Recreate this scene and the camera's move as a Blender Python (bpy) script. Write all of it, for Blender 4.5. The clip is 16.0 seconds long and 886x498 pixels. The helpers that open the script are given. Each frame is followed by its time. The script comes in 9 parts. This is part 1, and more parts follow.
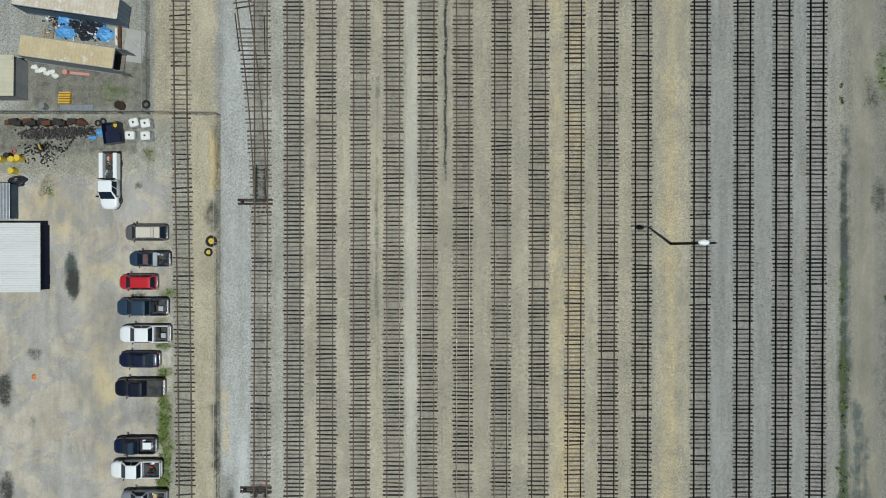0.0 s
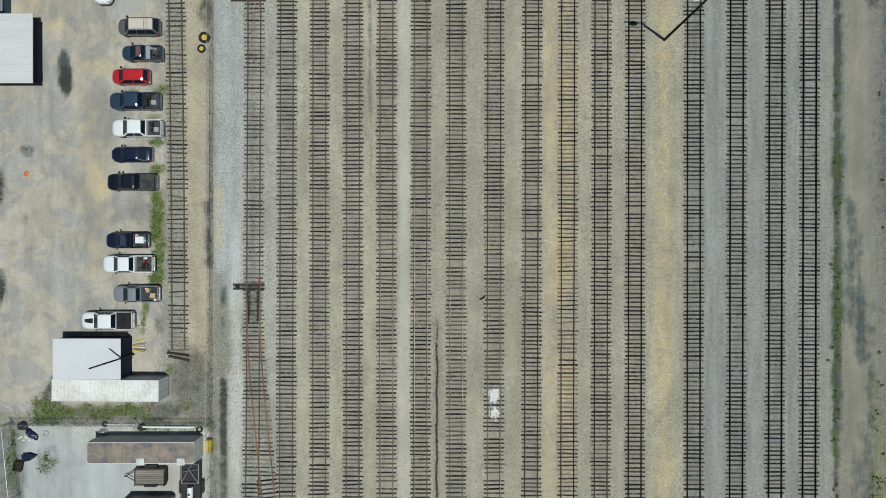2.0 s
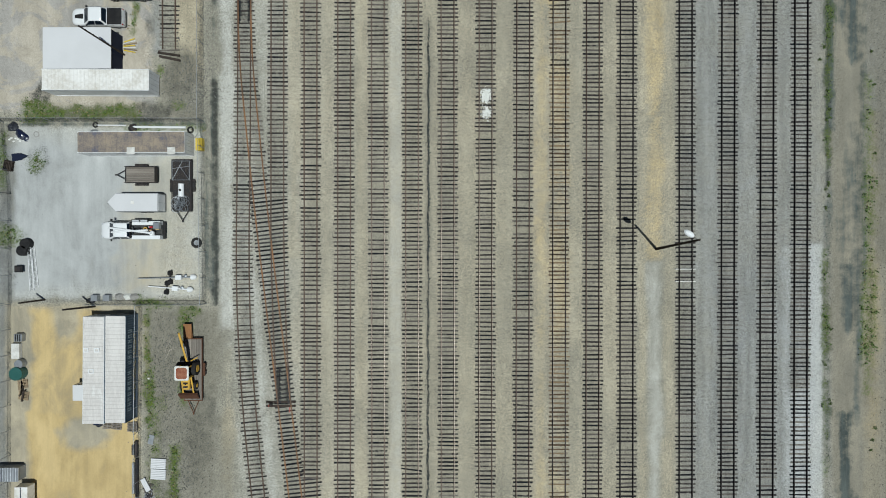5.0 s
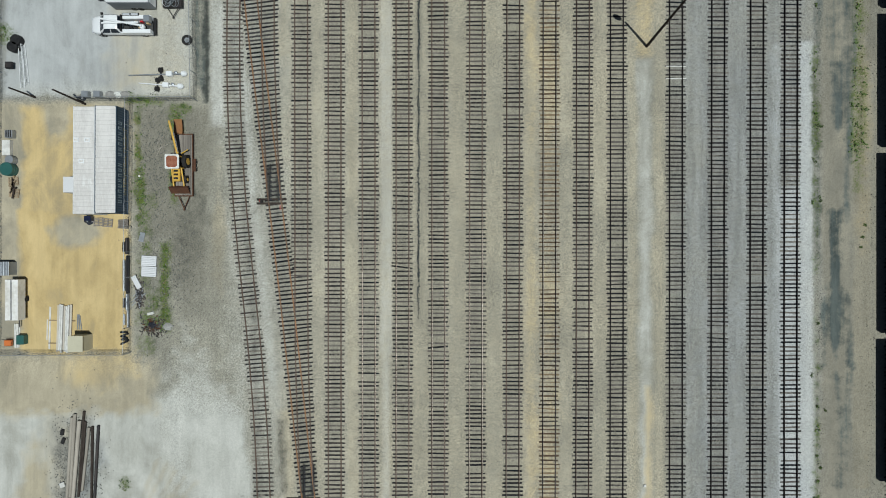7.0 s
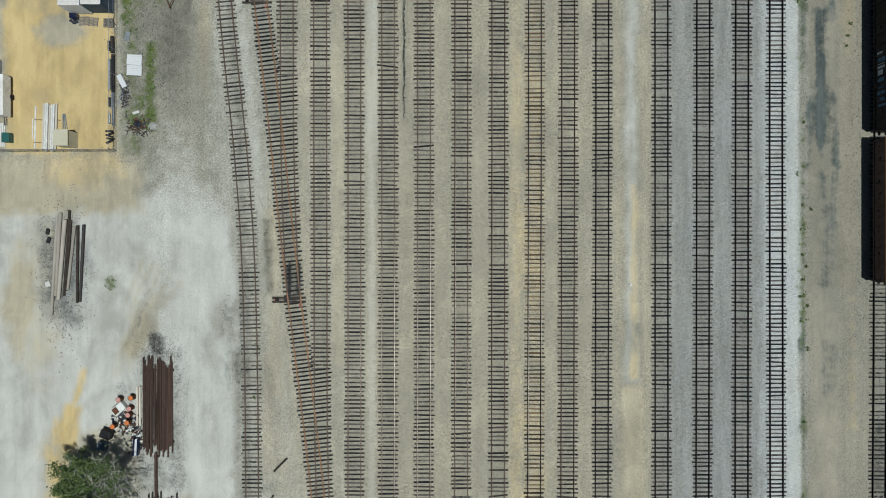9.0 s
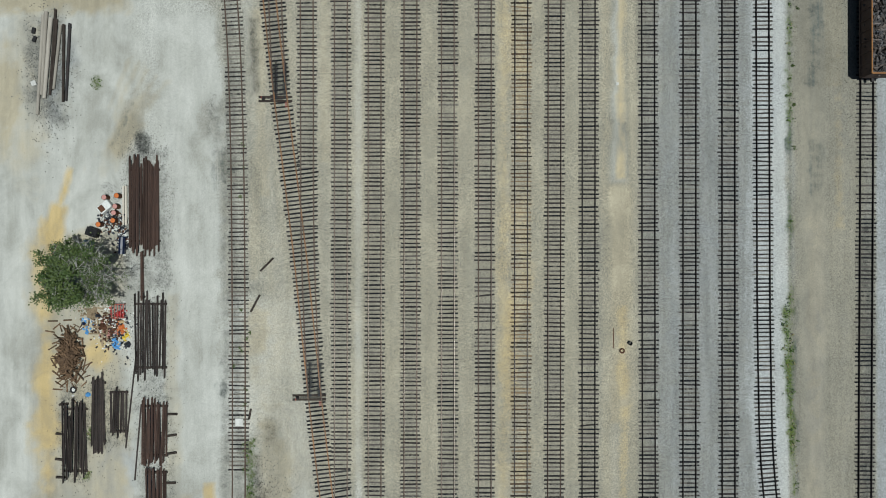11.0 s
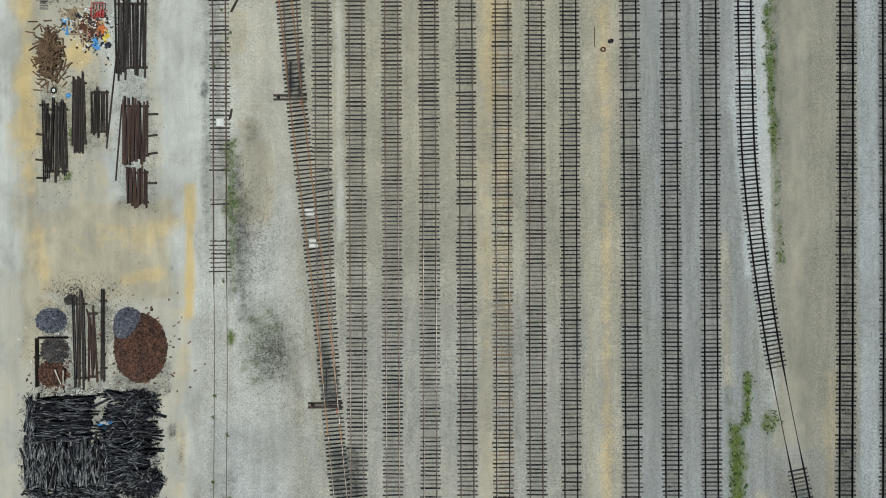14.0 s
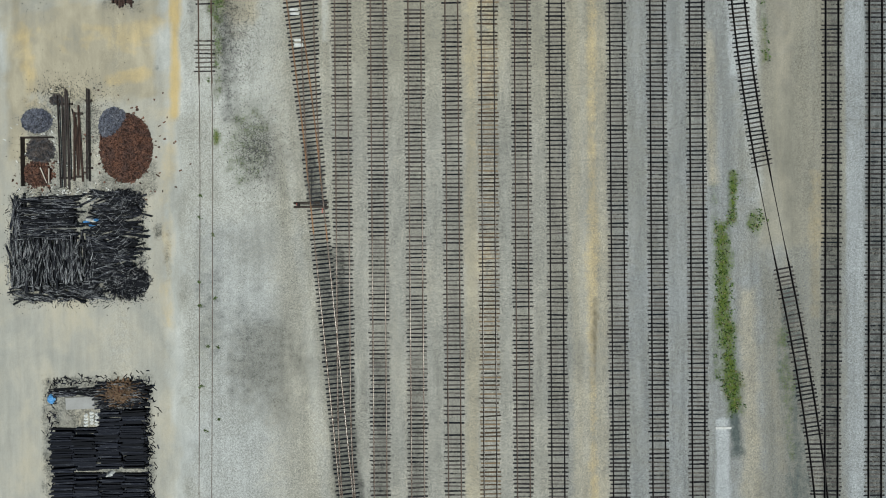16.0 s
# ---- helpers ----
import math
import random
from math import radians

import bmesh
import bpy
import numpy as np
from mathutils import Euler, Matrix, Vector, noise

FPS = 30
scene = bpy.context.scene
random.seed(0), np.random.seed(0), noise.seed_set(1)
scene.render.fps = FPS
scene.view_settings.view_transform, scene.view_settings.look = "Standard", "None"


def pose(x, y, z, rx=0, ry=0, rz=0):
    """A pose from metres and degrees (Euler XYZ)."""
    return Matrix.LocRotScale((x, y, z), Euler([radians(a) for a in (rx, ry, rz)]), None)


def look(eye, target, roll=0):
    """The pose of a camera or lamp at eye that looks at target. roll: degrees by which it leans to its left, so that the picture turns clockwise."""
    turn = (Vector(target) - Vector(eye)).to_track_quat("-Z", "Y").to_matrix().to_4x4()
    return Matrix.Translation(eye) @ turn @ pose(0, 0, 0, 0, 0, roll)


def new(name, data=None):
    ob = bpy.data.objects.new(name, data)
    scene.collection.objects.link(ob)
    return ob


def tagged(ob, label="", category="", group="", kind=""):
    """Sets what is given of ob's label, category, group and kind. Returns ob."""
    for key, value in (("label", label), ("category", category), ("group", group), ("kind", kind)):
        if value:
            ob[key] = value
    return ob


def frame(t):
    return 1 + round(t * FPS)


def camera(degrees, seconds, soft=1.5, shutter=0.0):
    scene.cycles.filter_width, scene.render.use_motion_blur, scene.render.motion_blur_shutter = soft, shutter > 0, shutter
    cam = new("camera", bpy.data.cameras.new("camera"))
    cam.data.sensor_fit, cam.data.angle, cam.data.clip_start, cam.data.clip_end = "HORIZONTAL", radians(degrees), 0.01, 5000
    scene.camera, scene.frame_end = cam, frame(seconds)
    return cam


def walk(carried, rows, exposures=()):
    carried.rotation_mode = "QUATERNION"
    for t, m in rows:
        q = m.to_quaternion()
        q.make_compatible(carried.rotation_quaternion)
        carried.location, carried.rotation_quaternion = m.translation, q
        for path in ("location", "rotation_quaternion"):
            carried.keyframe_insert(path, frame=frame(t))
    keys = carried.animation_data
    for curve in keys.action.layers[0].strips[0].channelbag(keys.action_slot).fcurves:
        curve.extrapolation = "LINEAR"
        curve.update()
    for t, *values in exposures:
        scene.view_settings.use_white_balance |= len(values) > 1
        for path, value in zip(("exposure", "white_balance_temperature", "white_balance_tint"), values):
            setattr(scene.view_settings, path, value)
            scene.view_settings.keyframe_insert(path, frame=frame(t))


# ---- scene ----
cam = camera(75.7, 16.0, soft=1.0)
# seconds, place, and the turn away from looking straight down
PATH = [
    (0.0, -0.000, -0.000, 67.347, -0.150, 0.197, -0.000),
    (0.5, 0.186, -6.099, 67.352, -0.102, 0.194, -0.000),
    (1.0, 0.381, -12.138, 67.324, -0.055, 0.193, -0.002),
    (1.5, 0.560, -18.190, 67.311, -0.026, 0.179, 0.001),
    (2.0, 0.726, -24.186, 67.293, -0.018, 0.147, -0.002),
    (2.5, 0.836, -30.150, 67.262, -0.025, 0.100, -0.026),
    (3.0, 0.952, -36.121, 67.243, -0.039, 0.068, -0.039),
    (3.5, 1.098, -42.093, 67.260, -0.058, 0.064, -0.045),
    (4.0, 1.270, -47.688, 67.226, -0.066, 0.064, -0.047),
    (4.2, 1.320, -50.012, 67.188, -0.070, 0.059, -0.051),
    (6.3, 2.240, -74.977, 67.217, -0.116, 0.052, -0.036),
    (6.5, 2.353, -77.374, 67.266, -0.118, 0.041, -0.046),
    (7.0, 2.667, -83.311, 67.273, -0.110, 0.040, -0.070),
    (7.5, 3.041, -89.229, 67.265, -0.106, 0.037, -0.081),
    (8.0, 3.422, -95.182, 67.288, -0.111, 0.034, -0.093),
    (8.5, 3.841, -101.094, 67.274, -0.117, 0.021, -0.116),
    (9.0, 4.276, -107.009, 67.311, -0.124, 0.001, -0.119),
    (9.2, 4.426, -109.383, 67.257, -0.120, -0.006, -0.117),
    (11.3, 5.914, -134.402, 67.278, -0.008, -0.086, -0.188),
    (11.5, 6.042, -136.799, 67.261, 0.002, -0.096, -0.219),
    (12.0, 6.328, -142.735, 67.241, 0.027, -0.112, -0.267),
    (12.5, 6.655, -148.660, 67.249, 0.048, -0.124, -0.296),
    (13.0, 6.972, -154.571, 67.231, 0.055, -0.128, -0.333),
    (13.5, 7.312, -160.455, 67.222, 0.043, -0.129, -0.375),
    (14.0, 7.703, -166.318, 67.209, 0.018, -0.119, -0.422),
    (14.5, 8.093, -172.181, 67.205, -0.021, -0.104, -0.461),
    (15.0, 8.500, -178.033, 67.221, -0.070, -0.091, -0.496),
    (15.5, 8.917, -183.885, 67.241, -0.121, -0.080, -0.540),
    (16.0, 9.287, -189.768, 67.255, -0.172, -0.066, -0.589),
]
walk(cam, [(t, pose(x, y, z, rx, ry, rz)) for t, x, y, z, rx, ry, rz in PATH], [(0.0, -0.12, 5800, 2), (16.0, -0.12, 5800, 2)])

# ---- daylight: high sun from the lower right, clear hazy sky ----
SUN_WAY = Vector((-0.23, 0.17, -1.0)).normalized()
elevation = math.asin(-SUN_WAY.z)
world = bpy.data.worlds.new("sky")
scene.world = world
world.use_nodes = True
sky = world.node_tree.nodes.new("ShaderNodeTexSky")
sky.sky_type, sky.sun_disc = "NISHITA", False
sky.sun_elevation = elevation
sky.sun_rotation = math.atan2(-SUN_WAY.x, -SUN_WAY.y)
back = world.node_tree.nodes["Background"]
world.node_tree.links.new(sky.outputs[0], back.inputs[0])
back.inputs[1].default_value = 0.025
sun_data = bpy.data.lights.new("sun", "SUN")
sun_data.energy, sun_data.angle, sun_data.color = 4.05, radians(0.5), (1.0, 0.955, 0.885)
sun = new("sun", sun_data)
sun.matrix_world = look((60, -60, 200), Vector((60, -60, 200)) + SUN_WAY)

# ---- helpers of this scene ----
def mesh_of(name, verts, faces, smooth=False):
    me = bpy.data.meshes.new(name)
    me.from_pydata([tuple(v) for v in verts], [], [tuple(f) for f in faces])
    if smooth:
        me.shade_smooth()
    return me


def part(name, geo, material, parent=None, label="", at=None, smooth=False):
    """Links a bmesh or (verts, faces) as one mesh object under a thing or part."""
    if isinstance(geo, bmesh.types.BMesh):
        me = bpy.data.meshes.new(name)
        bmesh.ops.recalc_face_normals(geo, faces=geo.faces)
        geo.to_mesh(me)
        geo.free()
        if smooth:
            me.shade_smooth()
    elif isinstance(geo, bpy.types.Mesh):
        me = geo
    else:
        me = mesh_of(name, geo[0], geo[1], smooth)
    if not me.materials:
        me.materials.append(material)
    ob = new(name, me)
    if parent is not None:
        ob.parent = parent
    if at is not None:
        ob.matrix_basis = at
    if label:
        ob["label"] = label
    return ob


def thing(name, label, category, at=None, group="", kind=""):
    ob = new(name)
    ob.empty_display_size = 0.2
    if at is not None:
        ob.matrix_basis = at
    return tagged(ob, label, category, group, kind)


def box(bm, x0, y0, z0, x1, y1, z1, bevel=0.0, m=None):
    """A bevelled block from corner to corner added to bm."""
    r = bmesh.ops.create_cube(bm, size=1.0)
    vs = r["verts"]
    for v in vs:
        v.co = Vector(((x0 + x1) / 2 + v.co.x * (x1 - x0), (y0 + y1) / 2 + v.co.y * (y1 - y0), (z0 + z1) / 2 + v.co.z * (z1 - z0)))
    if bevel > 0:
        es = {e for v in vs for e in v.link_edges}
        out = bmesh.ops.bevel(bm, geom=list(es), offset=bevel, segments=1, affect="EDGES", profile=0.6)
        vs = list({v for f in out["faces"] for v in f.verts} | {v for v in vs if v.is_valid})
    if m is not None:
        for v in vs:
            v.co = m @ v.co
    return vs


def block(x0, y0, z0, x1, y1, z1, bevel=0.01, m=None):
    bm = bmesh.new()
    box(bm, x0, y0, z0, x1, y1, z1, bevel, m)
    return bm


def tube(bm, a, b, ra, rb=None, n=10, caps=True):
    """A round bar from a to b."""
    a, b = Vector(a), Vector(b)
    rb = ra if rb is None else rb
    d = b - a
    q = d.to_track_quat("Z", "Y").to_matrix().to_4x4()
    r = bmesh.ops.create_cone(bm, cap_ends=caps, segments=n, radius1=ra, radius2=rb, depth=d.length)
    bmesh.ops.transform(bm, matrix=Matrix.Translation((a + b) / 2) @ q, verts=r["verts"])
    return r["verts"]


def bar(a, b, ra, rb=None, n=10):
    bm = bmesh.new()
    tube(bm, a, b, ra, rb, n)
    return bm


def lathe(profile, n=20, top=True, bottom=True):
    """Turns (radius, z) pairs round the z axis."""
    vs, fs = [], []
    for r, z in profile:
        vs += [(r * math.cos(2 * math.pi * k / n), r * math.sin(2 * math.pi * k / n), z) for k in range(n)]
    for i in range(len(profile) - 1):
        for k in range(n):
            fs.append((i * n + k, i * n + (k + 1) % n, (i + 1) * n + (k + 1) % n, (i + 1) * n + k))
    if bottom:
        fs.append(tuple(range(n))[::-1])
    if top:
        fs.append(tuple((len(profile) - 1) * n + k for k in range(n)))
    return vs, fs


def torus(R, r, n=24, k=8, squash=1.0):
    vs, fs = [], []
    for i in range(n):
        for j in range(k):
            a, b = 2 * math.pi * i / n, 2 * math.pi * j / k
            vs.append(((R + r * math.cos(b)) * math.cos(a), (R + r * math.cos(b)) * math.sin(a), r * squash * math.sin(b)))
            fs.append((i * k + j, ((i + 1) % n) * k + j, ((i + 1) % n) * k + (j + 1) % k, i * k + (j + 1) % k))
    return vs, fs


def rings(sections, close=True):
    """Joins rings of equally many points into one skin."""
    n = len(sections[0])
    vs = [p for s in sections for p in s]
    fs = []
    for i in range(len(sections) - 1):
        for k in range(n):
            fs.append((i * n + k, i * n + (k + 1) % n, (i + 1) * n + (k + 1) % n, (i + 1) * n + k))
    if close:
        fs.append(tuple(range(n))[::-1])
        fs.append(tuple((len(sections) - 1) * n + k for k in range(n)))
    return vs, fs


def sheet(x0, y0, x1, y1, nx, ny, height):
    """A grid surface over a rectangle with z from height(x, y)."""
    xs, ys = np.linspace(x0, x1, nx), np.linspace(y0, y1, ny)
    vs = [(x, y, height(x, y)) for y in ys for x in xs]
    fs = [(j * nx + i, j * nx + i + 1, (j + 1) * nx + i + 1, (j + 1) * nx + i) for j in range(ny - 1) for i in range(nx - 1)]
    return vs, fs


# ---- materials ----
def nodes_of(name):
    m = bpy.data.materials.new(name)
    m.use_nodes = True
    t = m.node_tree
    return m, t, t.nodes["Principled BSDF"]


def noise_node(t, scale, detail=4.0, rough=0.55, coords=None, stretch=None):
    n = t.nodes.new("ShaderNodeTexNoise")
    n.inputs["Scale"].default_value = scale
    n.inputs["Detail"].default_value = detail
    n.inputs["Roughness"].default_value = rough
    if coords is not None:
        if stretch:
            mp = t.nodes.new("ShaderNodeVectorMath")
            mp.operation = "MULTIPLY"
            mp.inputs[1].default_value = stretch
            t.links.new(coords, mp.inputs[0])
            coords = mp.outputs[0]
        t.links.new(coords, n.inputs["Vector"])
    return n.outputs["Fac"]


def math_node(t, op, a, b=None, clamp=False):
    n = t.nodes.new("ShaderNodeMath")
    n.operation, n.use_clamp = op, clamp
    for i, v in enumerate((a, b)):
        if v is None:
            continue
        if isinstance(v, (int, float)):
            n.inputs[i].default_value = v
        else:
            t.links.new(v, n.inputs[i])
    return n.outputs[0]


def ramp(t, fac, lo, hi):
    n = t.nodes.new("ShaderNodeMapRange")
    n.interpolation_type = "SMOOTHSTEP"
    t.links.new(fac, n.inputs[0])
    n.inputs[1].default_value, n.inputs[2].default_value = lo, hi
    return n.outputs[0]


def mix(t, fac, a, b):
    n = t.nodes.new("ShaderNodeMix")
    n.data_type = "RGBA"
    if isinstance(fac, (int, float)):
        n.inputs[0].default_value = fac
    else:
        t.links.new(fac, n.inputs[0])
    for i, c in ((6, a), (7, b)):
        if isinstance(c, tuple):
            n.inputs[i].default_value = (*c, 1)
        else:
            t.links.new(c, n.inputs[i])
    return n.outputs[2]


def spread(t):
    """A number per piece, from the object and the island together."""
    o, g = t.nodes.new("ShaderNodeObjectInfo"), t.nodes.new("ShaderNodeNewGeometry")
    return math_node(t, "FRACT", math_node(t, "ADD", o.outputs["Random"], g.outputs["Random Per Island"]))


def surface(name, base, stain, rough=0.7, metal=0.0, grain=14.0, blotch=0.9, amount=0.6, bump=0.15, worn=None, worn_at=0.62, vary=0.0, stretch=None, coat=0.0):
    """Paint, wood, steel, soil: a base colour with stains at two scales, optional bare patches, and fine relief."""
    m, t, p = nodes_of(name)
    tc = t.nodes.new("ShaderNodeTexCoord")
    ob = t.nodes.new("ShaderNodeObjectInfo")
    shift = t.nodes.new("ShaderNodeVectorMath")
    shift.operation = "ADD"
    t.links.new(tc.outputs["Object"], shift.inputs[0])
    t.links.new(math_node(t, "MULTIPLY", ob.outputs["Random"], 37.0), shift.inputs[1])
    co = shift.outputs[0]
    fine = noise_node(t, grain, 5, 0.6, co, stretch)
    wide = noise_node(t, blotch, 4, 0.6, co, stretch)
    fac = math_node(t, "MULTIPLY", ramp(t, math_node(t, "ADD", math_node(t, "MULTIPLY", fine, 0.4), math_node(t, "MULTIPLY", wide, 0.6)), 0.36, 0.66), amount)
    col = mix(t, fac, base, stain)
    if worn:
        col = mix(t, ramp(t, math_node(t, "ADD", math_node(t, "MULTIPLY", wide, 0.75), math_node(t, "MULTIPLY", fine, 0.25)), worn_at, worn_at + 0.08), col, worn)
    if vary > 0:
        h = t.nodes.new("ShaderNodeHueSaturation")
        t.links.new(col, h.inputs["Color"])
        t.links.new(math_node(t, "ADD", math_node(t, "MULTIPLY", spread(t), 2 * vary), 1 - vary), h.inputs["Value"])
        col = h.outputs[0]
    t.links.new(col, p.inputs["Base Color"])
    p.inputs["Metallic"].default_value = metal
    p.inputs["Specular IOR Level"].default_value = 0.5 if rough < 0.55 else 0.15
    t.links.new(math_node(t, "ADD", math_node(t, "MULTIPLY", fine, 0.25), rough - 0.12, True), p.inputs["Roughness"])
    if coat:
        p.inputs["Coat Weight"].default_value = coat
        p.inputs["Coat Roughness"].default_value = 0.16
    if bump > 0:
        b = t.nodes.new("ShaderNodeBump")
        b.inputs["Strength"].default_value = bump
        b.inputs["Distance"].default_value = 0.02
        t.links.new(fine, b.inputs["Height"])
        t.links.new(b.outputs[0], p.inputs["Normal"])
    return m


def tie_material(name, dark, mid, pale, dusty=0.68, bias=-0.015):
    """Creosoted or sun-bleached timber: each tie its own shade, some dusted over with gravel."""
    m, t, p = nodes_of(name)
    geo = t.nodes.new("ShaderNodeNewGeometry")
    r = spread(t)
    n1 = noise_node(t, 9.0, 5, 0.7, geo.outputs["Position"], (0.25, 3.0, 1.0))
    n2 = noise_node(t, 5.0, 6, 0.75, geo.outputs["Position"])
    n3 = noise_node(t, 0.22, 3, 0.6, geo.outputs["Position"])
    n4 = noise_node(t, 1.5, 3, 0.6, geo.outputs["Position"])
    col = mix(t, ramp(t, r, 0.18, 0.5), dark, mid)
    col = mix(t, ramp(t, r, 0.7, 0.85), col, pale)
    col = mix(t, math_node(t, "MULTIPLY", ramp(t, n1, 0.5, 0.7), 0.45), col, pale)
    dust = math_node(t, "ADD", n2, math_node(t, "ADD", math_node(t, "MULTIPLY", math_node(t, "SUBTRACT", math_node(t, "FRACT", math_node(t, "MULTIPLY", r, 7.31)), 0.5), 0.24), math_node(t, "ADD", math_node(t, "MULTIPLY", math_node(t, "SUBTRACT", n3, 0.5), 0.42), math_node(t, "ADD", math_node(t, "MULTIPLY", math_node(t, "SUBTRACT", n4, 0.5), 0.34), bias))))
    col = mix(t, math_node(t, "MULTIPLY", ramp(t, dust, 0.54, 0.66), dusty), col, (0.215, 0.198, 0.165))
    t.links.new(col, p.inputs["Base Color"])
    p.inputs["Roughness"].default_value = 0.9
    p.inputs["Specular IOR Level"].default_value = 0.1
    b = t.nodes.new("ShaderNodeBump")
    b.inputs["Strength"].default_value, b.inputs["Distance"].default_value = 0.4, 0.02
    t.links.new(n1, b.inputs["Height"])
    t.links.new(b.outputs[0], p.inputs["Normal"])
    return m


TIE_BROWN = tie_material("tie_timber", (0.009, 0.01, 0.013), (0.03, 0.026, 0.026), (0.095, 0.084, 0.076))
TIE_OCHRE = tie_material("tie_timber_rusty", (0.02, 0.015, 0.012), (0.075, 0.05, 0.032), (0.18, 0.13, 0.08))
TIE_TURNOUT = tie_material("turnout_tie_timber", (0.007, 0.008, 0.011), (0.016, 0.016, 0.018), (0.045, 0.043, 0.043), 0.16)
TIE_FADED = tie_material("dusted_tie_timber", (0.012, 0.012, 0.014), (0.04, 0.034, 0.032), (0.11, 0.096, 0.084), 0.9, 0.05)
RAIL_RUST = surface("rail_steel_rusty", (0.115, 0.08, 0.06), (0.05, 0.037, 0.03), 0.85, 0.0, 20, 0.8, 0.7, 0.1)
RAIL_ORANGE = surface("rail_steel_orange", (0.27, 0.135, 0.06), (0.07, 0.05, 0.038), 0.85, 0.0, 20, 0.3, 0.95, 0.1)
RAIL_ORANGE_TOP = surface("rail_running_face_orange", (0.32, 0.17, 0.085), (0.12, 0.08, 0.055), 0.42, 0.4, 20, 0.25, 0.95, 0.0)
RAIL_BLACK = surface("rail_steel_dark", (0.022, 0.02, 0.02), (0.04, 0.034, 0.03), 0.8, 0.0, 20, 0.8, 0.7, 0.1)
RAIL_TOP = surface("rail_running_face", (0.25, 0.22, 0.185), (0.11, 0.088, 0.072), 0.4, 0.55, 20, 0.25, 0.95, 0.0)
RAIL_TOP_BRIGHT = surface("rail_running_face_polished", (0.36, 0.33, 0.29), (0.17, 0.13, 0.1), 0.36, 0.6, 20, 0.25, 0.95, 0.0)
RAIL_TOP_WORN = surface("rail_running_face_worn", (0.13, 0.1, 0.082), (0.075, 0.055, 0.045), 0.5, 0.3, 20, 0.25, 0.95, 0.0)
RAIL_TOP_DARK = surface("rail_running_face_dull", (0.04, 0.035, 0.034), (0.065, 0.053, 0.046), 0.78, 0.0, 20, 0.5, 0.8, 0.05)


# ---- the ground: one sheet to the horizon, with its soils as weights ----
def value_noise(X, Y, size, seed):
    rng = np.random.RandomState(seed)
    tab = rng.rand(257, 257)
    u, v = X / size + 64.3, Y / size + 91.7
    i, j = np.floor(u).astype(int), np.floor(v).astype(int)
    a, b = u - i, v - j
    a, b = a * a * (3 - 2 * a), b * b * (3 - 2 * b)
    g = lambda p, q: tab[p % 257, q % 257]
    return (g(i, j) * (1 - a) + g(i + 1, j) * a) * (1 - b) + (g(i, j + 1) * (1 - a) + g(i + 1, j + 1) * a) * b


def axis(lo, hi, step, far):
    inner = np.arange(lo, hi + step / 2, step)
    out = np.cumsum(step * 1.45 ** np.arange(1, 18))
    out = out[out < far]
    return np.concatenate([lo - out[::-1], inner, hi + out])


GX, GY = axis(-60, 70, 0.4, 2200), axis(-232, 42, 0.4, 2200)
XX, YY = np.meshgrid(GX, GY)
RAG = sum(w * (value_noise(XX, YY, s, 11 + k) - 0.5) for k, (s, w) in enumerate(((9.0, 0.5), (3.0, 0.45), (1.1, 0.4), (0.5, 0.25))))
SOIL = {k: np.zeros_like(XX) for k in ("pale", "grey", "pave", "tan", "ochre", "rust", "slick", "dark", "green", "smooth")}


def lay(kind, w, amount):
    SOIL[kind] = np.maximum(SOIL[kind], np.clip(w, 0, 1) * amount)


def clear(kind, w):
    SOIL[kind] *= 1 - np.clip(w, 0, 1)


def patch(x, y, rx, ry, turn=0.0, soft=0.5, rag=0.5):
    """An oval patch: 1 inside, fading outwards over soft (a share of its size), with a ragged rim."""
    c, s = math.cos(radians(turn)), math.sin(radians(turn))
    u, v = ((XX - x) * c + (YY - y) * s) / rx, (-(XX - x) * s + (YY - y) * c) / ry
    return np.clip((1 + soft * 0.5 - np.hypot(u, v) + rag * RAG) / soft, 0, 1)


def field(x0, x1, y0, y1, soft=1.5, rag=1.5):
    """A rectangle with soft ragged sides, in metres."""
    e = np.minimum(np.minimum(XX - x0, x1 - XX), np.minimum(YY - y0, y1 - YY)) + rag * RAG
    return np.clip(e / soft + 0.5, 0, 1)


def band(x0, y0, x1, y1, half, soft=0.6, rag=0.6):
    """A strip along a line."""
    d = np.array((x1 - x0, y1 - y0))
    n = np.hypot(*d)
    along = ((XX - x0) * d[0] + (YY - y0) * d[1]) / n
    off = np.abs((XX - x0) * d[1] - (YY - y0) * d[0]) / n
    e = np.minimum(half - off, np.minimum(along, n - along) + half) + rag * RAG
    return np.clip(e / soft + 0.5, 0, 1)


# gravel between the tracks: a pale walkway, an ochre service strip, greyer stone to the right
lay("pale", field(-25, -3, -235, 60, 6, 3), 0.32)
lay("pale", band(-3.85, 60, -4.1, -95, 0.72, 0.45, 0.25), 1.0)
lay("pale", band(-4.1, -95, -4.3, -165, 0.4, 0.5, 0.3), 0.9)
lay("ochre", patch(13.6, -144, 1.1, 6.5, 0, 0.9, 1.0), 0.5)
lay("ochre", patch(14.2, -28, 0.9, 9.0, 0, 0.9, 1.0), 0.42)
lay("tan", band(-7.9, 60, -8.1, -120, 1.0, 1.2, 0.8), 0.65)
lay("tan", band(-0.1, 60, -0.3, -110, 1.0, 1.2, 0.8), 0.4)
lay("tan", field(-17, 25, -160, 60, 5, 3), 0.48)
lay("tan", field(-12, 25, -235, -150, 5, 3), 0.34)
lay("pale", field(-6, 22, -235, -165, 6, 3), 0.26)
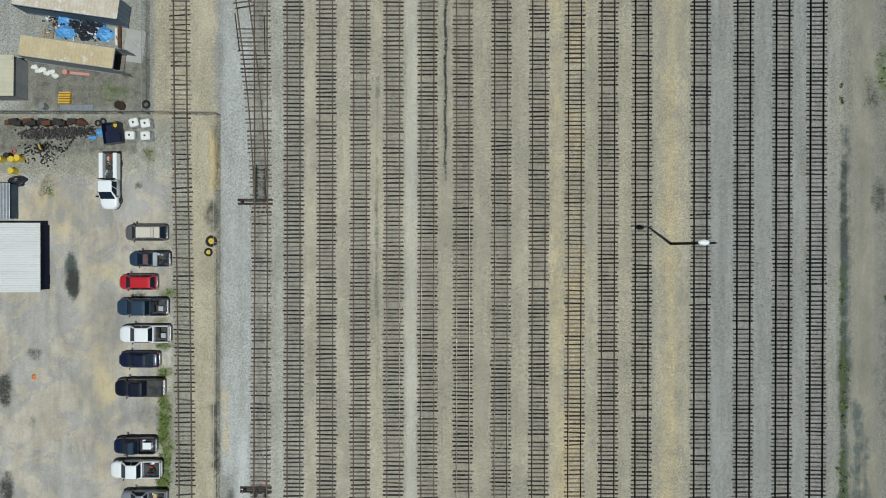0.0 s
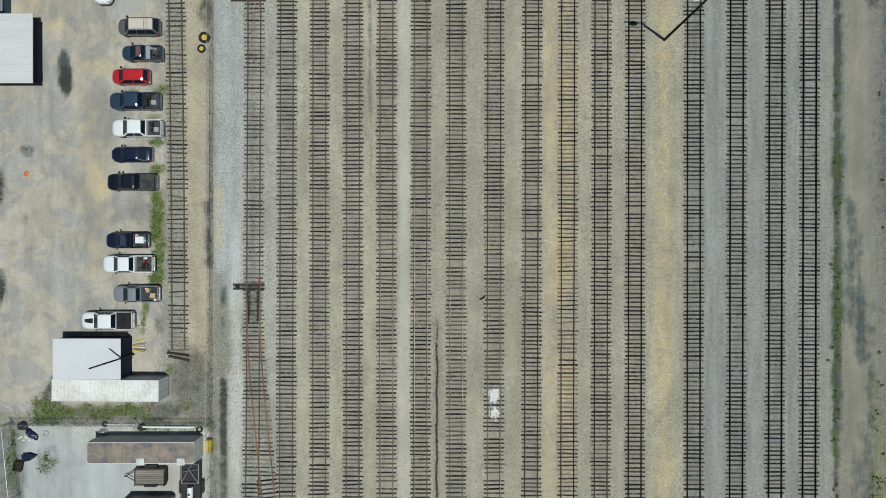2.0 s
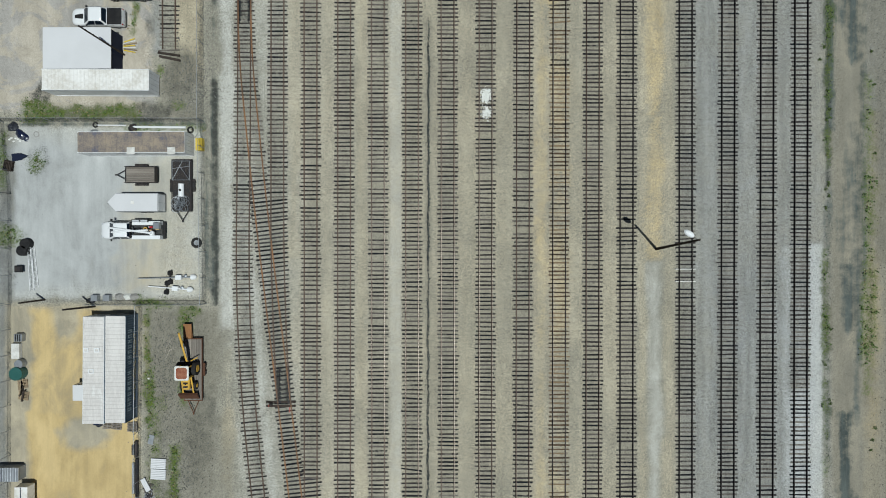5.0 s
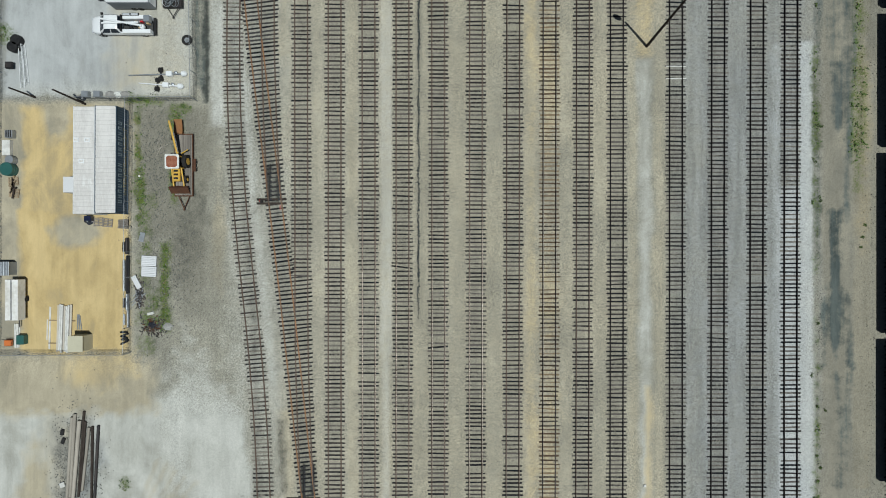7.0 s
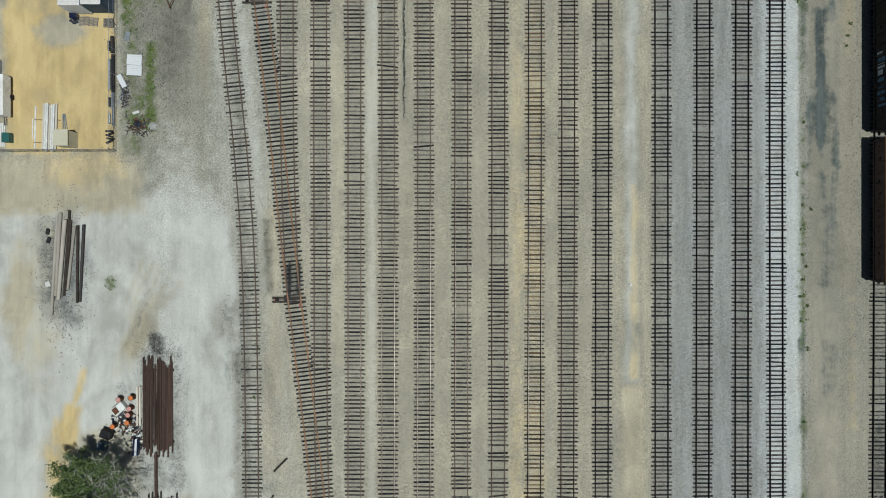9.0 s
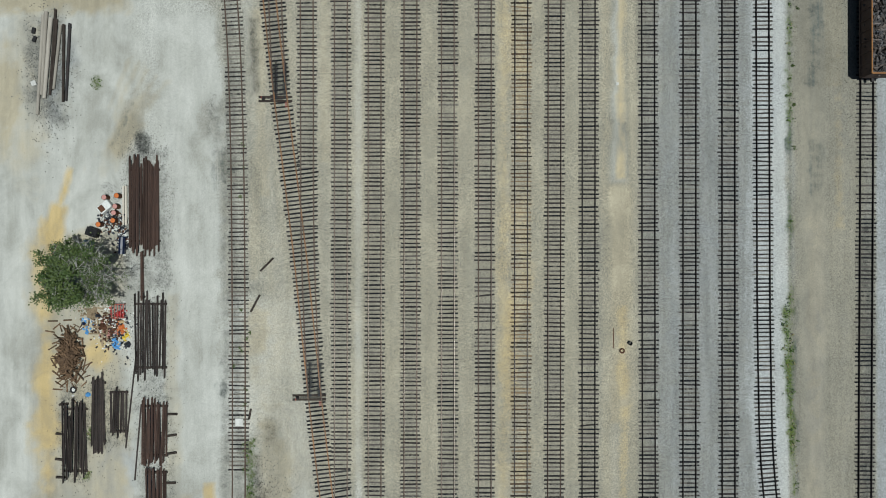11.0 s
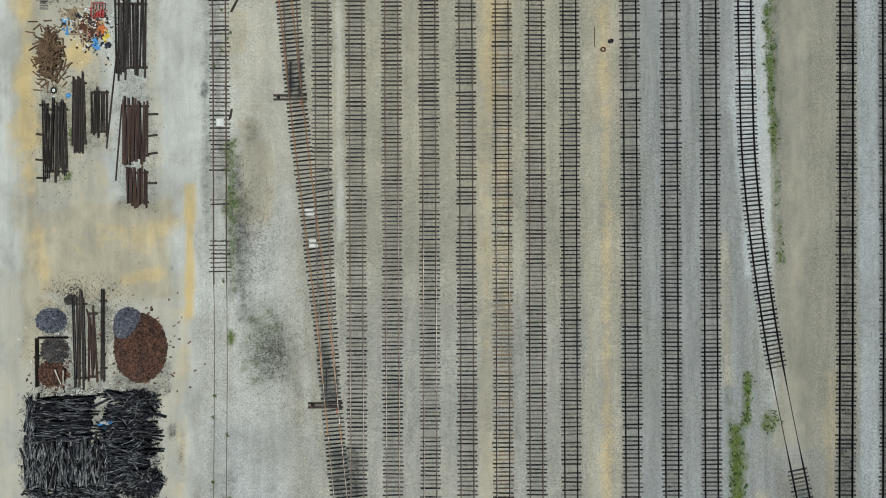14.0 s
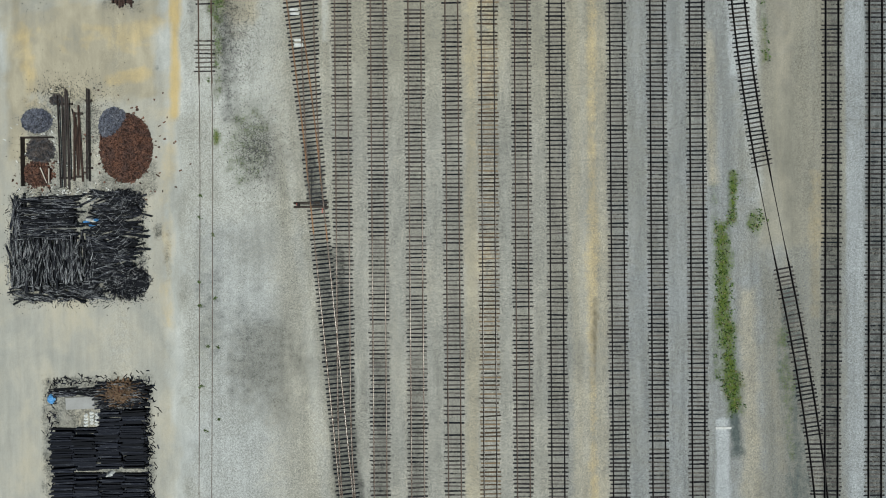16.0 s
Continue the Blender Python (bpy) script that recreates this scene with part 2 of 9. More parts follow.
lay("tan", band(13.1, 60, 12.7, -220, 1.2, 1.2, 0.8), 0.7)
lay("ochre", band(13.3, 60, 12.9, -180, 0.6, 1.2, 1.0), 0.3)
lay("tan", band(-15.9, 60, -16.0, -60, 0.9, 1.2, 0.8), 0.55)
lay("tan", band(-12.0, 60, -12.1, -110, 0.9, 1.2, 0.8), 0.55)
lay("tan", band(4.4, 60, 4.1, -160, 0.9, 1.2, 0.9), 0.5)
lay("ochre", band(15.3, 60, 14.9, -200, 1.2, 1.6, 1.4), 0.24)
lay("ochre", band(26.6, 60, 26.5, -60, 1.0, 1.4, 0.6), 0.36)
lay("tan", band(26.8, 60, 26.6, -222, 2.4, 1.2, 0.6), 0.55)
clear("tan", band(26.4, -62, 26.6, -122, 0.9, 1.0, 0.8))
lay("pale", band(26.4, -62, 26.6, -122, 0.8, 1.0, 0.9), 0.55)
lay("ochre", band(26.9, -100, 26.8, -122, 0.5, 0.8, 0.8), 0.5)
lay("tan", band(26.8, -125, 26.7, -150, 1.5, 1.0, 0.8), 0.9)
lay("ochre", band(26.9, -138, 26.9, -148, 0.7, 0.8, 0.8), 0.45)
lay("pale", band(26.0, -150, 26.0, -215, 0.6, 0.8, 0.5), 0.5)
lay("ochre", band(27.2, -150, 26.8, -225, 0.6, 0.9, 0.8), 0.45)
lay("dark", band(-3.9, -191, -1.3, -230, 1.6, 0.6, 0.8), 0.55)
lay("dark", band(-6.2, -178, -5.7, -184, 0.7, 0.4, 0.4), 0.6)
for bx in (1.75, 5.8):
    lay("dark", band(bx, -203, bx, -235, 0.75, 0.7, 0.8), 0.4)
lay("dark", band(27.3, -196, 27.0, -206, 0.25, 0.4, 0.5), 0.5)
lay("grey", field(29.5, 46.2, -235, 60, 4, 2), 0.62)
lay("grey", field(31, 46.5, -235, -60, 5, 3), 0.75)
lay("grey", field(-6, 46.5, -245, -172, 12, 4), 0.6)
lay("pale", band(45.4, -60, 45.9, -165, 0.85, 0.4, 0.3), 0.9)
lay("pale", band(42.0, -60, 42.0, -150, 0.6, 0.6, 0.3), 0.35)
lay("pale", band(43.7, -78, 43.9, -152, 1.7, 1.0, 0.5), 0.85)
lay("pale", band(43.8, -150, 45.2, -168, 1.9, 0.8, 0.5), 0.75)
lay("pale", band(45.2, -168, 49, -192, 1.7, 1.2, 0.8), 0.48)
# dirt road and verge on the right
lay("grey", field(46.6, 56.5, -240, 60, 0.8, 0.8), 0.45)
for k in range(16):
    lay("tan", band(48.2 + 0.9 * (k % 3), -10 - 13 * k, 48.4 + 0.8 * ((k + 1) % 3), -21 - 13 * k, 0.45, 1.2, 1.3), 0.62)
    lay("grey", band(53.0 + 0.7 * (k % 2), -6 - 13 * k, 53.2, -14 - 13 * k, 0.9, 1.4, 1.6), 0.75)
lay("tan", field(46.9, 51.5, -190, -24, 1.2, 1.2), 0.5)
lay("tan", field(47.4, 50.8, -24, 60, 1.2, 1.2), 0.4)
lay("rust", field(46.9, 56.5, -235, 60, 1.0, 1.5), 0.58)
lay("grey", field(51.3, 56.5, -60, 60, 0.8, 1.2), 0.8)
lay("tan", field(50.8, 55.6, -190, -50, 0.8, 0.8), 0.5)
lay("grey", field(51.0, 55.6, -240, -96, 3, 2), 0.5)
lay("grey", field(46.6, 48.6, -110, -20, 0.8, 1.2), 0.5)
clear("rust", field(47, 55, -192, -112, 3, 2) * 0.25)
lay("tan", field(47.6, 54.8, -190, -114, 2, 2), 0.45)
lay("slick", band(47.1, 14, 47.0, -45, 0.6, 0.8, 0.9), 1.0)
lay("slick", band(46.9, -45, 46.8, -62, 0.25, 0.6, 0.8), 0.5)
lay("slick", band(48.6, -19, 48.9, -30, 0.5, 1.4, 2.0), 0.9)
lay("slick", band(49.4, -23, 49.9, -37, 0.6, 1.6, 2.0), 0.85)
lay("slick", band(50.9, -38, 51.0, -74, 0.35, 0.7, 0.6), 0.9)
lay("slick", band(52.6, 30, 52.8, -20, 1.6, 2.0, 1.8), 0.42)
lay("slick", band(48.8, -25, 48.9, -33, 0.4, 1.0, 1.3), 0.6)
lay("slick", band(50.4, -46, 50.3, -74, 0.6, 1.8, 1.6), 0.85)
lay("slick", band(49.0, -48, 48.9, -66, 0.8, 2.0, 1.6), 0.5)
lay("slick", band(49.7, -77, 49.7, -88, 0.7, 2.2, 1.8), 0.8)
lay("slick", band(49.0, -87, 49.0, -99, 0.4, 1.6, 1.5), 0.8)
lay("slick", band(50.5, -86, 50.5, -99, 0.4, 1.6, 1.5), 0.75)
lay("slick", band(49.7, -88, 49.7, -97, 1.3, 2.0, 1.4), 0.48)
lay("slick", band(49.3, -99, 49.4, -111, 0.45, 1.6, 1.5), 0.7)
lay("slick", band(50.3, -100, 50.3, -110, 0.4, 1.6, 1.5), 0.6)
lay("slick", band(49.8, -119, 49.9, -124, 0.6, 1.4, 1.0), 0.5)
clear("slick", field(47.3, 52, -98, -63.5, 0.8, 0.8))
lay("slick", band(48.8, -79.5, 49.0, -87.5, 0.8, 0.6, 0.7), 1.0)
lay("dark", band(48.6, -80, 48.7, -84.5, 0.3, 0.7, 0.8), 0.42)
lay("slick", patch(48.9, -91.4, 1.9, 4.2, 0, 0.5, 0.7), 0.78)
lay("slick", band(50.5, -89, 50.5, -97, 0.4, 0.7, 0.8), 0.9)
lay("dark", field(46.9, 53.2, -112, -60, 0.8, 1.0), 0.12)
lay("slick", band(47.6, -90, 47.7, -97, 0.4, 0.7, 0.8), 0.66)
lay("slick", band(49.3, -62, 49.4, -68.6, 0.9, 0.8, 0.8), 0.66)
lay("slick", band(50.5, -62, 50.5, -73, 0.3, 0.6, 0.7), 0.72)
lay("slick", band(50.3, -73, 50.2, -80, 0.35, 0.8, 0.8), 0.5)
lay("rust", field(50.8, 56, -112, -60, 1.5, 1.5), 0.55)
lay("tan", field(50.6, 53.4, -112, -60, 0.6, 0.8), 0.75)
lay("dark", band(46.5, -62, 46.6, -84, 0.45, 0.7, 0.8), 0.5)
lay("green", band(51.1, -62, 51.1, -72.5, 0.35, 0.6, 0.8), 0.5)
lay("green", band(52.3, -62, 52.3, -71, 0.35, 0.6, 0.8), 0.45)
lay("dark", band(51.9, -62, 51.9, -72, 0.22, 0.6, 0.8), 0.55)
lay("green", band(47.2, -20, 47.0, -42, 0.35, 0.9, 1.0), 0.5)
lay("green", band(51.7, -40, 51.6, -76, 0.7, 1.2, 1.2), 0.42)
lay("ochre", band(52.3, -44, 52.2, -84, 0.9, 1.4, 1.2), 0.42)
lay("ochre", band(52.6, -108, 52.6, -128, 0.5, 1.2, 0.9), 0.42)
lay("rust", field(51.5, 56, -62, 40, 1.5, 2), 0.75)
lay("dark", field(51.5, 56, -62, 40, 1.5, 2), 0.16)
lay("dark", band(46.9, 10, 46.85, -52, 0.36, 0.5, 0.6), 0.6)
lay("green", band(46.9, -2, 46.85, -50, 0.3, 0.5, 0.8), 0.5)
lay("dark", patch(51.0, 6.0, 0.9, 2.2, 0, 0.5, 0.5), 0.6)
lay("dark", patch(50.4, 17.5, 1.3, 3.0, 10, 0.8, 1.0), 0.5)
lay("green", patch(51.5, 20, 0.9, 3.5, 0, 0.9, 1.2), 0.5)
lay("slick", band(46.9, -62, 46.7, -150, 0.2, 0.9, 1.1), 0.5)
lay("green", band(46.5, -60, 46.8, -150, 0.3, 0.8, 1.1), 0.45)
lay("green", band(46.2, -138, 47.6, -168, 0.35, 0.5, 0.6), 0.75)
lay("slick", band(46.6, -118, 47.8, -168, 0.3, 0.8, 0.8), 0.7)
lay("grey", field(28.0, 62, -245, -190, 8, 4), 0.8)
lay("grey", field(56.9, 62.5, -240, 60, 0.5, 0.3), 0.9)
lay("pale", field(56.9, 59.4, -240, -100, 0.5, 0.3), 0.4)
lay("green", band(41.4, -183, 41.7, -205, 0.7, 0.9, 1.2), 0.34)
lay("slick", band(50.0, -196, 51.8, -230, 1.2, 1.6, 1.2), 0.55)
lay("green", band(49.4, -200, 50.4, -215, 0.6, 0.9, 1.3), 0.3)
lay("tan", band(53.0, -150, 52.9, -182, 1.0, 1.5, 1.0), 0.5)
lay("ochre", band(53.6, -182, 53.2, -198, 0.8, 1.0, 1.0), 0.4)
lay("pave", band(49.8, -128, 49.6, -170, 1.2, 1.4, 0.8), 0.75)
lay("green", band(43.7, -181.5, 43.5, -187, 0.55, 0.7, 0.9), 0.85)
lay("slick", band(43.4, -182, 42.6, -192, 0.5, 0.9, 1.0), 0.5)
lay("green", band(42.2, -188, 42.4, -199, 1.0, 1.0, 1.2), 0.85)
lay("green", band(42.7, -199, 43.6, -209, 0.95, 1.0, 1.2), 0.85)
lay("slick", band(43.2, -203, 43.9, -214, 0.75, 0.9, 0.7), 0.8)
lay("green", patch(46.3, -187, 0.9, 1.4, 0, 0.7, 1.3), 0.6)
lay("tan", band(40.9, -165, 41.2, -182, 0.8, 1.2, 0.8), 0.6)
lay("pale", band(42.2, -211, 42.2, -235, 0.85, 0.4, 0.3), 0.8)
lay("tan", band(45.2, -196, 45.8, -225, 1.2, 1.4, 1.0), 0.6)
lay("slick", band(49.5, -200, 51.2, -212, 0.8, 1.8, 1.2), 0.5)
lay("rust", band(55.7, -128, 55.4, -235, 1.1, 0.9, 0.9), 0.5)
lay("dark", band(55.7, -128, 55.0, -235, 0.85, 0.6, 0.5), 0.42)
lay("dark", band(55.2, -190, 54.8, -240, 1.0, 0.8, 0.5), 0.55)
lay("dark", band(60.6, -120, 60.0, -235, 0.95, 0.6, 0.5), 0.55)
# rusty, oily ballast between the rails
for tx, ty, bx, by in ((-17.9, 60, -18.0, -74), (-14.0, 60, -14.0, -110), (-10.0, 60, -10.2, -146), (-6.1, 60, -6.35, -182), (-2.0, 60, -2.5, -220), (2.2, 60, 1.8, -225), (6.7, 60, 6.2, -225), (11.2, 60, 10.5, -225), (19.3, 60, 18.6, -225), (23.3, 60, 22.7, -225)):
    lay("rust", band(tx, ty, bx, by, 0.8, 0.7, 0.7), 0.42)
for tx, bx in ((30.15, 29.95), (35.25, 34.6), (39.85, 39.3)):
    lay("rust", band(tx, 60, bx, -225, 0.8, 0.7, 0.7), 0.34)
    lay("dark", band(tx, 60, bx, -225, 0.5, 0.7, 0.7), 0.17)
for a, b in (((-21.8, -30), (-17.3, -76.7)), ((-17.3, -76.7), (-13.65, -110)), ((-13.65, -110), (-9.1, -151)), ((-9.1, -151), (-4.1, -199)), ((-4.1, -199), (-1.4, -228))):
    lay("dark", band(*a, *b, 0.8, 0.8, 0.9), 0.22 if a[1] > -190 else 0.42)
    lay("pale", band(a[0] - 2.6, a[1], b[0] - 2.6, b[1], 0.9, 1.0, 0.6), 0.55)
    lay("pale", band(a[0] + 4.6, a[1], b[0] + 2.4, b[1], 0.35, 0.8, 0.6), 0.45)
for a, b in (((-21.8, 40), (-22.1, -60)), ((-22.1, -60), (-19.6, -95)), ((-19.6, -95), (-18.3, -160))):
    lay("dark", band(*a, *b, 0.5, 0.7, 0.7), 0.36)

# lot on the left, with pavement, sand, oil and a painted fence shadow
lay("grey", field(-29.9, -22.6, -30, 60, 1.0, 0.6), 0.55)
lay("pale", field(-26.5, -22.7, -27, 60, 0.8, 0.6), 0.55)
lay("tan", field(-34.5, -26.9, 15.2, 60, 0.8, 1.0), 0.8)
lay("pave", field(-130, -32.2, -43.5, 9, 1.5, 2.0), 0.95)
lay("tan", patch(-40.5, -14, 2.6, 13, 0, 0.9, 1.6), 0.5)
lay("pale", patch(-34.6, 7.5, 3.0, 6.0, 0, 0.7, 0.8), 0.4)
lay("ochre", patch(-46.2, 5.2, 3.0, 3.6, 25, 0.9, 1.3), 0.4)
lay("ochre", patch(-42.5, 3.5, 2.5, 5.5, 10, 0.9, 1.3), 0.3)
lay("ochre", patch(-40.5, -16, 2.0, 11, 0, 0.9, 1.3), 0.25)
lay("tan", field(-30.1, -26.7, -40, 15.3, 0.6, 0.4), 0.95)
lay("ochre", band(-27.4, 13.5, -27.2, 7, 0.4, 0.5, 0.6), 0.8)
lay("dark", patch(-27.6, 3.5, 0.8, 2.0, 0, 0.6, 0.8), 0.6)
lay("dark", band(-27.4, -19, -27.1, -26, 0.5, 0.6, 0.6), 0.7)
lay("ochre", band(-26.0, -17, -26.0, -24, 0.45, 0.8, 0.9), 0.45)
lay("slick", patch(-44.1, -3.4, 0.7, 2.7, 3, 0.5, 0.6), 1.0)
lay("dark", patch(-44.05, -4.2, 0.75, 1.7, 3, 0.5, 0.7), 0.95)
lay("dark", patch(-48.6, -12.6, 0.9, 0.6, 0, 0.7, 0.9), 0.6)
lay("dark", patch(-47.2, 7.2, 0.8, 1.8, -20, 0.7, 0.9), 0.45)
lay("green", patch(-46.7, 6.6, 0.5, 0.8, 0, 0.7, 0.9), 0.5)
lay("dark", patch(-36.2, 7.4, 0.35, 0.35, 0, 0.6, 0.7), 0.7)
lay("dark", patch(-36.4, -5.7, 1.0, 0.6, 0, 0.5, 0.4), 0.75)
lay("dark", patch(-52.2, -17, 0.9, 2.0, 0, 0.5, 0.5), 0.85)
lay("dark", patch(-52.0, -29, 0.9, 2.3, 0, 0.5, 0.5), 0.85)
lay("dark", patch(-49, -20.5, 0.6, 0.7, 0, 0.8, 1.0), 0.35)
lay("dark", patch(-35.0, -20, 1.4, 1.7, 0, 0.4, 0.5), 0.18)
lay("rust", field(-50, -35, 15.8, 22.5, 1.2, 2.0), 0.7)
lay("dark", field(-50, -35, 15.8, 22.5, 1.2, 2.0), 0.3)
lay("dark", field(-130, -36.5, 11.0, 15.6, 1.0, 1.2), 0.42)
lay("green", patch(-39, 18.5, 2.5, 1.6, 0, 0.9, 1.4), 0.35)
lay("pale", field(-130, -49.5, 15.9, 40, 1.5, 1.5), 0.3)
lay("green", patch(-35.0, 11.0, 0.9, 1.0, 0, 0.8, 1.2), 0.55)
lay("grey", field(-130, -34, 16, 40, 1, 1), 0.5)
lay("green", patch(-33.2, -11.6, 1.0, 0.5, 0, 0.4, 0.6), 0.9)
lay("green", patch(-33.2, -14.8, 1.0, 0.6, 0, 0.5, 0.8), 0.75)
lay("green", patch(-33.5, -8.6, 1.0, 0.5, 0, 0.6, 0.9), 0.45)
lay("green", patch(-32.9, -5.5, 1.2, 1.0, 0, 0.6, 0.9), 0.5)
lay("green", patch(-33.6, -0.3, 1.0, 0.5, 0, 0.6, 0.9), 0.45)
lay("green", band(-33.3, -18, -33.2, -22.5, 0.9, 0.7, 0.9), 0.85)
lay("green", band(-33.0, -24, -33.2, -28, 0.8, 0.7, 0.9), 0.8)
lay("green", patch(-33.2, -27.6, 1.0, 0.6, 0, 0.5, 0.8), 0.85)
lay("green", band(-34.6, -31, -35.0, -34, 0.45, 0.6, 0.7), 0.85)
lay("dark", field(-32.1, -29.8, -17, -26, 0.6, 0.6), 0.3)
lay("grey", field(-34.5, -31.2, -37, -29.5, 1.0, 1.0), 0.6)
lay("rust", patch(-29.5, -39, 2.6, 3.8, 0, 0.6, 0.8), 0.8)
lay("dark", patch(-29.5, -39, 2.6, 3.8, 0, 0.6, 0.8), 0.26)
lay("dark", patch(-33.0, -33.2, 0.8, 1.4, 0, 0.8, 1.0), 0.45)
lay("green", patch(-31.8, -38.4, 0.5, 0.6, 0, 0.6, 0.8), 0.8)
lay("green", field(-48.0, -34.5, -44.4, -42.2, 0.8, 1.8), 0.62)
lay("rust", field(-47.5, -27.0, -44.7, -42.2, 0.8, 1.8), 0.7)
lay("dark", field(-47.5, -30.0, -44.7, -42.2, 0.8, 1.8), 0.5)
lay("dark", patch(-45.6, -41.2, 1.2, 2.2, -25, 0.6, 0.9), 0.7)
lay("green", patch(-29.6, -42.6, 0.9, 0.6, 0, 0.7, 0.9), 0.5)
lay("pale", band(-23.9, -22, -24.0, -68, 0.9, 1.0, 0.7), 0.85)
lay("slick", band(-25.5, -30, -25.4, -66, 0.3, 0.5, 0.5), 0.8)
lay("dark", band(-25.35, -40, -25.25, -66, 0.28, 0.4, 0.5), 0.8)
# the next two bands paint the wire fence's shadow into the ground
lay("slick", band(-26.4, -44, -26.2, -64, 0.3, 0.4, 0.3), 0.6)
lay("slick", band(-50, -44.75, -26.5, -44.75, 0.2, 0.4, 0.4), 0.8)
lay("slick", band(-27.2, 14, -27.0, 2, 0.3, 0.7, 0.8), 0.4)
lay("slick", band(-27.1, -8, -27.0, -30, 0.3, 0.7, 0.8), 0.45)
lay("dark", band(-25.4, -29, -25.3, -33, 0.4, 0.6, 0.8), 0.5)

# fenced yard with light crusher dust
lay("pale", field(-49, -26.8, -65.3, -45.0, 0.7, 0.6), 0.9)
lay("grey", field(-130, -33, -65, -46, 4.0, 3.0), 0.75)
lay("tan", field(-36, -27, -65, -49, 3.0, 3.0), 0.45)
lay("green", patch(-46.6, -49.6, 1.0, 0.8, 0, 0.8, 1.4), 0.5)
lay("tan", field(-38, -27, -65, -60, 1.5, 1.5), 0.35)
lay("dark", patch(-46.3, -49, 1.5, 1.5, 0, 0.9, 1.4), 0.3)
lay("green", patch(-46.2, -48.4, 0.7, 0.5, 0, 0.8, 1.0), 0.35)
lay("green", band(-50.3, -46, -50.4, -52, 0.4, 0.7, 1.0), 0.6)
lay("green", patch(-49.8, -58, 1.5, 1.4, 0, 0.8, 1.0), 0.6)
lay("green", band(-36, -45.3, -27, -45.3, 0.4, 0.6, 0.9), 0.6)
lay("dark", field(-130, -49.5, -65, -45, 1.0, 2.0), 0.25)
lay("green", band(-34.2, -65.7, -30.5, -66.2, 0.45, 0.6, 0.8), 0.75)
lay("rust", field(-33.6, -24.5, -83, -66.2, 1.5, 2.5), 0.7)
lay("dark", field(-33.6, -26.0, -83, -66.2, 1.5, 2.5), 0.16)
lay("green", patch(-28.9, -68.5, 0.9, 1.6, 0, 0.7, 0.9), 0.6)
lay("green", patch(-29.1, -75, 0.6, 3.0, 0, 0.7, 0.9), 0.65)
lay("green", band(-33.2, -74, -32.9, -79, 0.6, 0.7, 0.9), 0.75)
lay("ochre", band(-33.5, -68, -33.3, -74, 0.4, 0.7, 0.9), 0.45)
# ochre sand yard
lay("ochre", field(-47.2, -34.4, -95.4, -79, 0.9, 1.2), 0.97)
lay("ochre", field(-47.0, -39.2, -80, -66.5, 0.9, 1.2), 0.8)
clear("ochre", patch(-40.6, -81.3, 2.8, 1.6, 0, 0.8, 0.9))
clear("ochre", patch(-43.0, -67.5, 1.6, 2.8, 0, 0.8, 0.9))
lay("pale", patch(-40.6, -81.3, 2.8, 1.6, 0, 0.8, 0.9), 0.6)
lay("tan", field(-50, -34, -95.5, -66, 0.8, 0.8), 0.8)
lay("grey", field(-130, -47.2, -95, -66, 1.0, 1.5), 0.6)
# the next two dark strips put the weeds' shadows into the soil colour
lay("dark", band(-33.4, -67.3, -33.2, -82, 0.4, 0.6, 1.0), 0.5)
lay("dark", band(-30.3, -83.3, -30.2, -92.6, 0.9, 0.8, 1.1), 0.45)
lay("green", band(-33.4, -67.3, -33.2, -82, 0.38, 0.6, 1.0), 0.62)
lay("green", band(-30.3, -83.3, -30.2, -92.6, 0.8, 0.8, 1.1), 0.72)
lay("green", patch(-31.6, -92.2, 1.5, 1.0, 0, 0.6, 1.0), 0.72)
lay("green", patch(-28.4, -66.9, 1.6, 0.7, 0, 0.7, 1.1), 0.5)
lay("green", band(-32.4, -78, -32.2, -95, 1.1, 1.6, 2.6), 0.5)
lay("green", patch(-31.4, -91, 2.0, 3.5, 0, 0.9, 1.8), 0.5)
lay("dark", band(-31.8, -80, -31.6, -95, 1.6, 1.6, 2.2), 0.3)
lay("dark", field(-33.6, -30.2, -94, -80, 1.5, 2.0), 0.36)
lay("rust", patch(-27.4, -84, 2.8, 7.0, 0, 1.0, 1.1), 0.85)
lay("dark", patch(-28.0, -84, 2.2, 6.0, 0, 1.0, 1.4), 0.3)
lay("tan", patch(-23.9, -82, 1.0, 8.0, 0, 0.9, 1.1), 0.7)
lay("rust", patch(-24.6, -86, 2.0, 6.0, 0, 1.0, 0.9), 0.5)
lay("dark", patch(-26.0, -78, 1.5, 3.0, 20, 0.9, 1.2), 0.35)
# open lot beyond
lay("tan", field(-130, -31, -103, -96, 2.0, 2.5), 0.95)
lay("ochre", patch(-37, -97.5, 5, 2.5, 8, 0.8, 0.9), 0.5)
lay("pale", field(-130, -20.5, -230, -100, 2.5, 3.0), 0.9)
lay("pale", patch(-26, -102, 4.5, 9, 10, 0.8, 1.2), 0.75)
lay("tan", patch(-43, -112, 3.5, 12, 0, 0.9, 1.2), 0.5)
lay("grey", patch(-40.5, -110, 2.6, 6.5, 0, 0.7, 0.9), 0.95)
lay("dark", patch(-40.8, -110, 2.4, 6.0, 0, 0.9, 1.2), 0.34)
clear("pale", patch(-40.5, -110, 2.6, 6.5, 0, 0.7, 0.9) * 0.7)
lay("tan", patch(-45.5, -112, 2.0, 7.0, 0, 0.8, 1.2), 0.8)
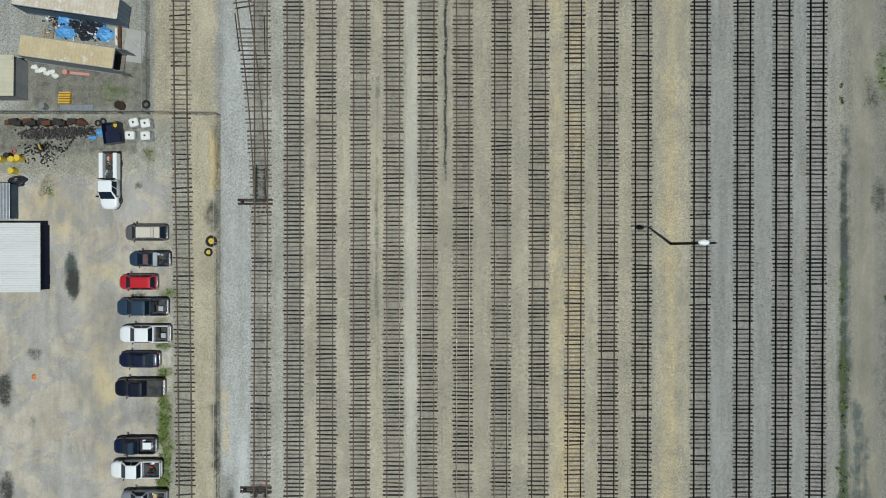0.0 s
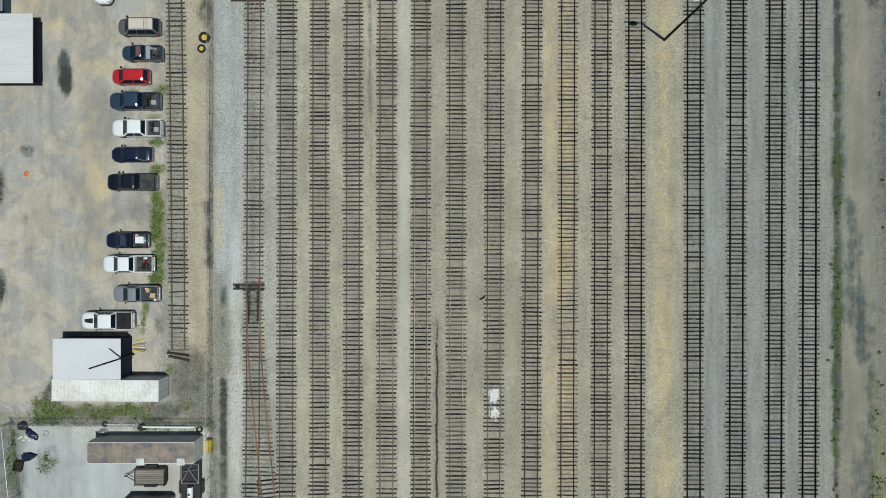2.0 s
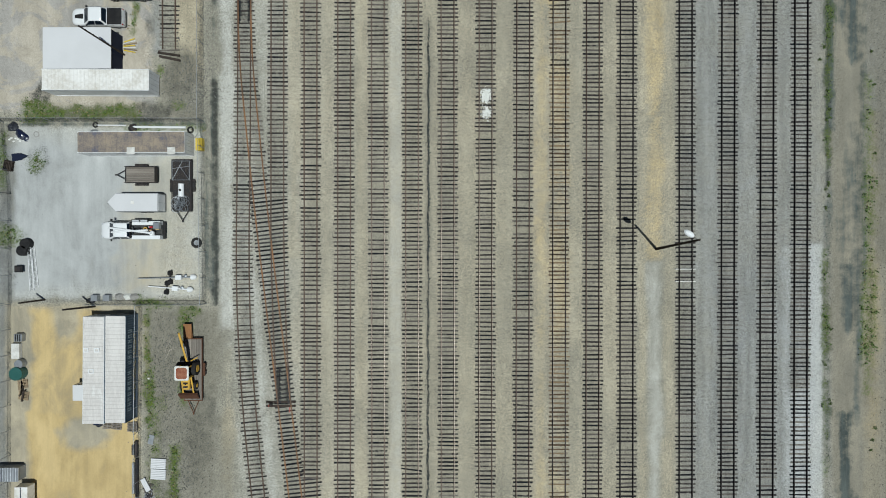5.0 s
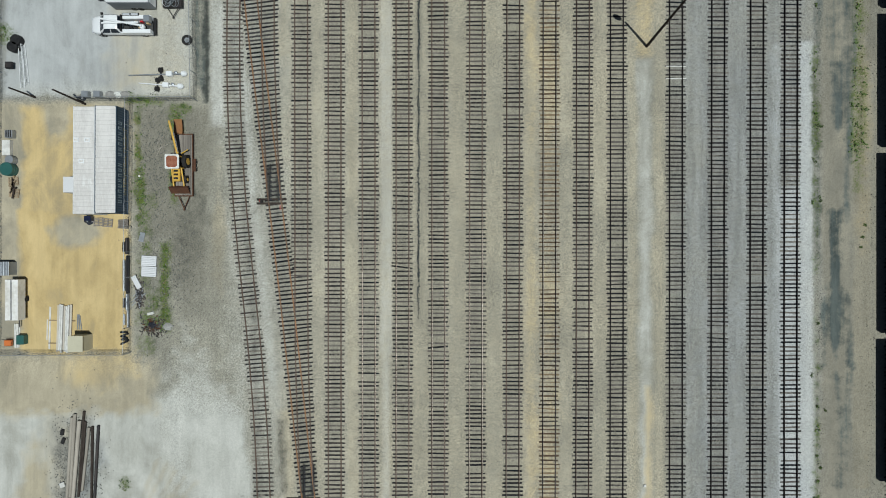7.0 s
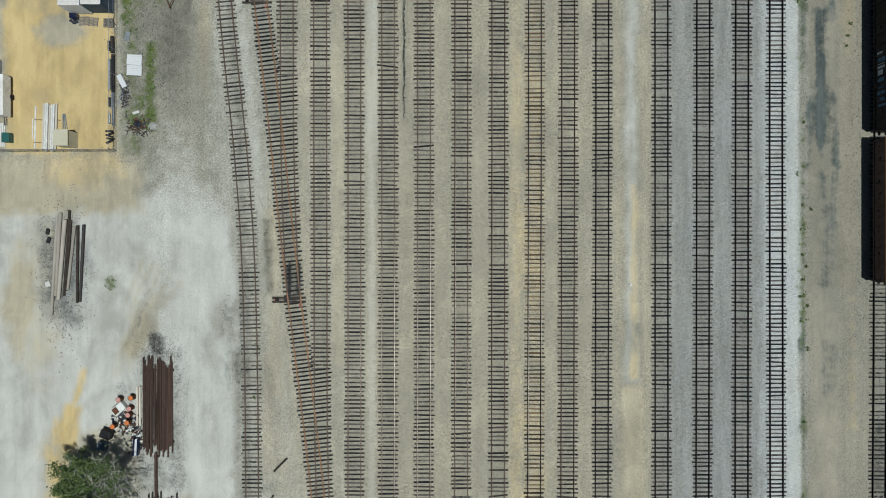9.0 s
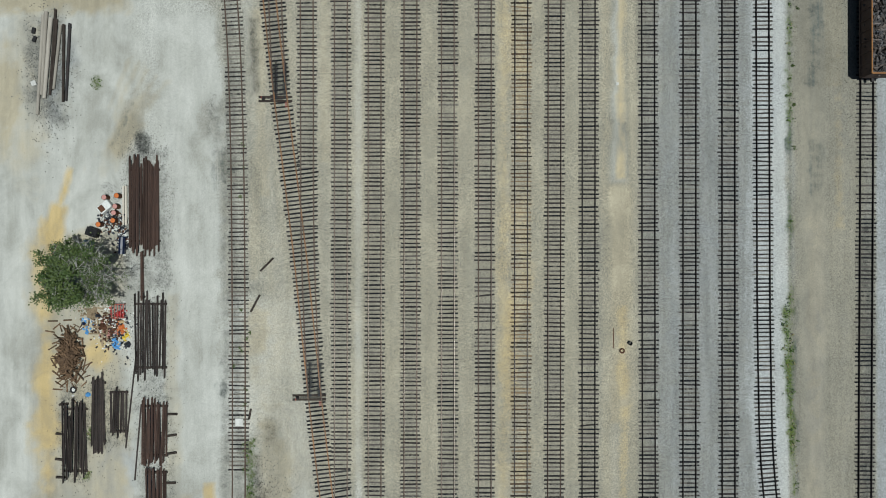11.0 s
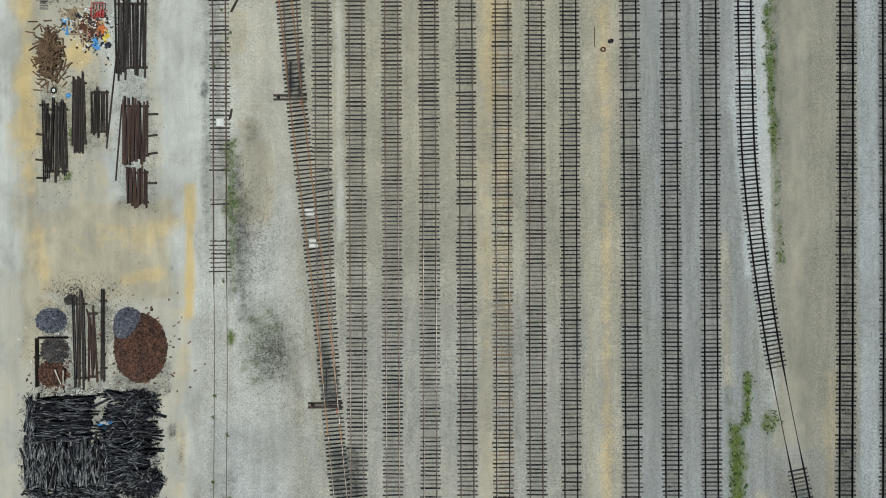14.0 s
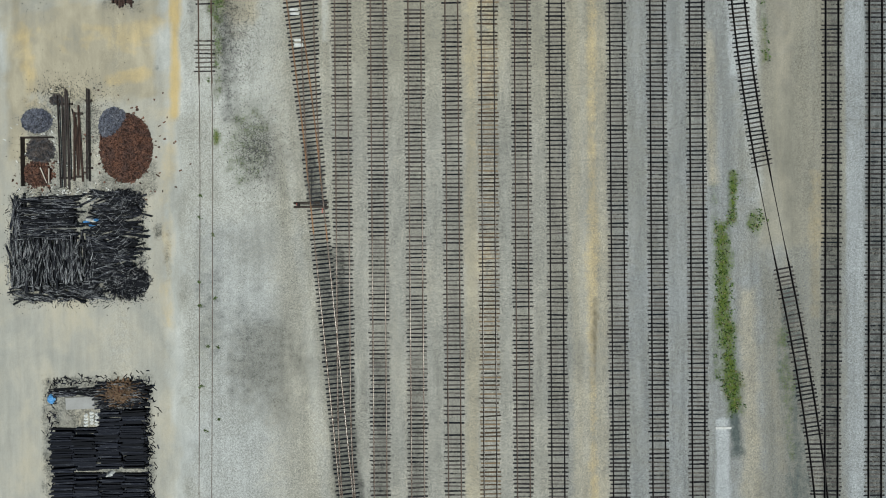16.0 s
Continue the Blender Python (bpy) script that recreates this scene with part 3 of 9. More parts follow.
for k in range(5):
    lay("tan", band(-36.5 + 0.9 * k, -121 + 0.5 * k, -31.0 + 1.0 * k, -108 - 0.8 * k, 0.3, 0.9, 1.2), 0.6)
    lay("pale", band(-33.5 + 1.4 * k, -112 + 0.6 * k, -28.0 + 1.1 * k, -103 + 0.3 * k, 0.35, 0.9, 1.0), 0.9)
lay("rust", band(-34.2, -121, -30.6, -112, 0.35, 0.9, 1.4), 0.6)
lay("slick", band(-33.6, -119.5, -30.2, -112.5, 0.12, 0.5, 0.9), 0.6)
lay("dark", patch(-40.0, -115, 2.0, 2.0, 0, 0.9, 1.2), 0.3)
lay("green", patch(-35.0, -111.2, 0.6, 0.8, 0, 0.7, 1.0), 0.65)
lay("tan", patch(-32.0, -117.3, 1.9, 5.5, -25, 0.9, 1.0), 0.85)
lay("rust", patch(-31.0, -116.5, 1.0, 3.5, -28, 1.0, 1.2), 0.45)
lay("rust", patch(-22.3, -115.5, 0.8, 2.2, 0, 1.0, 1.2), 0.45)
lay("slick", patch(-20.3, -121.3, 0.9, 1.9, 0, 1.2, 0.9), 0.62)
lay("slick", patch(-20.2, -147.5, 0.7, 1.0, 0, 1.0, 0.9), 0.6)
lay("tan", band(-15.9, -103, -15.3, -124, 0.9, 1.3, 1.2), 0.7)
lay("rust", band(-16.6, -104, -16.2, -112, 0.4, 1.0, 1.2), 0.5)
lay("dark", patch(-29.6, -118.4, 0.9, 1.6, 15, 0.7, 1.0), 0.8)
lay("dark", patch(-21.0, -116, 1.0, 3.0, 0, 0.9, 1.2), 0.25)
lay("dark", field(-32.0, -26.5, -135.5, -118.8, 0.9, 1.4), 0.36)
lay("dark", patch(-33.5, -124, 1.3, 2.2, 20, 0.8, 1.0), 0.35)
lay("ochre", band(-41.0, -134, -39.6, -126.5, 1.2, 1.0, 0.9), 0.85)
lay("ochre", band(-39.8, -126.5, -38.0, -121.5, 0.5, 0.8, 0.7), 0.8)
lay("ochre", band(-41.2, -128, -41.0, -158, 1.0, 1.5, 2.6), 0.78)
lay("ochre", band(-41.0, -158, -38.5, -172, 0.7, 1.6, 2.4), 0.6)
lay("tan", band(-40.4, -134, -40.6, -178, 1.4, 1.5, 1.2), 0.9)
lay("tan", field(-43.0, -31.5, -164, -128, 1.6, 2.4), 0.65)
lay("tan", field(-27.0, -25.4, -164, -136, 1.0, 1.4), 0.5)
lay("ochre", patch(-35.2, -143, 1.9, 2.2, 0, 0.6, 0.8), 0.75)
lay("dark", field(-30.2, -26.6, -161, -137, 1.2, 2.6), 0.3)
lay("dark", field(-39.2, -31.8, -154, -146, 1.2, 2.6), 0.36)
lay("dark", field(-39.2, -36.2, -159, -150, 1.2, 2.6), 0.36)
lay("grey", patch(-32.6, -157, 1.8, 3.6, 0, 0.7, 0.8), 0.6)
lay("green", patch(-35.7, -152.5, 0.35, 0.9, 0, 0.6, 0.7), 0.8)
lay("green", patch(-36.2, -157.5, 0.35, 0.6, 0, 0.6, 0.7), 0.7)
lay("tan", field(-42, -24, -172, -160.5, 1.5, 2.2), 0.85)
for k in range(7):
    lay("ochre", band(-38 + 1.9 * k, -163.5 - 0.7 * (k % 3), -34.5 + 1.9 * k, -166.5 + 0.9 * (k % 4), 0.22, 0.9, 1.3), 0.42)
lay("ochre", patch(-27.5, -169.3, 2.6, 0.8, 12, 0.8, 1.2), 0.55)
lay("slick", patch(-23.9, -168.3, 0.55, 0.6, 0, 0.6, 0.8), 0.55)
lay("ochre", band(-21.9, -159, -22.1, -174, 0.55, 0.7, 0.5), 0.85)
lay("ochre", patch(-26, -164, 3.5, 1.2, 20, 0.9, 1.2), 0.4)
lay("tan", field(-45, -22.5, -225, -168, 1.5, 2.0), 0.44)
lay("pave", field(-45, -22.5, -225, -168, 1.5, 2.0), 0.3)
lay("pale", field(-130, -44, -225, -160, 1.5, 1.5), 0.5)
lay("ochre", band(-22.5, -174, -23.0, -198, 0.9, 1.4, 1.2), 0.4)
lay("dark", band(-23.0, -188, -23.1, -193, 0.4, 0.8, 0.9), 0.3)
lay("dark", field(-39.6, -31.8, -183.5, -172, 1.4, 2.8), 0.38)
lay("dark", field(-31.2, -24.6, -183.5, -179.5, 1.0, 1.8), 0.45)
lay("dark", field(-41.2, -25.6, -195.4, -184, 1.2, 1.0), 0.5)
lay("dark", patch(-24.3, -187.5, 0.5, 1.2, 0, 0.7, 0.9), 0.6)
lay("dark", field(-38.0, -25.0, -230, -204.5, 0.7, 1.0), 0.5)
lay("pale", field(-26.0, -9, -176, -136, 3, 3.0), 0.72)
lay("pale", field(-24.0, -9, -235, -170, 3, 3.0), 0.62)
lay("grey", field(-20.0, -6, -235, -186, 4, 4.0), 0.4)
lay("rust", patch(-12.0, -203, 4.0, 6.0, 10, 1.0, 1.4), 0.45)
lay("dark", patch(-18.0, -196, 2.0, 8.0, 0, 1.0, 1.4), 0.3)
lay("tan", patch(-14.3, -157, 2.3, 7.0, 0, 0.8, 1.0), 0.75)
lay("rust", patch(-14.0, -155, 1.2, 4.0, 0, 1.0, 1.2), 0.4)
lay("rust", patch(-12.5, -190, 3.0, 4.0, 0, 1.0, 1.2), 0.4)
lay("dark", patch(-14.3, -152, 1.0, 2.0, 0, 0.9, 1.2), 0.25)
lay("dark", patch(-12.3, -178.5, 3.2, 4.6, 0, 1.0, 1.3), 0.36)
lay("green", patch(-14.0, -178, 2.5, 4.5, 0, 0.9, 1.4), 0.25)
lay("dark", patch(-12.6, -200, 4.0, 8.0, 0, 0.9, 1.4), 0.3)
lay("green", band(-17.1, -154, -17.0, -172, 0.5, 0.8, 1.3), 0.46)
lay("dark", band(-17.1, -154, -17.0, -172, 0.5, 0.8, 1.3), 0.5)
lay("dark", band(-16.8, -156, -15.6, -174, 1.1, 1.4, 1.6), 0.5)
lay("green", patch(-17.2, -176.5, 0.45, 1.2, 0, 0.7, 0.9), 0.85)
lay("pale", patch(-18.3, -163.5, 0.5, 1.6, 0, 0.4, 0.4), 0.9)
lay("tan", band(-16.2, -120, -16.4, -134, 0.8, 1.0, 1.0), 0.55)
lay("dark", band(-16.5, -104, -16.2, -112, 0.35, 0.8, 0.9), 0.4)
lay("tan", patch(-16.0, -141, 1.8, 4.0, 0, 0.8, 1.0), 0.7)
lay("dark", band(-19.9, -119, -19.9, -175, 0.3, 0.7, 1.2), 0.3)
lay("slick", band(-8.1, 20, -8.1, -20, 0.16, 0.3, 0.4), 0.5)
lay("rust", band(0.1, 40, 0.05, 8, 0.3, 0.5, 0.5), 0.5)
lay("rust", band(-0.15, -33, -0.3, -92, 0.3, 0.5, 0.5), 0.5)

# compacted, swept ground with little loose stone
lay("smooth", field(-130, -33.2, -43, 8, 2.0, 2.5), 1.0)
lay("smooth", field(-130, -31, -64.5, -45.5, 3.0, 3.0), 0.95)
lay("smooth", field(-130, -34.5, -95, -66.5, 1.0, 1.0), 1.0)
lay("smooth", field(-130, -30, -235, -97, 3.0, 3.0), 0.9)
lay("smooth", field(-28, -20.8, -235, -103, 1.5, 2.0), 0.7)
lay("smooth", field(48.2, 51.0, -190, 60, 1.2, 1.0), 0.8)
lay("smooth", band(26.4, -62, 26.6, -135, 0.8, 1.0, 0.6), 0.8)

# grease at the switches
for gx, gy, gw in ((-21.75, 7.3, 1), (-21.85, -30.6, -1), (-17.4, -75.7, 1), (-13.35, -111.0, 1), (-9.5, -146.2, 1), (-5.6, -182.4, 1)):
    lay("dark", band(gx, gy - 1.9, gx, gy + 1.9, 0.6, 0.3, 0.2), 0.5)
    for side in (-0.62, 0.62):
        lay("dark", band(gx + side, gy - 1.9, gx + side, gy + 1.9, 0.22, 0.3, 0.2), 1.0)

nx, ny = len(GX), len(GY)
idx = np.arange(nx * ny).reshape(ny, nx)
quads = np.stack([idx[:-1, :-1], idx[:-1, 1:], idx[1:, 1:], idx[1:, :-1]], -1).reshape(-1, 4)
gm = bpy.data.meshes.new("ground")
gm.from_pydata(np.stack([XX, YY, np.zeros_like(XX)], -1).reshape(-1, 3).tolist(), [], quads.tolist())
for k, w in SOIL.items():
    gm.attributes.new(k, "FLOAT", "POINT").data.foreach_set("value", w.astype(np.float32).ravel())


def ground_material():
    m, t, p = nodes_of("yard_ground")
    geo = t.nodes.new("ShaderNodeNewGeometry")
    pos = geo.outputs["Position"]
    wide = noise_node(t, 0.22, 5, 0.6, pos)
    drag = noise_node(t, 0.5, 6, 0.68, pos, (1.8, 0.14, 1.0))
    broad = noise_node(t, 0.16, 8, 0.62, pos, (1.0, 0.6, 1.0))
    broad.node.inputs["Distortion"].default_value = 0.9
    mottle = noise_node(t, 1.0, 9, 0.72, pos)
    grit = noise_node(t, 4.5, 8, 0.8, pos)
    stones = noise_node(t, 11.0, 4, 0.85, pos)
    pebble = noise_node(t, 5.0, 4, 0.75, pos)
    speck = t.nodes.new("ShaderNodeTexVoronoi")
    speck.inputs["Scale"].default_value = 8.0
    t.links.new(pos, speck.inputs["Vector"])
    rag = math_node(t, "ADD", math_node(t, "MULTIPLY", broad, 0.3), math_node(t, "ADD", math_node(t, "MULTIPLY", mottle, 0.3), math_node(t, "MULTIPLY", grit, 0.4)))
    rag = math_node(t, "SUBTRACT", rag, 0.5)
    smear = noise_node(t, 0.3, 8, 0.64, pos, (1.0, 0.55, 1.0))
    smear.node.inputs["Distortion"].default_value = 0.5
    swept = t.nodes.new("ShaderNodeAttribute")
    swept.attribute_name = "smooth"
    swept = swept.outputs["Fac"]
    blend = math_node(t, "SUBTRACT", math_node(t, "ADD", math_node(t, "MULTIPLY", broad, 0.45), math_node(t, "MULTIPLY", smear, 0.55)), 0.5)
    rag = math_node(t, "ADD", rag, math_node(t, "MULTIPLY", swept, math_node(t, "SUBTRACT", blend, rag)))
    fleck = math_node(t, "SUBTRACT", math_node(t, "ADD", math_node(t, "MULTIPLY", grit, 0.45), math_node(t, "MULTIPLY", stones, 0.55)), 0.5)
    clump = math_node(t, "SUBTRACT", math_node(t, "ADD", math_node(t, "MULTIPLY", mottle, 0.3), math_node(t, "ADD", math_node(t, "MULTIPLY", grit, 0.4), math_node(t, "MULTIPLY", stones, 0.3))), 0.5)
    streak = math_node(t, "SUBTRACT", math_node(t, "ADD", math_node(t, "MULTIPLY", drag, 0.6), math_node(t, "MULTIPLY", mottle, 0.4)), 0.5)

    def weight(kind):
        a = t.nodes.new("ShaderNodeAttribute")
        a.attribute_name = kind
        return a.outputs["Fac"]

    def soil(kind, colour, col, patchy, gain, n=rag):
        """Lays a soil over what lies below; a half weight covers about half of the ground in ragged patches."""
        a = weight(kind)
        on = math_node(t, "MINIMUM", math_node(t, "MULTIPLY", a, 5.0), 1.0)
        w = math_node(t, "ADD", math_node(t, "MULTIPLY", math_node(t, "SUBTRACT", a, 0.5), gain), math_node(t, "ADD", math_node(t, "MULTIPLY", n, patchy), 0.5))
        w = math_node(t, "MULTIPLY", math_node(t, "MAXIMUM", math_node(t, "MINIMUM", w, 1.0), 0.0), on)
        return mix(t, w, col, colour)

    tone = ramp(t, math_node(t, "ADD", math_node(t, "MULTIPLY", smear, 0.6), math_node(t, "MULTIPLY", broad, 0.4)), 0.36, 0.64)
    col = mix(t, ramp(t, wide, 0.35, 0.68), (0.262, 0.25, 0.203), (0.312, 0.295, 0.238))
    col = soil("grey", mix(t, ramp(t, drag, 0.3, 0.7), (0.222, 0.226, 0.217), (0.28, 0.285, 0.276)), col, 3.0, 1.2)
    col = soil("pale", mix(t, weight("grey"), mix(t, tone, (0.435, 0.428, 0.38), (0.505, 0.498, 0.452)), (0.4, 0.413, 0.415)), col, 2.8, 1.4)
    slabs = noise_node(t, 0.2, 9, 0.66, pos)
    slabs.node.inputs["Distortion"].default_value = 1.4
    col = soil("pave", mix(t, ramp(t, slabs, 0.47, 0.54), mix(t, tone, (0.385, 0.345, 0.275), (0.45, 0.408, 0.335)), mix(t, tone, (0.31, 0.295, 0.268), (0.375, 0.356, 0.322))), col, 2.0, 1.4)
    col = soil("tan", mix(t, tone, (0.34, 0.3, 0.215), (0.43, 0.38, 0.275)), col, 3.2, 1.4)
    col = soil("ochre", mix(t, tone, (0.49, 0.37, 0.175), (0.545, 0.42, 0.21)), col, 3.4, 1.4)
    col = soil("rust", mix(t, grit, (0.155, 0.146, 0.116), (0.252, 0.236, 0.188)), col, 6.0, 1.3, fleck)
    # oil slicks, and the fence's shadow laid in as soil colour
    col = soil("slick", mix(t, ramp(t, drag, 0.3, 0.7), (0.05, 0.064, 0.062), (0.115, 0.13, 0.12)), col, 6.0, 1.4, streak)
    col = soil("dark", mix(t, stones, (0.022, 0.025, 0.022), (0.085, 0.085, 0.075)), col, 8.0, 1.4, clump)
    col = soil("green", mix(t, stones, (0.05, 0.075, 0.012), (0.125, 0.16, 0.035)), col, 8.0, 1.4, clump)
    crack = math_node(t, "ABSOLUTE", math_node(t, "SUBTRACT", noise_node(t, 0.34, 7, 0.6, pos), 0.5))
    crack = math_node(t, "MULTIPLY", math_node(t, "SUBTRACT", 1.0, ramp(t, crack, 0.0, 0.012)), math_node(t, "MULTIPLY", weight("pave"), ramp(t, grit, 0.42, 0.6)))
    col = mix(t, math_node(t, "MULTIPLY", crack, 0.45), col, (0.14, 0.13, 0.11))
    soft = 0.0
    for kind, much in (("pale", 0.3), ("tan", 0.15), ("ochre", 0.4), ("smooth", 0.66), ("slick", 0.3)):
        soft = math_node(t, "ADD", math_node(t, "MULTIPLY", weight(kind), much), soft)
    coarse = math_node(t, "SUBTRACT", 1.0, math_node(t, "MINIMUM", soft, 0.86))
    h = t.nodes.new("ShaderNodeHueSaturation")
    t.links.new(col, h.inputs["Color"])
    val = math_node(t, "MULTIPLY", math_node(t, "SUBTRACT", ramp(t, stones, 0.3, 0.7), 0.5), 0.82)
    val = math_node(t, "ADD", val, math_node(t, "MULTIPLY", math_node(t, "SUBTRACT", speck.outputs["Color"], 0.5), 0.42))
    val = math_node(t, "ADD", val, math_node(t, "MULTIPLY", math_node(t, "SUBTRACT", ramp(t, grit, 0.36, 0.64), 0.5), 0.4))
    val = math_node(t, "ADD", math_node(t, "MULTIPLY", val, coarse), 0.94)
    val = math_node(t, "ADD", val, math_node(t, "MULTIPLY", math_node(t, "SUBTRACT", ramp(t, drag, 0.3, 0.7), 0.5), 0.14))
    val = math_node(t, "ADD", val, math_node(t, "MULTIPLY", math_node(t, "SUBTRACT", ramp(t, rag, -0.12, 0.12), 0.5), 0.1))
    val = math_node(t, "ADD", val, math_node(t, "MULTIPLY", math_node(t, "MULTIPLY", math_node(t, "SUBTRACT", ramp(t, smear, 0.34, 0.66), 0.5), 0.07), swept))
    crumbs = ramp(t, noise_node(t, 3.6, 3, 0.6, pos), 0.70, 0.75)
    val = math_node(t, "MULTIPLY", val, math_node(t, "SUBTRACT", 1.0, math_node(t, "MULTIPLY", crumbs, 0.5)))
    t.links.new(val, h.inputs["Value"])
    t.links.new(h.outputs[0], p.inputs["Base Color"])
    p.inputs["Roughness"].default_value = 1.0
    p.inputs["Specular IOR Level"].default_value = 0.05
    b = t.nodes.new("ShaderNodeBump")
    b.inputs["Strength"].default_value, b.inputs["Distance"].default_value = 0.6, 0.03
    t.links.new(math_node(t, "ADD", stones, pebble), b.inputs["Height"])
    t.links.new(b.outputs[0], p.inputs["Normal"])
    return m


gm.materials.append(ground_material())
tagged(new("ground", gm), "gravel, sand and worn dirt yard ground with stains", "ground", kind="structure")


# ---- railway tracks ----
GAUGE, TIE_Z = 1.505, 0.03
RAIL_SIDE = ((-0.075, 0.0), (0.075, 0.0), (0.075, 0.018), (0.014, 0.04), (0.014, 0.125), (0.037, 0.14), (0.036, 0.1715), (0.014, 0.1745), (-0.014, 0.1745), (-0.036, 0.1715), (-0.037, 0.14), (-0.014, 0.125), (-0.014, 0.04), (-0.075, 0.018))


def course(points, step=1.0, ease=7):
    """A smooth centre line through (x, y) points that run down along y: places and headings."""
    pts = sorted(points, key=lambda p: -p[1])
    ys = np.arange(pts[0][1], pts[-1][1] - 1e-6, -step)
    xs = np.interp(-ys, [-p[1] for p in pts], [p[0] for p in pts])
    pad = np.concatenate([xs[0] + (xs[0] - xs[1:ease + 1])[::-1], xs, xs[-1] + (xs[-1] - xs[-ease - 1:-1])[::-1]])
    ker = np.hanning(2 * ease + 3)[1:-1]
    xs = np.convolve(pad, ker / ker.sum(), "valid")
    return xs, ys


def rail_skin(xs, ys, off, z=0.045, sunk=(), deep=0.172):
    dx, dy = np.gradient(xs), np.gradient(ys)
    n = np.hypot(dx, dy)
    low = z - deep * np.clip(sum((np.clip((ys - a) / 3, 0, 1) * np.clip((b - ys) / 3, 0, 1) for a, b in sunk), np.zeros_like(ys)), 0, 1)
    sx, sy = -dy / n, dx / n
    secs = [[(x + (off + u) * a, y + (off + u) * b, h + v) for u, v in RAIL_SIDE] for x, y, h, a, b in zip(xs, ys, low, sx, sy)]
    return rings(secs)


def tie_mesh(name, length=2.55, width=0.23, seed=0):
    rng = random.Random(seed)
    bm = bmesh.new()
    vs = box(bm, -length / 2, -width / 2, -0.14, length / 2, width / 2, 0.0)
    for v in bm.verts:
        v.co += Vector((rng.uniform(-0.03, 0.03), rng.uniform(-0.012, 0.012), rng.uniform(-0.006, 0.006) if v.co.z > -0.05 else 0))
    bmesh.ops.recalc_face_normals(bm, faces=bm.faces)
    me = bpy.data.meshes.new(name)
    bm.to_mesh(me)
    bm.free()
    return me


TIE_KINDS = [tie_mesh("tie", 2.2 + 0.06 * k, 0.165 + 0.014 * (k % 4), k) for k in range(6)]
TIE_RUSTY = [tie_mesh("tie", 2.2 + 0.06 * k, 0.165 + 0.014 * (k % 4), 20 + k) for k in range(6)]
TIE_LADDER = [tie_mesh("tie", 2.3 + 0.05 * k, 0.175 + 0.012 * (k % 4), 60 + k) for k in range(6)]
for me in TIE_LADDER:
    me.materials.append(TIE_TURNOUT)
TIE_DUSTED = [tie_mesh("tie", 2.2 + 0.06 * k, 0.16 + 0.014 * (k % 4), 80 + k) for k in range(6)]
for me in TIE_DUSTED:
    me.materials.append(TIE_FADED)
for me in TIE_KINDS:
    me.materials.append(TIE_BROWN)
for me in TIE_RUSTY:
    me.materials.append(TIE_OCHRE)
PICK = (-172.0, -14.0)  # the stretch whose ties are pieces of their own


def railway_track(label, points, seed, rail=RAIL_RUST, top=RAIL_TOP, kinds=TIE_KINDS, pitch=0.5, bury=0.012, bare=(), stop=None, wide=None, near=2.05, reach=2.05, skew=0.014, change=None):
    """Two rails on timber ties. bare: stretches of y with no visible ties; stop: no ties where this other track is near; wide: ties reach over to these; change: (y, steel, face) from where on the rails are of another rust."""
    rng = random.Random(seed)
    xs, ys = course(points)
    track = thing("railway_track", label, "railway track", group="yard tracks", kind="structure")
    for side in (-1, 1):
        vs, fs = rail_skin(xs, ys, side * GAUGE / 2, sunk=bare)
        r = part("rail", (vs, fs), rail, track)
        r.data.materials.append(top)
        n = len(RAIL_SIDE)
        which = np.zeros(len(r.data.polygons), dtype=np.int32)
        k = np.arange((len(ys) - 1) * n) % n
        which[:len(k)] = (k == 6).astype(np.int32)
        if change is not None:
            r.data.materials.append(change[1])
            r.data.materials.append(change[2])
            sec = np.minimum(np.arange(len(which)) // n, len(ys) - 2)
            which += 2 * (ys[sec] + 5 * np.sin(ys[sec] * 0.9 + side) < change[0]).astype(np.int32)
        r.data.polygons.foreach_set("material_index", which)
    rest_v, rest_f = [], []
    y, pieces = ys[0] - 0.2, 0
    while y > ys[-1] + 0.1:
        y -= pitch * rng.choice((0.9, 0.95, 1.0, 1.0, 1.04, 1.1))
        x = float(np.interp(-y, -ys, xs))
        x2 = float(np.interp(-(y - 1), -ys, xs))
        head = math.atan2(x2 - x, 1.0)
        kind = rng.choice(kinds)
        turn = head + rng.gauss(0, skew) * (2.6 if rng.random() < 0.05 else 1.0)
        sink = rng.uniform(0.0, 0.022)
        shift = rng.gauss(0, 0.035)
        if rng.random() < bury or any(a < y < b for a, b in bare):
            continue
        left, right = -1.27, 1.27
        if rng.random() < 0.12:
            kind = kinds[5]
        if stop is not None and abs(stop(y) - x) < near:
            continue
        if wide is not None:
            for other in wide:
                d = other(y) - x
                if abs(d) < reach:
                    right, left = max(right, d + 1.3), min(left, d - 1.3)
        m = Matrix.Translation((x + shift, y, TIE_Z + 0.02 - sink)) @ Matrix.Rotation(turn, 4, "Z")
        if PICK[0] < y < PICK[1] and pieces < 275 and right - left < 2.6:
            t = new("tie", kind)
            t.parent = track
            t.matrix_basis = m
            pieces += 1
        else:
            o = len(rest_v)
            for v in kind.vertices:
                c = v.co.copy()
                if right > 1.3 and c.x > 0:
                    c.x += right - 1.27
                if left < -1.3 and c.x < 0:
                    c.x += left + 1.27
                rest_v.append(m @ c)
            rest_f += [tuple(o + i for i in f.vertices) for f in kind.polygons]
    if rest_f:
        me = mesh_of("ties", rest_v, rest_f)
        me.materials.append(kinds[0].materials[0])
        part("ties", me, None, track)["kind"] = "stuff"
    return track


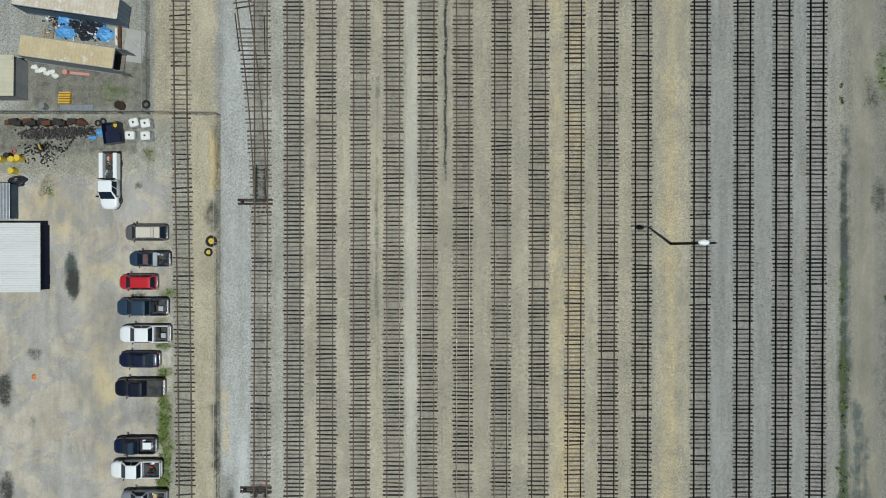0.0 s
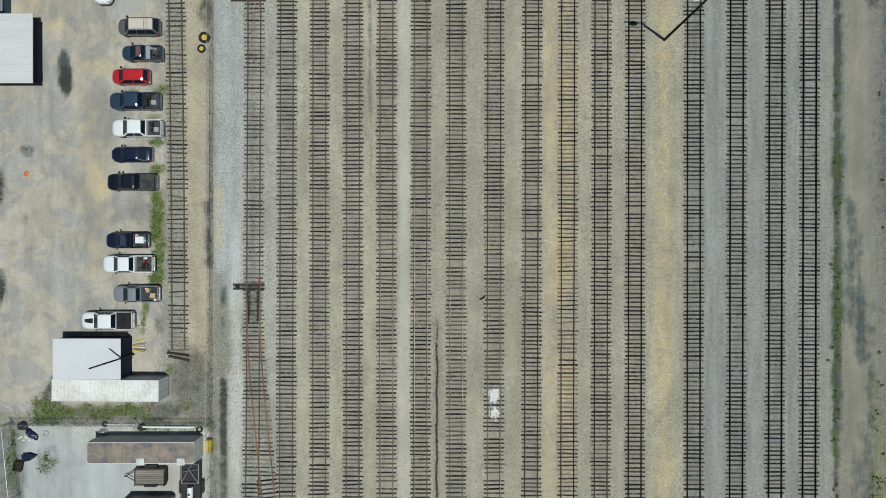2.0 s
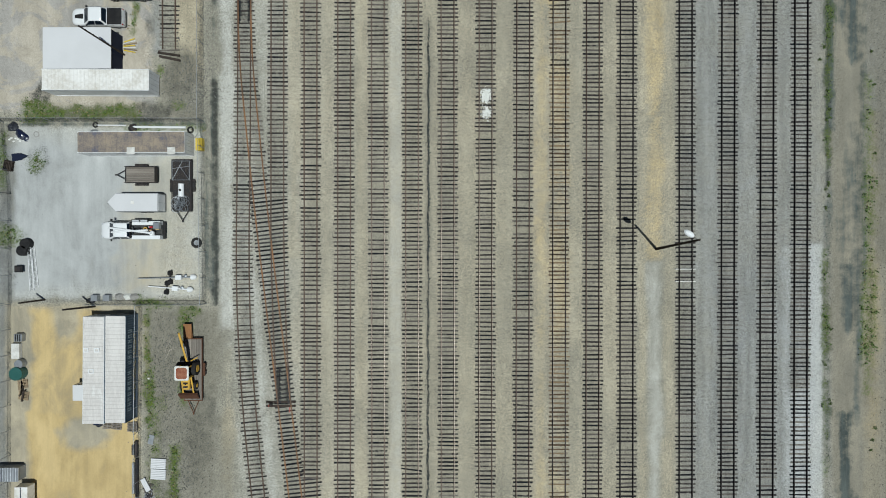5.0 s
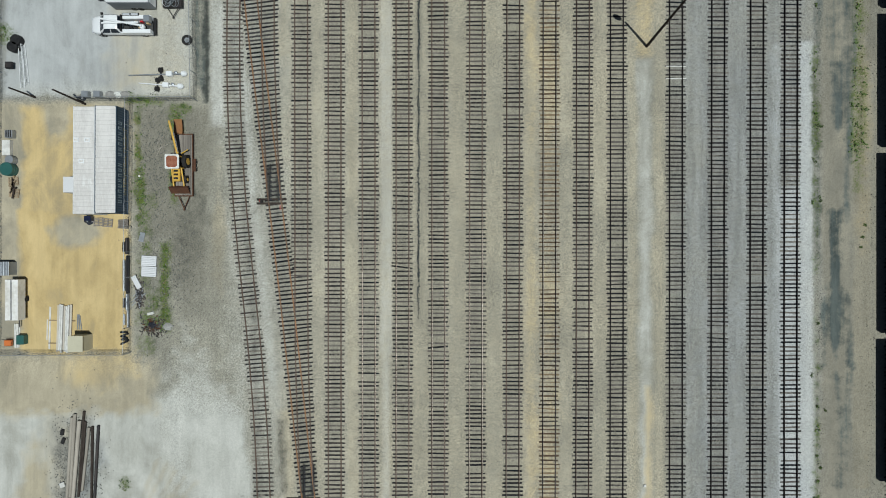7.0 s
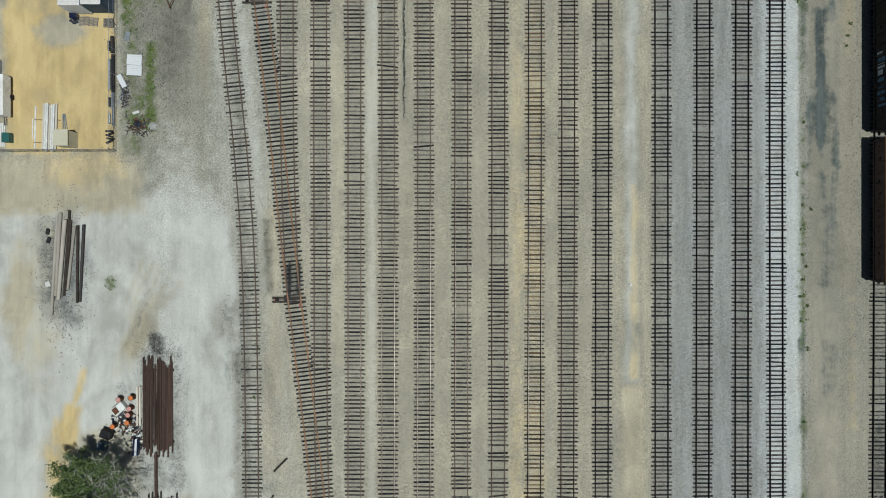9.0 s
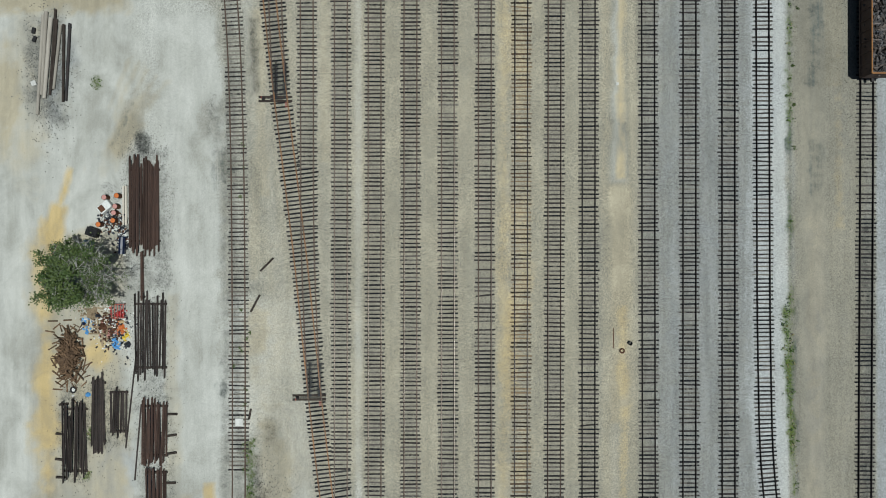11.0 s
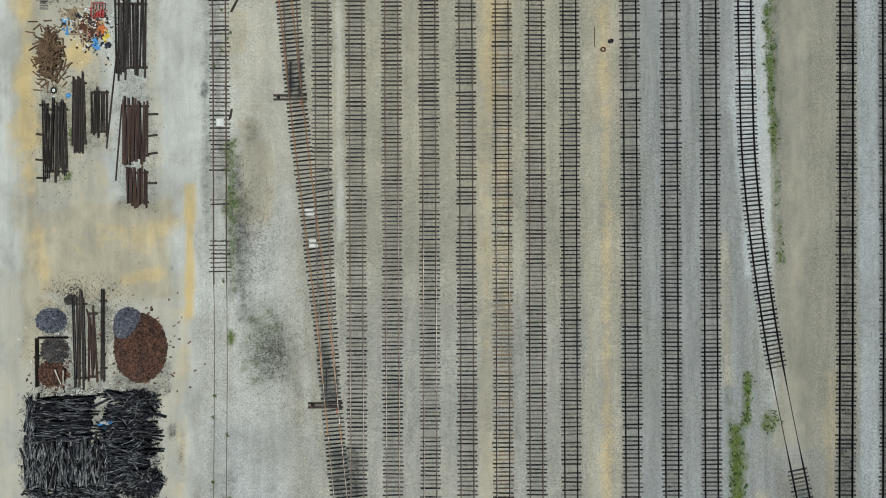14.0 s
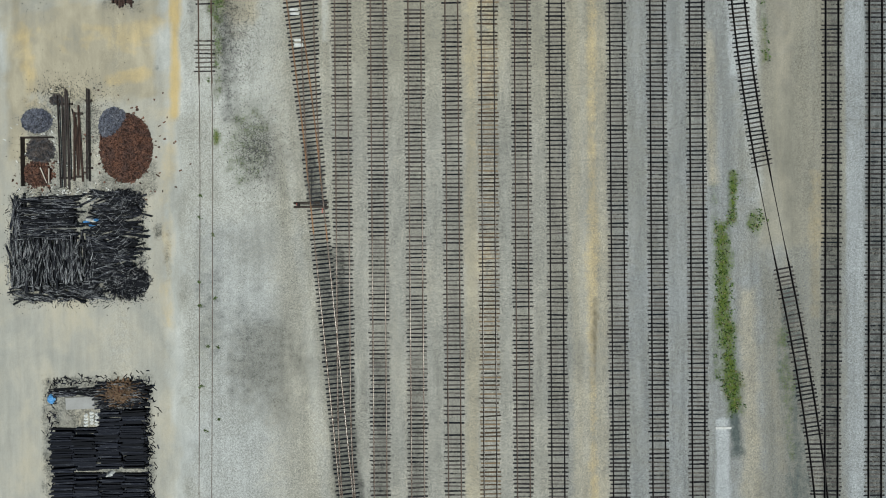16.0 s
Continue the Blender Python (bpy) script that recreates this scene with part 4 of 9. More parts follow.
def line(points):
    xs, ys = course(points)
    return lambda y: float(np.interp(-y, -ys, xs)) if ys[-1] <= y <= ys[0] else 1e6


FAR_UP, FAR_DOWN = 110, -300
LADDER = [(-21.85, -30), (-21.75, -37), (-20.0, -54.2), (-18.8, -64.4), (-17.3, -76.7), (-15.9, -88.7), (-13.65, -110), (-11.1, -131), (-9.1, -151), (-6.3, -175), (-4.1, -199), (-2.3, -219), (0.6, -250), (4.6, FAR_DOWN)]
MAIN_LEFT = [(-21.9, FAR_UP), (-21.7, 0), (-21.8, -14), (-21.9, -46), (-22.1, -60), (-22.0, -67.4), (-21.5, -76.7), (-20.8, -84), (-19.6, -95), (-18.8, -105.7), (-18.5, -115), (-18.35, -125), (-18.3, -147), (-18.4, -165), (-18.4, -180), (-18.7, -200), (-18.95, -217), (-19.6, -260)]
SPUR = [(-21.75, 5.5), (-21.85, 9), (-22.6, 19.2), (-23.9, 29.1), (-26.6, 47), (-36, FAR_UP)]
ladder_x, main_x, spur_x = line(LADDER), line(MAIN_LEFT), line(SPUR)
GREY_RAILS = "rusty steel rails on weathered timber ties in pale gravel"
DARK_RAILS = "dark steel rails on worn timber ties in grey gravel"
ENDS = [
    [(-17.9, FAR_UP), (-17.87, 0), (-18.0, -60), (-17.6, -73), (-17.1, -78.5)],
    [(-14.0, FAR_UP), (-14.03, 0), (-14.1, -95), (-13.75, -107), (-13.25, -114)],
    [(-9.9, FAR_UP), (-10.04, 0), (-10.18, -95), (-10.2, -130), (-9.75, -143), (-9.3, -149)],
    [(-6.1, FAR_UP), (-6.11, 0), (-6.14, -95), (-6.35, -165), (-5.9, -178), (-5.4, -185)],
    [(-1.95, FAR_UP), (-2.06, 0), (-2.16, -95), (-2.44, -190), (-2.5, -212), (-1.9, -222)],
]
end_x = [line(p) for p in ENDS]
railway_track("rusty rails of the leftmost running track, sinking into gravel", MAIN_LEFT, 1, top=RAIL_TOP_WORN, kinds=TIE_DUSTED, wide=[spur_x, ladder_x], bare=((-400, -169.0), (-165, -161.5), (-160.0, -157.0)), bury=0.06, reach=1.75)
railway_track("rusty spur rails joining the running track at a switch", SPUR, 2, stop=main_x, pitch=0.56)
railway_track("orange-rusted diagonal ladder track with worn ties", LADDER, 3, rail=RAIL_ORANGE, top=RAIL_ORANGE_TOP, kinds=TIE_LADDER, wide=end_x, stop=main_x, near=1.7, pitch=0.5, bury=0.01, change=(-186.0, RAIL_RUST, RAIL_TOP_BRIGHT))
for k, pts in enumerate(ENDS):
    railway_track(GREY_RAILS, pts, 10 + k, top=RAIL_TOP if k > 2 else RAIL_TOP_WORN, stop=ladder_x)
LONG = [(2.11, 2.07, 1.77), (6.63, 6.48, 6.19), (11.08, 10.84, 10.55), (15.32, 15.15, 14.78), (19.25, 19.08, 18.7), (23.21, 23.1, 22.78), (30.12, 30.07, 29.99), (35.18, 34.98, 34.69), (39.75, 39.55, 39.35)]
for k, (a, b, c) in enumerate(LONG):
    pts = [(a + (a - b) * 0.6, FAR_UP), (a, 0), (b, -95), (c, -190), (c + (c - b) * 0.8, FAR_DOWN)]
    dark = k >= 5 or k == 3
    railway_track(DARK_RAILS if dark else GREY_RAILS, pts, 30 + k, RAIL_BLACK if dark else RAIL_RUST, RAIL_TOP if k in (0, 1, 3) else RAIL_TOP_DARK if dark else RAIL_TOP_WORN, TIE_RUSTY if k == 3 else TIE_KINDS, bury=0.05 if k in (2, 6) else 0.012)
CURVE = [(43.9, FAR_UP), (43.76, 0), (43.55, -95), (43.6, -139), (43.85, -155.4), (45.0, -167), (46.7, -178.5), (48.9, -189.7), (51.1, -201), (52.8, -211.6), (53.7, -219), (54.6, -230), (54.95, -240)]
EAST = [(56.3, FAR_UP), (56.1, -50), (55.8, -121.5), (55.6, -146), (55.35, -177), (55.1, -200), (54.9, -219), (54.6, -245), (54.2, FAR_DOWN)]
east_x = line(EAST)
railway_track("dark curved turnout track, its ties partly buried", CURVE, 50, RAIL_BLACK, RAIL_TOP_DARK, bare=((-192.5, -180.5),), stop=east_x)
railway_track("dark rails of the track under the standing freight cars", EAST, 51, RAIL_BLACK, RAIL_TOP_DARK, wide=[line(CURVE)], bury=0.08)
railway_track("dark rails of the outermost track in grey gravel", [(61.4, FAR_UP), (60.6, -168), (60.1, -214), (59.4, FAR_DOWN)], 52, RAIL_BLACK, RAIL_TOP, bury=0.06)
railway_track("rusty dead-end siding with uneven ties beside the parked cars", [(-31.9, FAR_UP), (-31.3, 29), (-31.2, 14), (-30.9, -6), (-30.75, -20), (-30.7, -36.2)], 53, kinds=TIE_DUSTED, bury=0.05, pitch=0.54, skew=0.035)


# ---- vehicles ----
def paint(name, colour, dirt=0.25):
    return surface(name, colour, tuple(c * (1 - dirt) + 0.3 * dirt for c in colour), 0.32, 0.0, 30, 1.2, 0.5, 0.0, coat=0.5)


GLASS = surface("tinted_glass", (0.008, 0.015, 0.027), (0.015, 0.025, 0.04), 0.3, 0.0, 8, 2, 0.4, 0.0)
GLASS.node_tree.nodes["Principled BSDF"].inputs["Specular IOR Level"].default_value = 0.15
TYRE = surface("tyre_rubber", (0.018, 0.018, 0.018), (0.05, 0.045, 0.04), 0.85, 0.0, 20, 2, 0.6, 0.2)
RIM = surface("wheel_rim", (0.42, 0.42, 0.43), (0.2, 0.19, 0.18), 0.35, 0.8, 20, 3, 0.5, 0.0)
CHROME = surface("bumper_chrome", (0.55, 0.55, 0.56), (0.3, 0.29, 0.28), 0.25, 0.9, 20, 2, 0.4, 0.0)
BLACK_PLASTIC = surface("black_plastic", (0.014, 0.014, 0.015), (0.04, 0.038, 0.036), 0.55, 0.0, 20, 1.5, 0.6, 0.05)
LAMP_CLEAR = surface("headlamp_lens", (0.6, 0.62, 0.64), (0.4, 0.4, 0.4), 0.15, 0.2, 20, 3, 0.3, 0.0)
LAMP_RED = surface("tail_lamp_lens", (0.3, 0.015, 0.012), (0.2, 0.02, 0.02), 0.2, 0.0, 20, 3, 0.3, 0.0)
BED_LINER = surface("bed_liner", (0.03, 0.032, 0.035), (0.1, 0.095, 0.085), 0.8, 0.0, 16, 1.5, 0.7, 0.15)
WHITE_PAINT = paint("white_paint", (0.74, 0.75, 0.75), 0.1)
NAVY_PAINT = paint("navy_paint", (0.006, 0.01, 0.034), 0.03)
STEEL_BLUE = paint("steel_blue_paint", (0.022, 0.042, 0.075), 0.06)
BLACK_PAINT = paint("black_blue_paint", (0.005, 0.007, 0.016), 0.02)
RED_PAINT = paint("red_paint", (0.42, 0.012, 0.018), 0.08)
TAUPE_PAINT = paint("taupe_paint", (0.1, 0.1, 0.1), 0.15)
TAUPE_ROOF = paint("cream_taupe_paint", (0.56, 0.505, 0.42), 0.1)
GREY_PAINT = paint("grey_paint", (0.2, 0.215, 0.235), 0.15)
BROWN_ROOF = surface("faded_clearcoat", (0.16, 0.08, 0.06), (0.06, 0.06, 0.075), 0.6, 0.0, 20, 1.5, 0.7, 0.0)
ALLOY = surface("diamond_plate_alloy", (0.62, 0.63, 0.64), (0.42, 0.42, 0.42), 0.35, 0.6, 60, 2, 0.4, 0.3)
CARGO_TAN = surface("cardboard", (0.5, 0.37, 0.2), (0.38, 0.27, 0.15), 0.85, 0.0, 12, 2, 0.5, 0.1)
YELLOW_PAINT = surface("machine_yellow", (0.6, 0.36, 0.04), (0.42, 0.26, 0.06), 0.5, 0.0, 14, 1.2, 0.7, 0.05, worn=(0.16, 0.07, 0.03), worn_at=0.66)


def ring(x, hw, z0, z1, r=0.12):
    a = [(-hw + 0.06, z0), (-hw, z0 + 0.1), (-hw - 0.0, (z0 + z1) * 0.55), (-hw + 0.02, z1 - r), (-hw + r * 0.35, z1 - r * 0.25), (-hw + r * 1.4, z1)]
    a = a + [(-u, v) for u, v in reversed(a)]
    return [(x, u, v) for u, v in a]


def slab(quad, thick=0.012):
    """A pane through four corners with a little thickness."""
    q = [Vector(p) for p in quad]
    n = (q[1] - q[0]).cross(q[2] - q[0]).normalized() * thick
    vs = [p - n * 0.2 for p in q] + [p + n for p in q]
    return vs, [(3, 2, 1, 0), (4, 5, 6, 7), (0, 1, 5, 4), (1, 2, 6, 5), (2, 3, 7, 6), (3, 0, 4, 7)]


TYRE_MESH = {}


def wheel(parent, x, y, r=0.37, w=0.24):
    key = (r, w)
    if key not in TYRE_MESH:
        t = mesh_of("tyre", *lathe(((r * 0.62, -w / 2), (r * 0.9, -w / 2), (r, -w * 0.36), (r, w * 0.36), (r * 0.9, w / 2), (r * 0.62, w / 2)), 20), True)
        t.materials.append(TYRE)
        k = mesh_of("rim", *lathe(((0.0001, -w * 0.42), (r * 0.6, -w * 0.52), (r * 0.63, 0), (r * 0.6, w * 0.52), (0.0001, w * 0.42)), 14, False, False))
        k.materials.append(RIM)
        TYRE_MESH[key] = (t, k)
    t, k = TYRE_MESH[key]
    m = pose(x, y, r, 90)
    wh = part("wheel", t, None, parent, at=m)
    part("rim", k, None, wh, "steel rim")


def cabin(parent, x0, x1, top0, top1, z0, z1, hw, thw, body, roof=None, rear_glass=True, windows=2):
    """Roof and pillars with panes: x0..x1 at the belt (front is +x), top0..top1 at the roof."""
    def loop(a, b, h, z, c):
        return [(a, -h + c, z), (a + c * 0.6, -h, z), (b - c * 0.6, -h, z), (b, -h + c, z), (b, h - c, z), (b - c * 0.6, h, z), (a + c * 0.6, h, z), (a, h - c, z)]
    sh = part("cab", rings([loop(x0, x1, hw, z0 - 0.05, 0.1), loop(x0, x1, hw, z0, 0.1), loop(top0 - 0.02, top1 + 0.03, thw, z1 - 0.06, 0.2), loop(top0 + 0.06, top1 - 0.08, thw - 0.09, z1 - 0.01, 0.2), loop(top0 + 0.25, top1 - 0.25, thw - 0.3, z1 + 0.015, 0.2)]), body, parent, smooth=False)
    if roof:
        part("roof", rings([loop(top0 + 0.02, top1 - 0.04, thw - 0.05, z1 - 0.03, 0.14), loop(top0 + 0.05, top1 - 0.08, thw - 0.09, z1 + 0.03, 0.14)]), roof, parent)
    e = 0.012
    zt, zb = z1 - 0.06, z0 + 0.03
    part("windscreen", slab([(x1 + e, -hw + 0.14, zb), (x1 + e, hw - 0.14, zb), (top1 + 0.05, thw - 0.1, zt), (top1 + 0.05, -thw + 0.1, zt)], 0.02), GLASS, parent, "dark windscreen")
    if rear_glass:
        part("rear_window", slab([(x0 - e, hw - 0.14, zb), (x0 - e, -hw + 0.14, zb), (top0 - 0.04, -thw + 0.1, zt), (top0 - 0.04, thw - 0.1, zt)], 0.02), GLASS, parent, "dark rear window")
    n = windows
    for s in (-1, 1):
        for i in range(n):
            a, b = (i + 0.06) / n, (i + 0.94) / n
            lo = lambda f: x0 + 0.12 + (x1 - x0 - 0.3) * f
            hi = lambda f: top0 + 0.06 + (top1 - top0 - 0.1) * f
            q = [(lo(a), s * (hw + e), zb), (lo(b), s * (hw + e), zb), (hi(b), s * (thw + 0.02), zt), (hi(a), s * (thw + 0.02), zt)]
            part("side_window", slab(q if s < 0 else q[::-1], 0.014), GLASS, parent)


def fittings(v, L, W, axle_f, axle_r, r, body, mirror_x, mz, lamp_z):
    for s in (-1, 1):
        wheel(v, axle_f, s * (W / 2 - 0.13), r)
        wheel(v, axle_r, s * (W / 2 - 0.13), r)
        part("headlight", block(L / 2 - 0.32, s * W * 0.33 - 0.13, lamp_z - 0.09, L / 2 - 0.11, s * W * 0.33 + 0.13, lamp_z + 0.07, 0.04), LAMP_CLEAR, v, "clear headlight")
        part("tail_light", block(-L / 2 - 0.01, s * W * 0.43 - 0.08, lamp_z - 0.05, -L / 2 + 0.14, s * W * 0.43 + 0.08, lamp_z + 0.25, 0.02), LAMP_RED, v, "red tail light")
        mm = part("mirror", block(mirror_x - 0.1, s * (W / 2 - 0.02), mz, mirror_x + 0.02, s * (W / 2 + 0.15), mz + 0.15, 0.03), BLACK_PLASTIC, v, "black door mirror")
    part("rear_bumper", block(-L / 2 - 0.1, -W * 0.42, 0.42, -L / 2 + 0.06, W * 0.45, 0.62, 0.03), CHROME, v, "rear bumper")
    part("front_bumper", block(L / 2 - 0.2, -W * 0.34, 0.36, L / 2 + 0.05, W * 0.34, 0.56, 0.08), BLACK_PLASTIC, v, "front bumper")


def pickup(label, x, y, rz, L, body, W=1.98, cab=2.3, bed=1.75, H=1.86, roof=None, cargo=""):
    v = thing("pickup_truck", label, "pickup truck", pose(x, y, 0, 0, 0, rz), "vehicles parked in a row")
    f, r = L / 2, -L / 2
    cr = r + bed + 0.06
    cf = cr + cab
    hw = W / 2
    part("body", rings([ring(f + 0.05, hw * 0.36, 0.58, 0.78, 0.1), ring(f + 0.0, hw * 0.56, 0.5, 0.86, 0.14), ring(f - 0.1, hw * 0.72, 0.42, 0.94, 0.18), ring(f - 0.26, hw * 0.85, 0.38, 1.0, 0.2), ring(f - 0.5, hw * 0.94, 0.35, 1.06, 0.2), ring(f - 0.85, hw * 0.98, 0.34, 1.1, 0.2), ring(cf + 0.25, hw * 0.97, 0.34, 1.14, 0.2), ring(cf - 0.2, hw, 0.34, 1.16, 0.1), ring(cr + 0.03, hw, 0.36, 1.15, 0.08), ring(cr, hw, 0.36, 1.13, 0.08)]), body, v, smooth=True)
    part("hood", rings([[(f - 0.4, -hw * 0.6, 1.0), (f - 0.4, hw * 0.6, 1.0), (f - 0.4, hw * 0.6, 1.03), (f - 0.4, -hw * 0.6, 1.03)], [(cf + 0.5, -hw * 0.76, 1.08), (cf + 0.5, hw * 0.76, 1.08), (cf + 0.5, hw * 0.72, 1.155), (cf + 0.5, -hw * 0.72, 1.155)], [(cf + 0.24, -hw * 0.78, 1.1), (cf + 0.24, hw * 0.78, 1.1), (cf + 0.24, hw * 0.74, 1.165), (cf + 0.24, -hw * 0.74, 1.165)]]), body, v)
    cabin(v, cr + 0.05, cf + 0.2, cr + 0.22, cf - 0.62, 1.14, H, hw - 0.05, hw - 0.22, body, roof, True, 2 if cab > 2.0 else 1)
    for s in (-1, 1):
        part("bed_side", block(r, s * hw - (0.13 if s > 0 else 0.0), 0.42, cr - 0.03, s * hw + (0.13 if s < 0 else 0.0), 1.12, 0.06), body, v)
    part("bed_floor", block(r + 0.06, -hw + 0.13, 0.55, cr - 0.04, hw - 0.13, 0.64, 0.01), BED_LINER, v, "dark bed floor")
    part("bed_front", block(cr - 0.09, -hw + 0.13, 0.64, cr - 0.03, hw - 0.13, 1.1, 0.01), body, v)
    part("tailgate", block(r, -hw + 0.13, 0.5, r + 0.07, hw - 0.13, 1.1, 0.02), body, v)
    fittings(v, L, W, f - 1.0, r + bed * 0.52, 0.39, body, cf - 0.05, 1.2, 0.82)
    b0, b1 = r + 0.1, cr - 0.1
    if "cover" in cargo:
        part("bed_cover", block(b0 - 0.06, -hw + 0.06, 1.1, b1 + 0.04, hw - 0.06, 1.16, 0.02), BLACK_PLASTIC if "dark" in cargo else BED_LINER, v, "black bed cover")
    if "silver box" in cargo:
        part("tool_box", block(b1 - 0.5, -hw + 0.1, 0.85, b1 - 0.02, hw - 0.1, 1.2, 0.02), ALLOY, v, "silver tool box across the bed")
    if "white box" in cargo:
        part("tool_box", block(b0 + 0.25, -0.45, 0.64, b0 + 1.25, 0.35, 1.12, 0.03), WHITE_PAINT, v, "white tool box in the bed")
    if "black box" in cargo:
        part("tool_box", block(b1 - 0.45, -0.6, 0.64, b1 - 0.05, 0.6, 1.1, 0.03), BLACK_PLASTIC, v, "black box in the bed")
    if "crate" in cargo:
        part("crate", block(b0 + 0.25, -0.1, 0.64, b0 + 0.8, 0.45, 1.0, 0.02), CARGO_TAN if "tan" in cargo else ALLOY, v, "pale crate in the bed")
        part("crate", block(b0 + 0.95, -0.7, 0.64, b0 + 1.35, -0.2, 0.95, 0.02), CARGO_TAN if "tan" in cargo else BLACK_PLASTIC, v, "small crate in the bed")
    if "spare" in cargo:
        part("spare_tyre", torus(0.3, 0.11), TYRE, v, "spare tyre in the bed", pose(b0 + 0.9, 0.2, 0.76))
    if "litter" in cargo:
        rng = random.Random(int(x * 10))
        for k in range(7):
            a, c = rng.uniform(b0 + 0.15, b1 - 0.3), rng.uniform(-hw + 0.3, hw - 0.3)
            part("bag", block(a - 0.16, c - 0.12, 0.64, a + 0.16, c + 0.12, rng.uniform(0.75, 0.95), 0.04, None), rng.choice((ALLOY, WHITE_PAINT, BLACK_PLASTIC, BED_LINER, RED_PAINT)), v)
    return v


def car(label, x, y, rz, L, body, W=1.85, H=1.48, nose=1.25, tail=0.75, roof=None, name="sedan_car", rails=False):
    v = thing(name, label, "car", pose(x, y, 0, 0, 0, rz), "vehicles parked in a row")
    f, r, hw = L / 2, -L / 2, W / 2
    cf, cr = f - nose, r + tail
    zb = 0.92 if H < 1.55 else 1.02
    part("body", rings([ring(f + 0.05, hw * 0.34, 0.48, 0.6, 0.1), ring(f + 0.0, hw * 0.55, 0.42, 0.66, 0.14), ring(f - 0.1, hw * 0.71, 0.34, 0.73, 0.18), ring(f - 0.26, hw * 0.84, 0.31, zb - 0.16, 0.2), ring(f - 0.5, hw * 0.93, 0.29, zb - 0.09, 0.2), ring(f - 0.8, hw * 0.97, 0.28, zb - 0.05, 0.2), ring(cf, hw, 0.28, zb, 0.16), ring(cr + 0.2, hw, 0.28, zb + 0.03, 0.14), ring(r + 0.3, hw * 0.97, 0.3, zb + 0.02, 0.16), ring(r + 0.12, hw * 0.85, 0.36, zb - 0.06, 0.16), ring(r + 0.02, hw * 0.68, 0.44, zb - 0.14, 0.12), ring(r - 0.02, hw * 0.5, 0.5, zb - 0.2, 0.1)]), body, v, smooth=True)
    slope = 0.75 if tail > 0.6 else 0.3
    cabin(v, cr - 0.25, cf + 0.1, cr + slope - 0.25, cf - 0.62, zb, H, hw - 0.07, hw - 0.27, body, roof, True, 2 if L < 4.7 else 3)
    fittings(v, L, W, f - 0.9, r + 0.95, 0.33, body, cf - 0.15, zb + 0.05, 0.66)
    if rails:
        for k in range(3):
            part("roof_rail", block(cr + 0.7 + 0.16 * k, -hw + 0.42, H, cr + 0.74 + 0.16 * k, hw - 0.42, H + 0.035, 0.008), BLACK_PLASTIC, v)
        for s in (-1, 1):
            part("roof_rail", block(cr + 0.5, s * (hw - 0.38) - 0.02, H - 0.01, cf - 0.9, s * (hw - 0.38) + 0.02, H + 0.03, 0.008), BLACK_PLASTIC, v)
    return v


car("dusty taupe minivan with a cream roof", -35.02, 1.75, 180, 4.83, TAUPE_PAINT, 1.95, 1.75, 1.1, 0.25, TAUPE_ROOF, "minivan", True)
pickup("small dark blue pickup with faded brown roof and silver tool box", -34.57, -1.35, 180, 4.58, STEEL_BLUE, 1.75, 1.45, 1.75, 1.68, BROWN_ROOF, "silver box litter")
car("bright red hatchback parked beside weeds", -35.97, -4.05, 180, 4.34, RED_PAINT, 1.8, 1.58, 1.1, 0.3, None, "hatchback_car")
pickup("blue-grey crew cab pickup with boxes in its bed", -35.42, -6.95, 180, 5.79, STEEL_BLUE, 2.02, 2.35, 1.8, 1.92, None, "black box crate")
pickup("white crew cab pickup with a cluttered dark bed", -35.12, -10.1, 180, 5.79, WHITE_PAINT, 2.02, 2.35, 1.75, 1.9, None, "crate spare")
car("navy blue four-door sedan with glossy paint", -35.87, -13.15, 180, 4.68, NAVY_PAINT, 1.85, 1.45, 1.25, 0.8)
pickup("black-blue crew cab pickup with a closed bed cover", -35.77, -16.4, 180, 5.65, BLACK_PAINT, 2.02, 2.3, 1.75, 1.9, None, "cover")
pickup("dark blue regular cab pickup carrying a white tool box", -36.32, -23.2, 180, 4.83, NAVY_PAINT, 1.85, 1.5, 1.85, 1.75, STEEL_BLUE, "white box litter")
pickup("white extended cab pickup with clutter and a spare wheel", -36.17, -25.95, 180, 5.84, WHITE_PAINT, 2.02, 2.05, 2.1, 1.88, None, "litter spare")
pickup("grey regular cab pickup with tan crates in the bed", -35.27, -29.45, 180, 5.26, GREY_PAINT, 1.95, 1.7, 1.95, 1.8, None, "tan crate litter")
pk = pickup("white pickup with black hood scoop and dark bed cover", -38.62, -32.55, 180, 5.93, WHITE_PAINT, 2.05, 2.3, 1.75, 1.9, None, "cover dark")
part("hood_scoop", rings([[(2.55, -0.18, 1.03), (2.55, 0.18, 1.03), (2.55, 0.18, 1.05), (2.55, -0.18, 1.05)], [(1.75, -0.3, 1.12), (1.75, 0.3, 1.12), (1.75, 0.26, 1.22), (1.75, -0.26, 1.22)], [(1.5, -0.3, 1.12), (1.5, 0.3, 1.12), (1.5, 0.26, 1.2), (1.5, -0.26, 1.2)]]), BLACK_PLASTIC, pk, "black hood scoop")


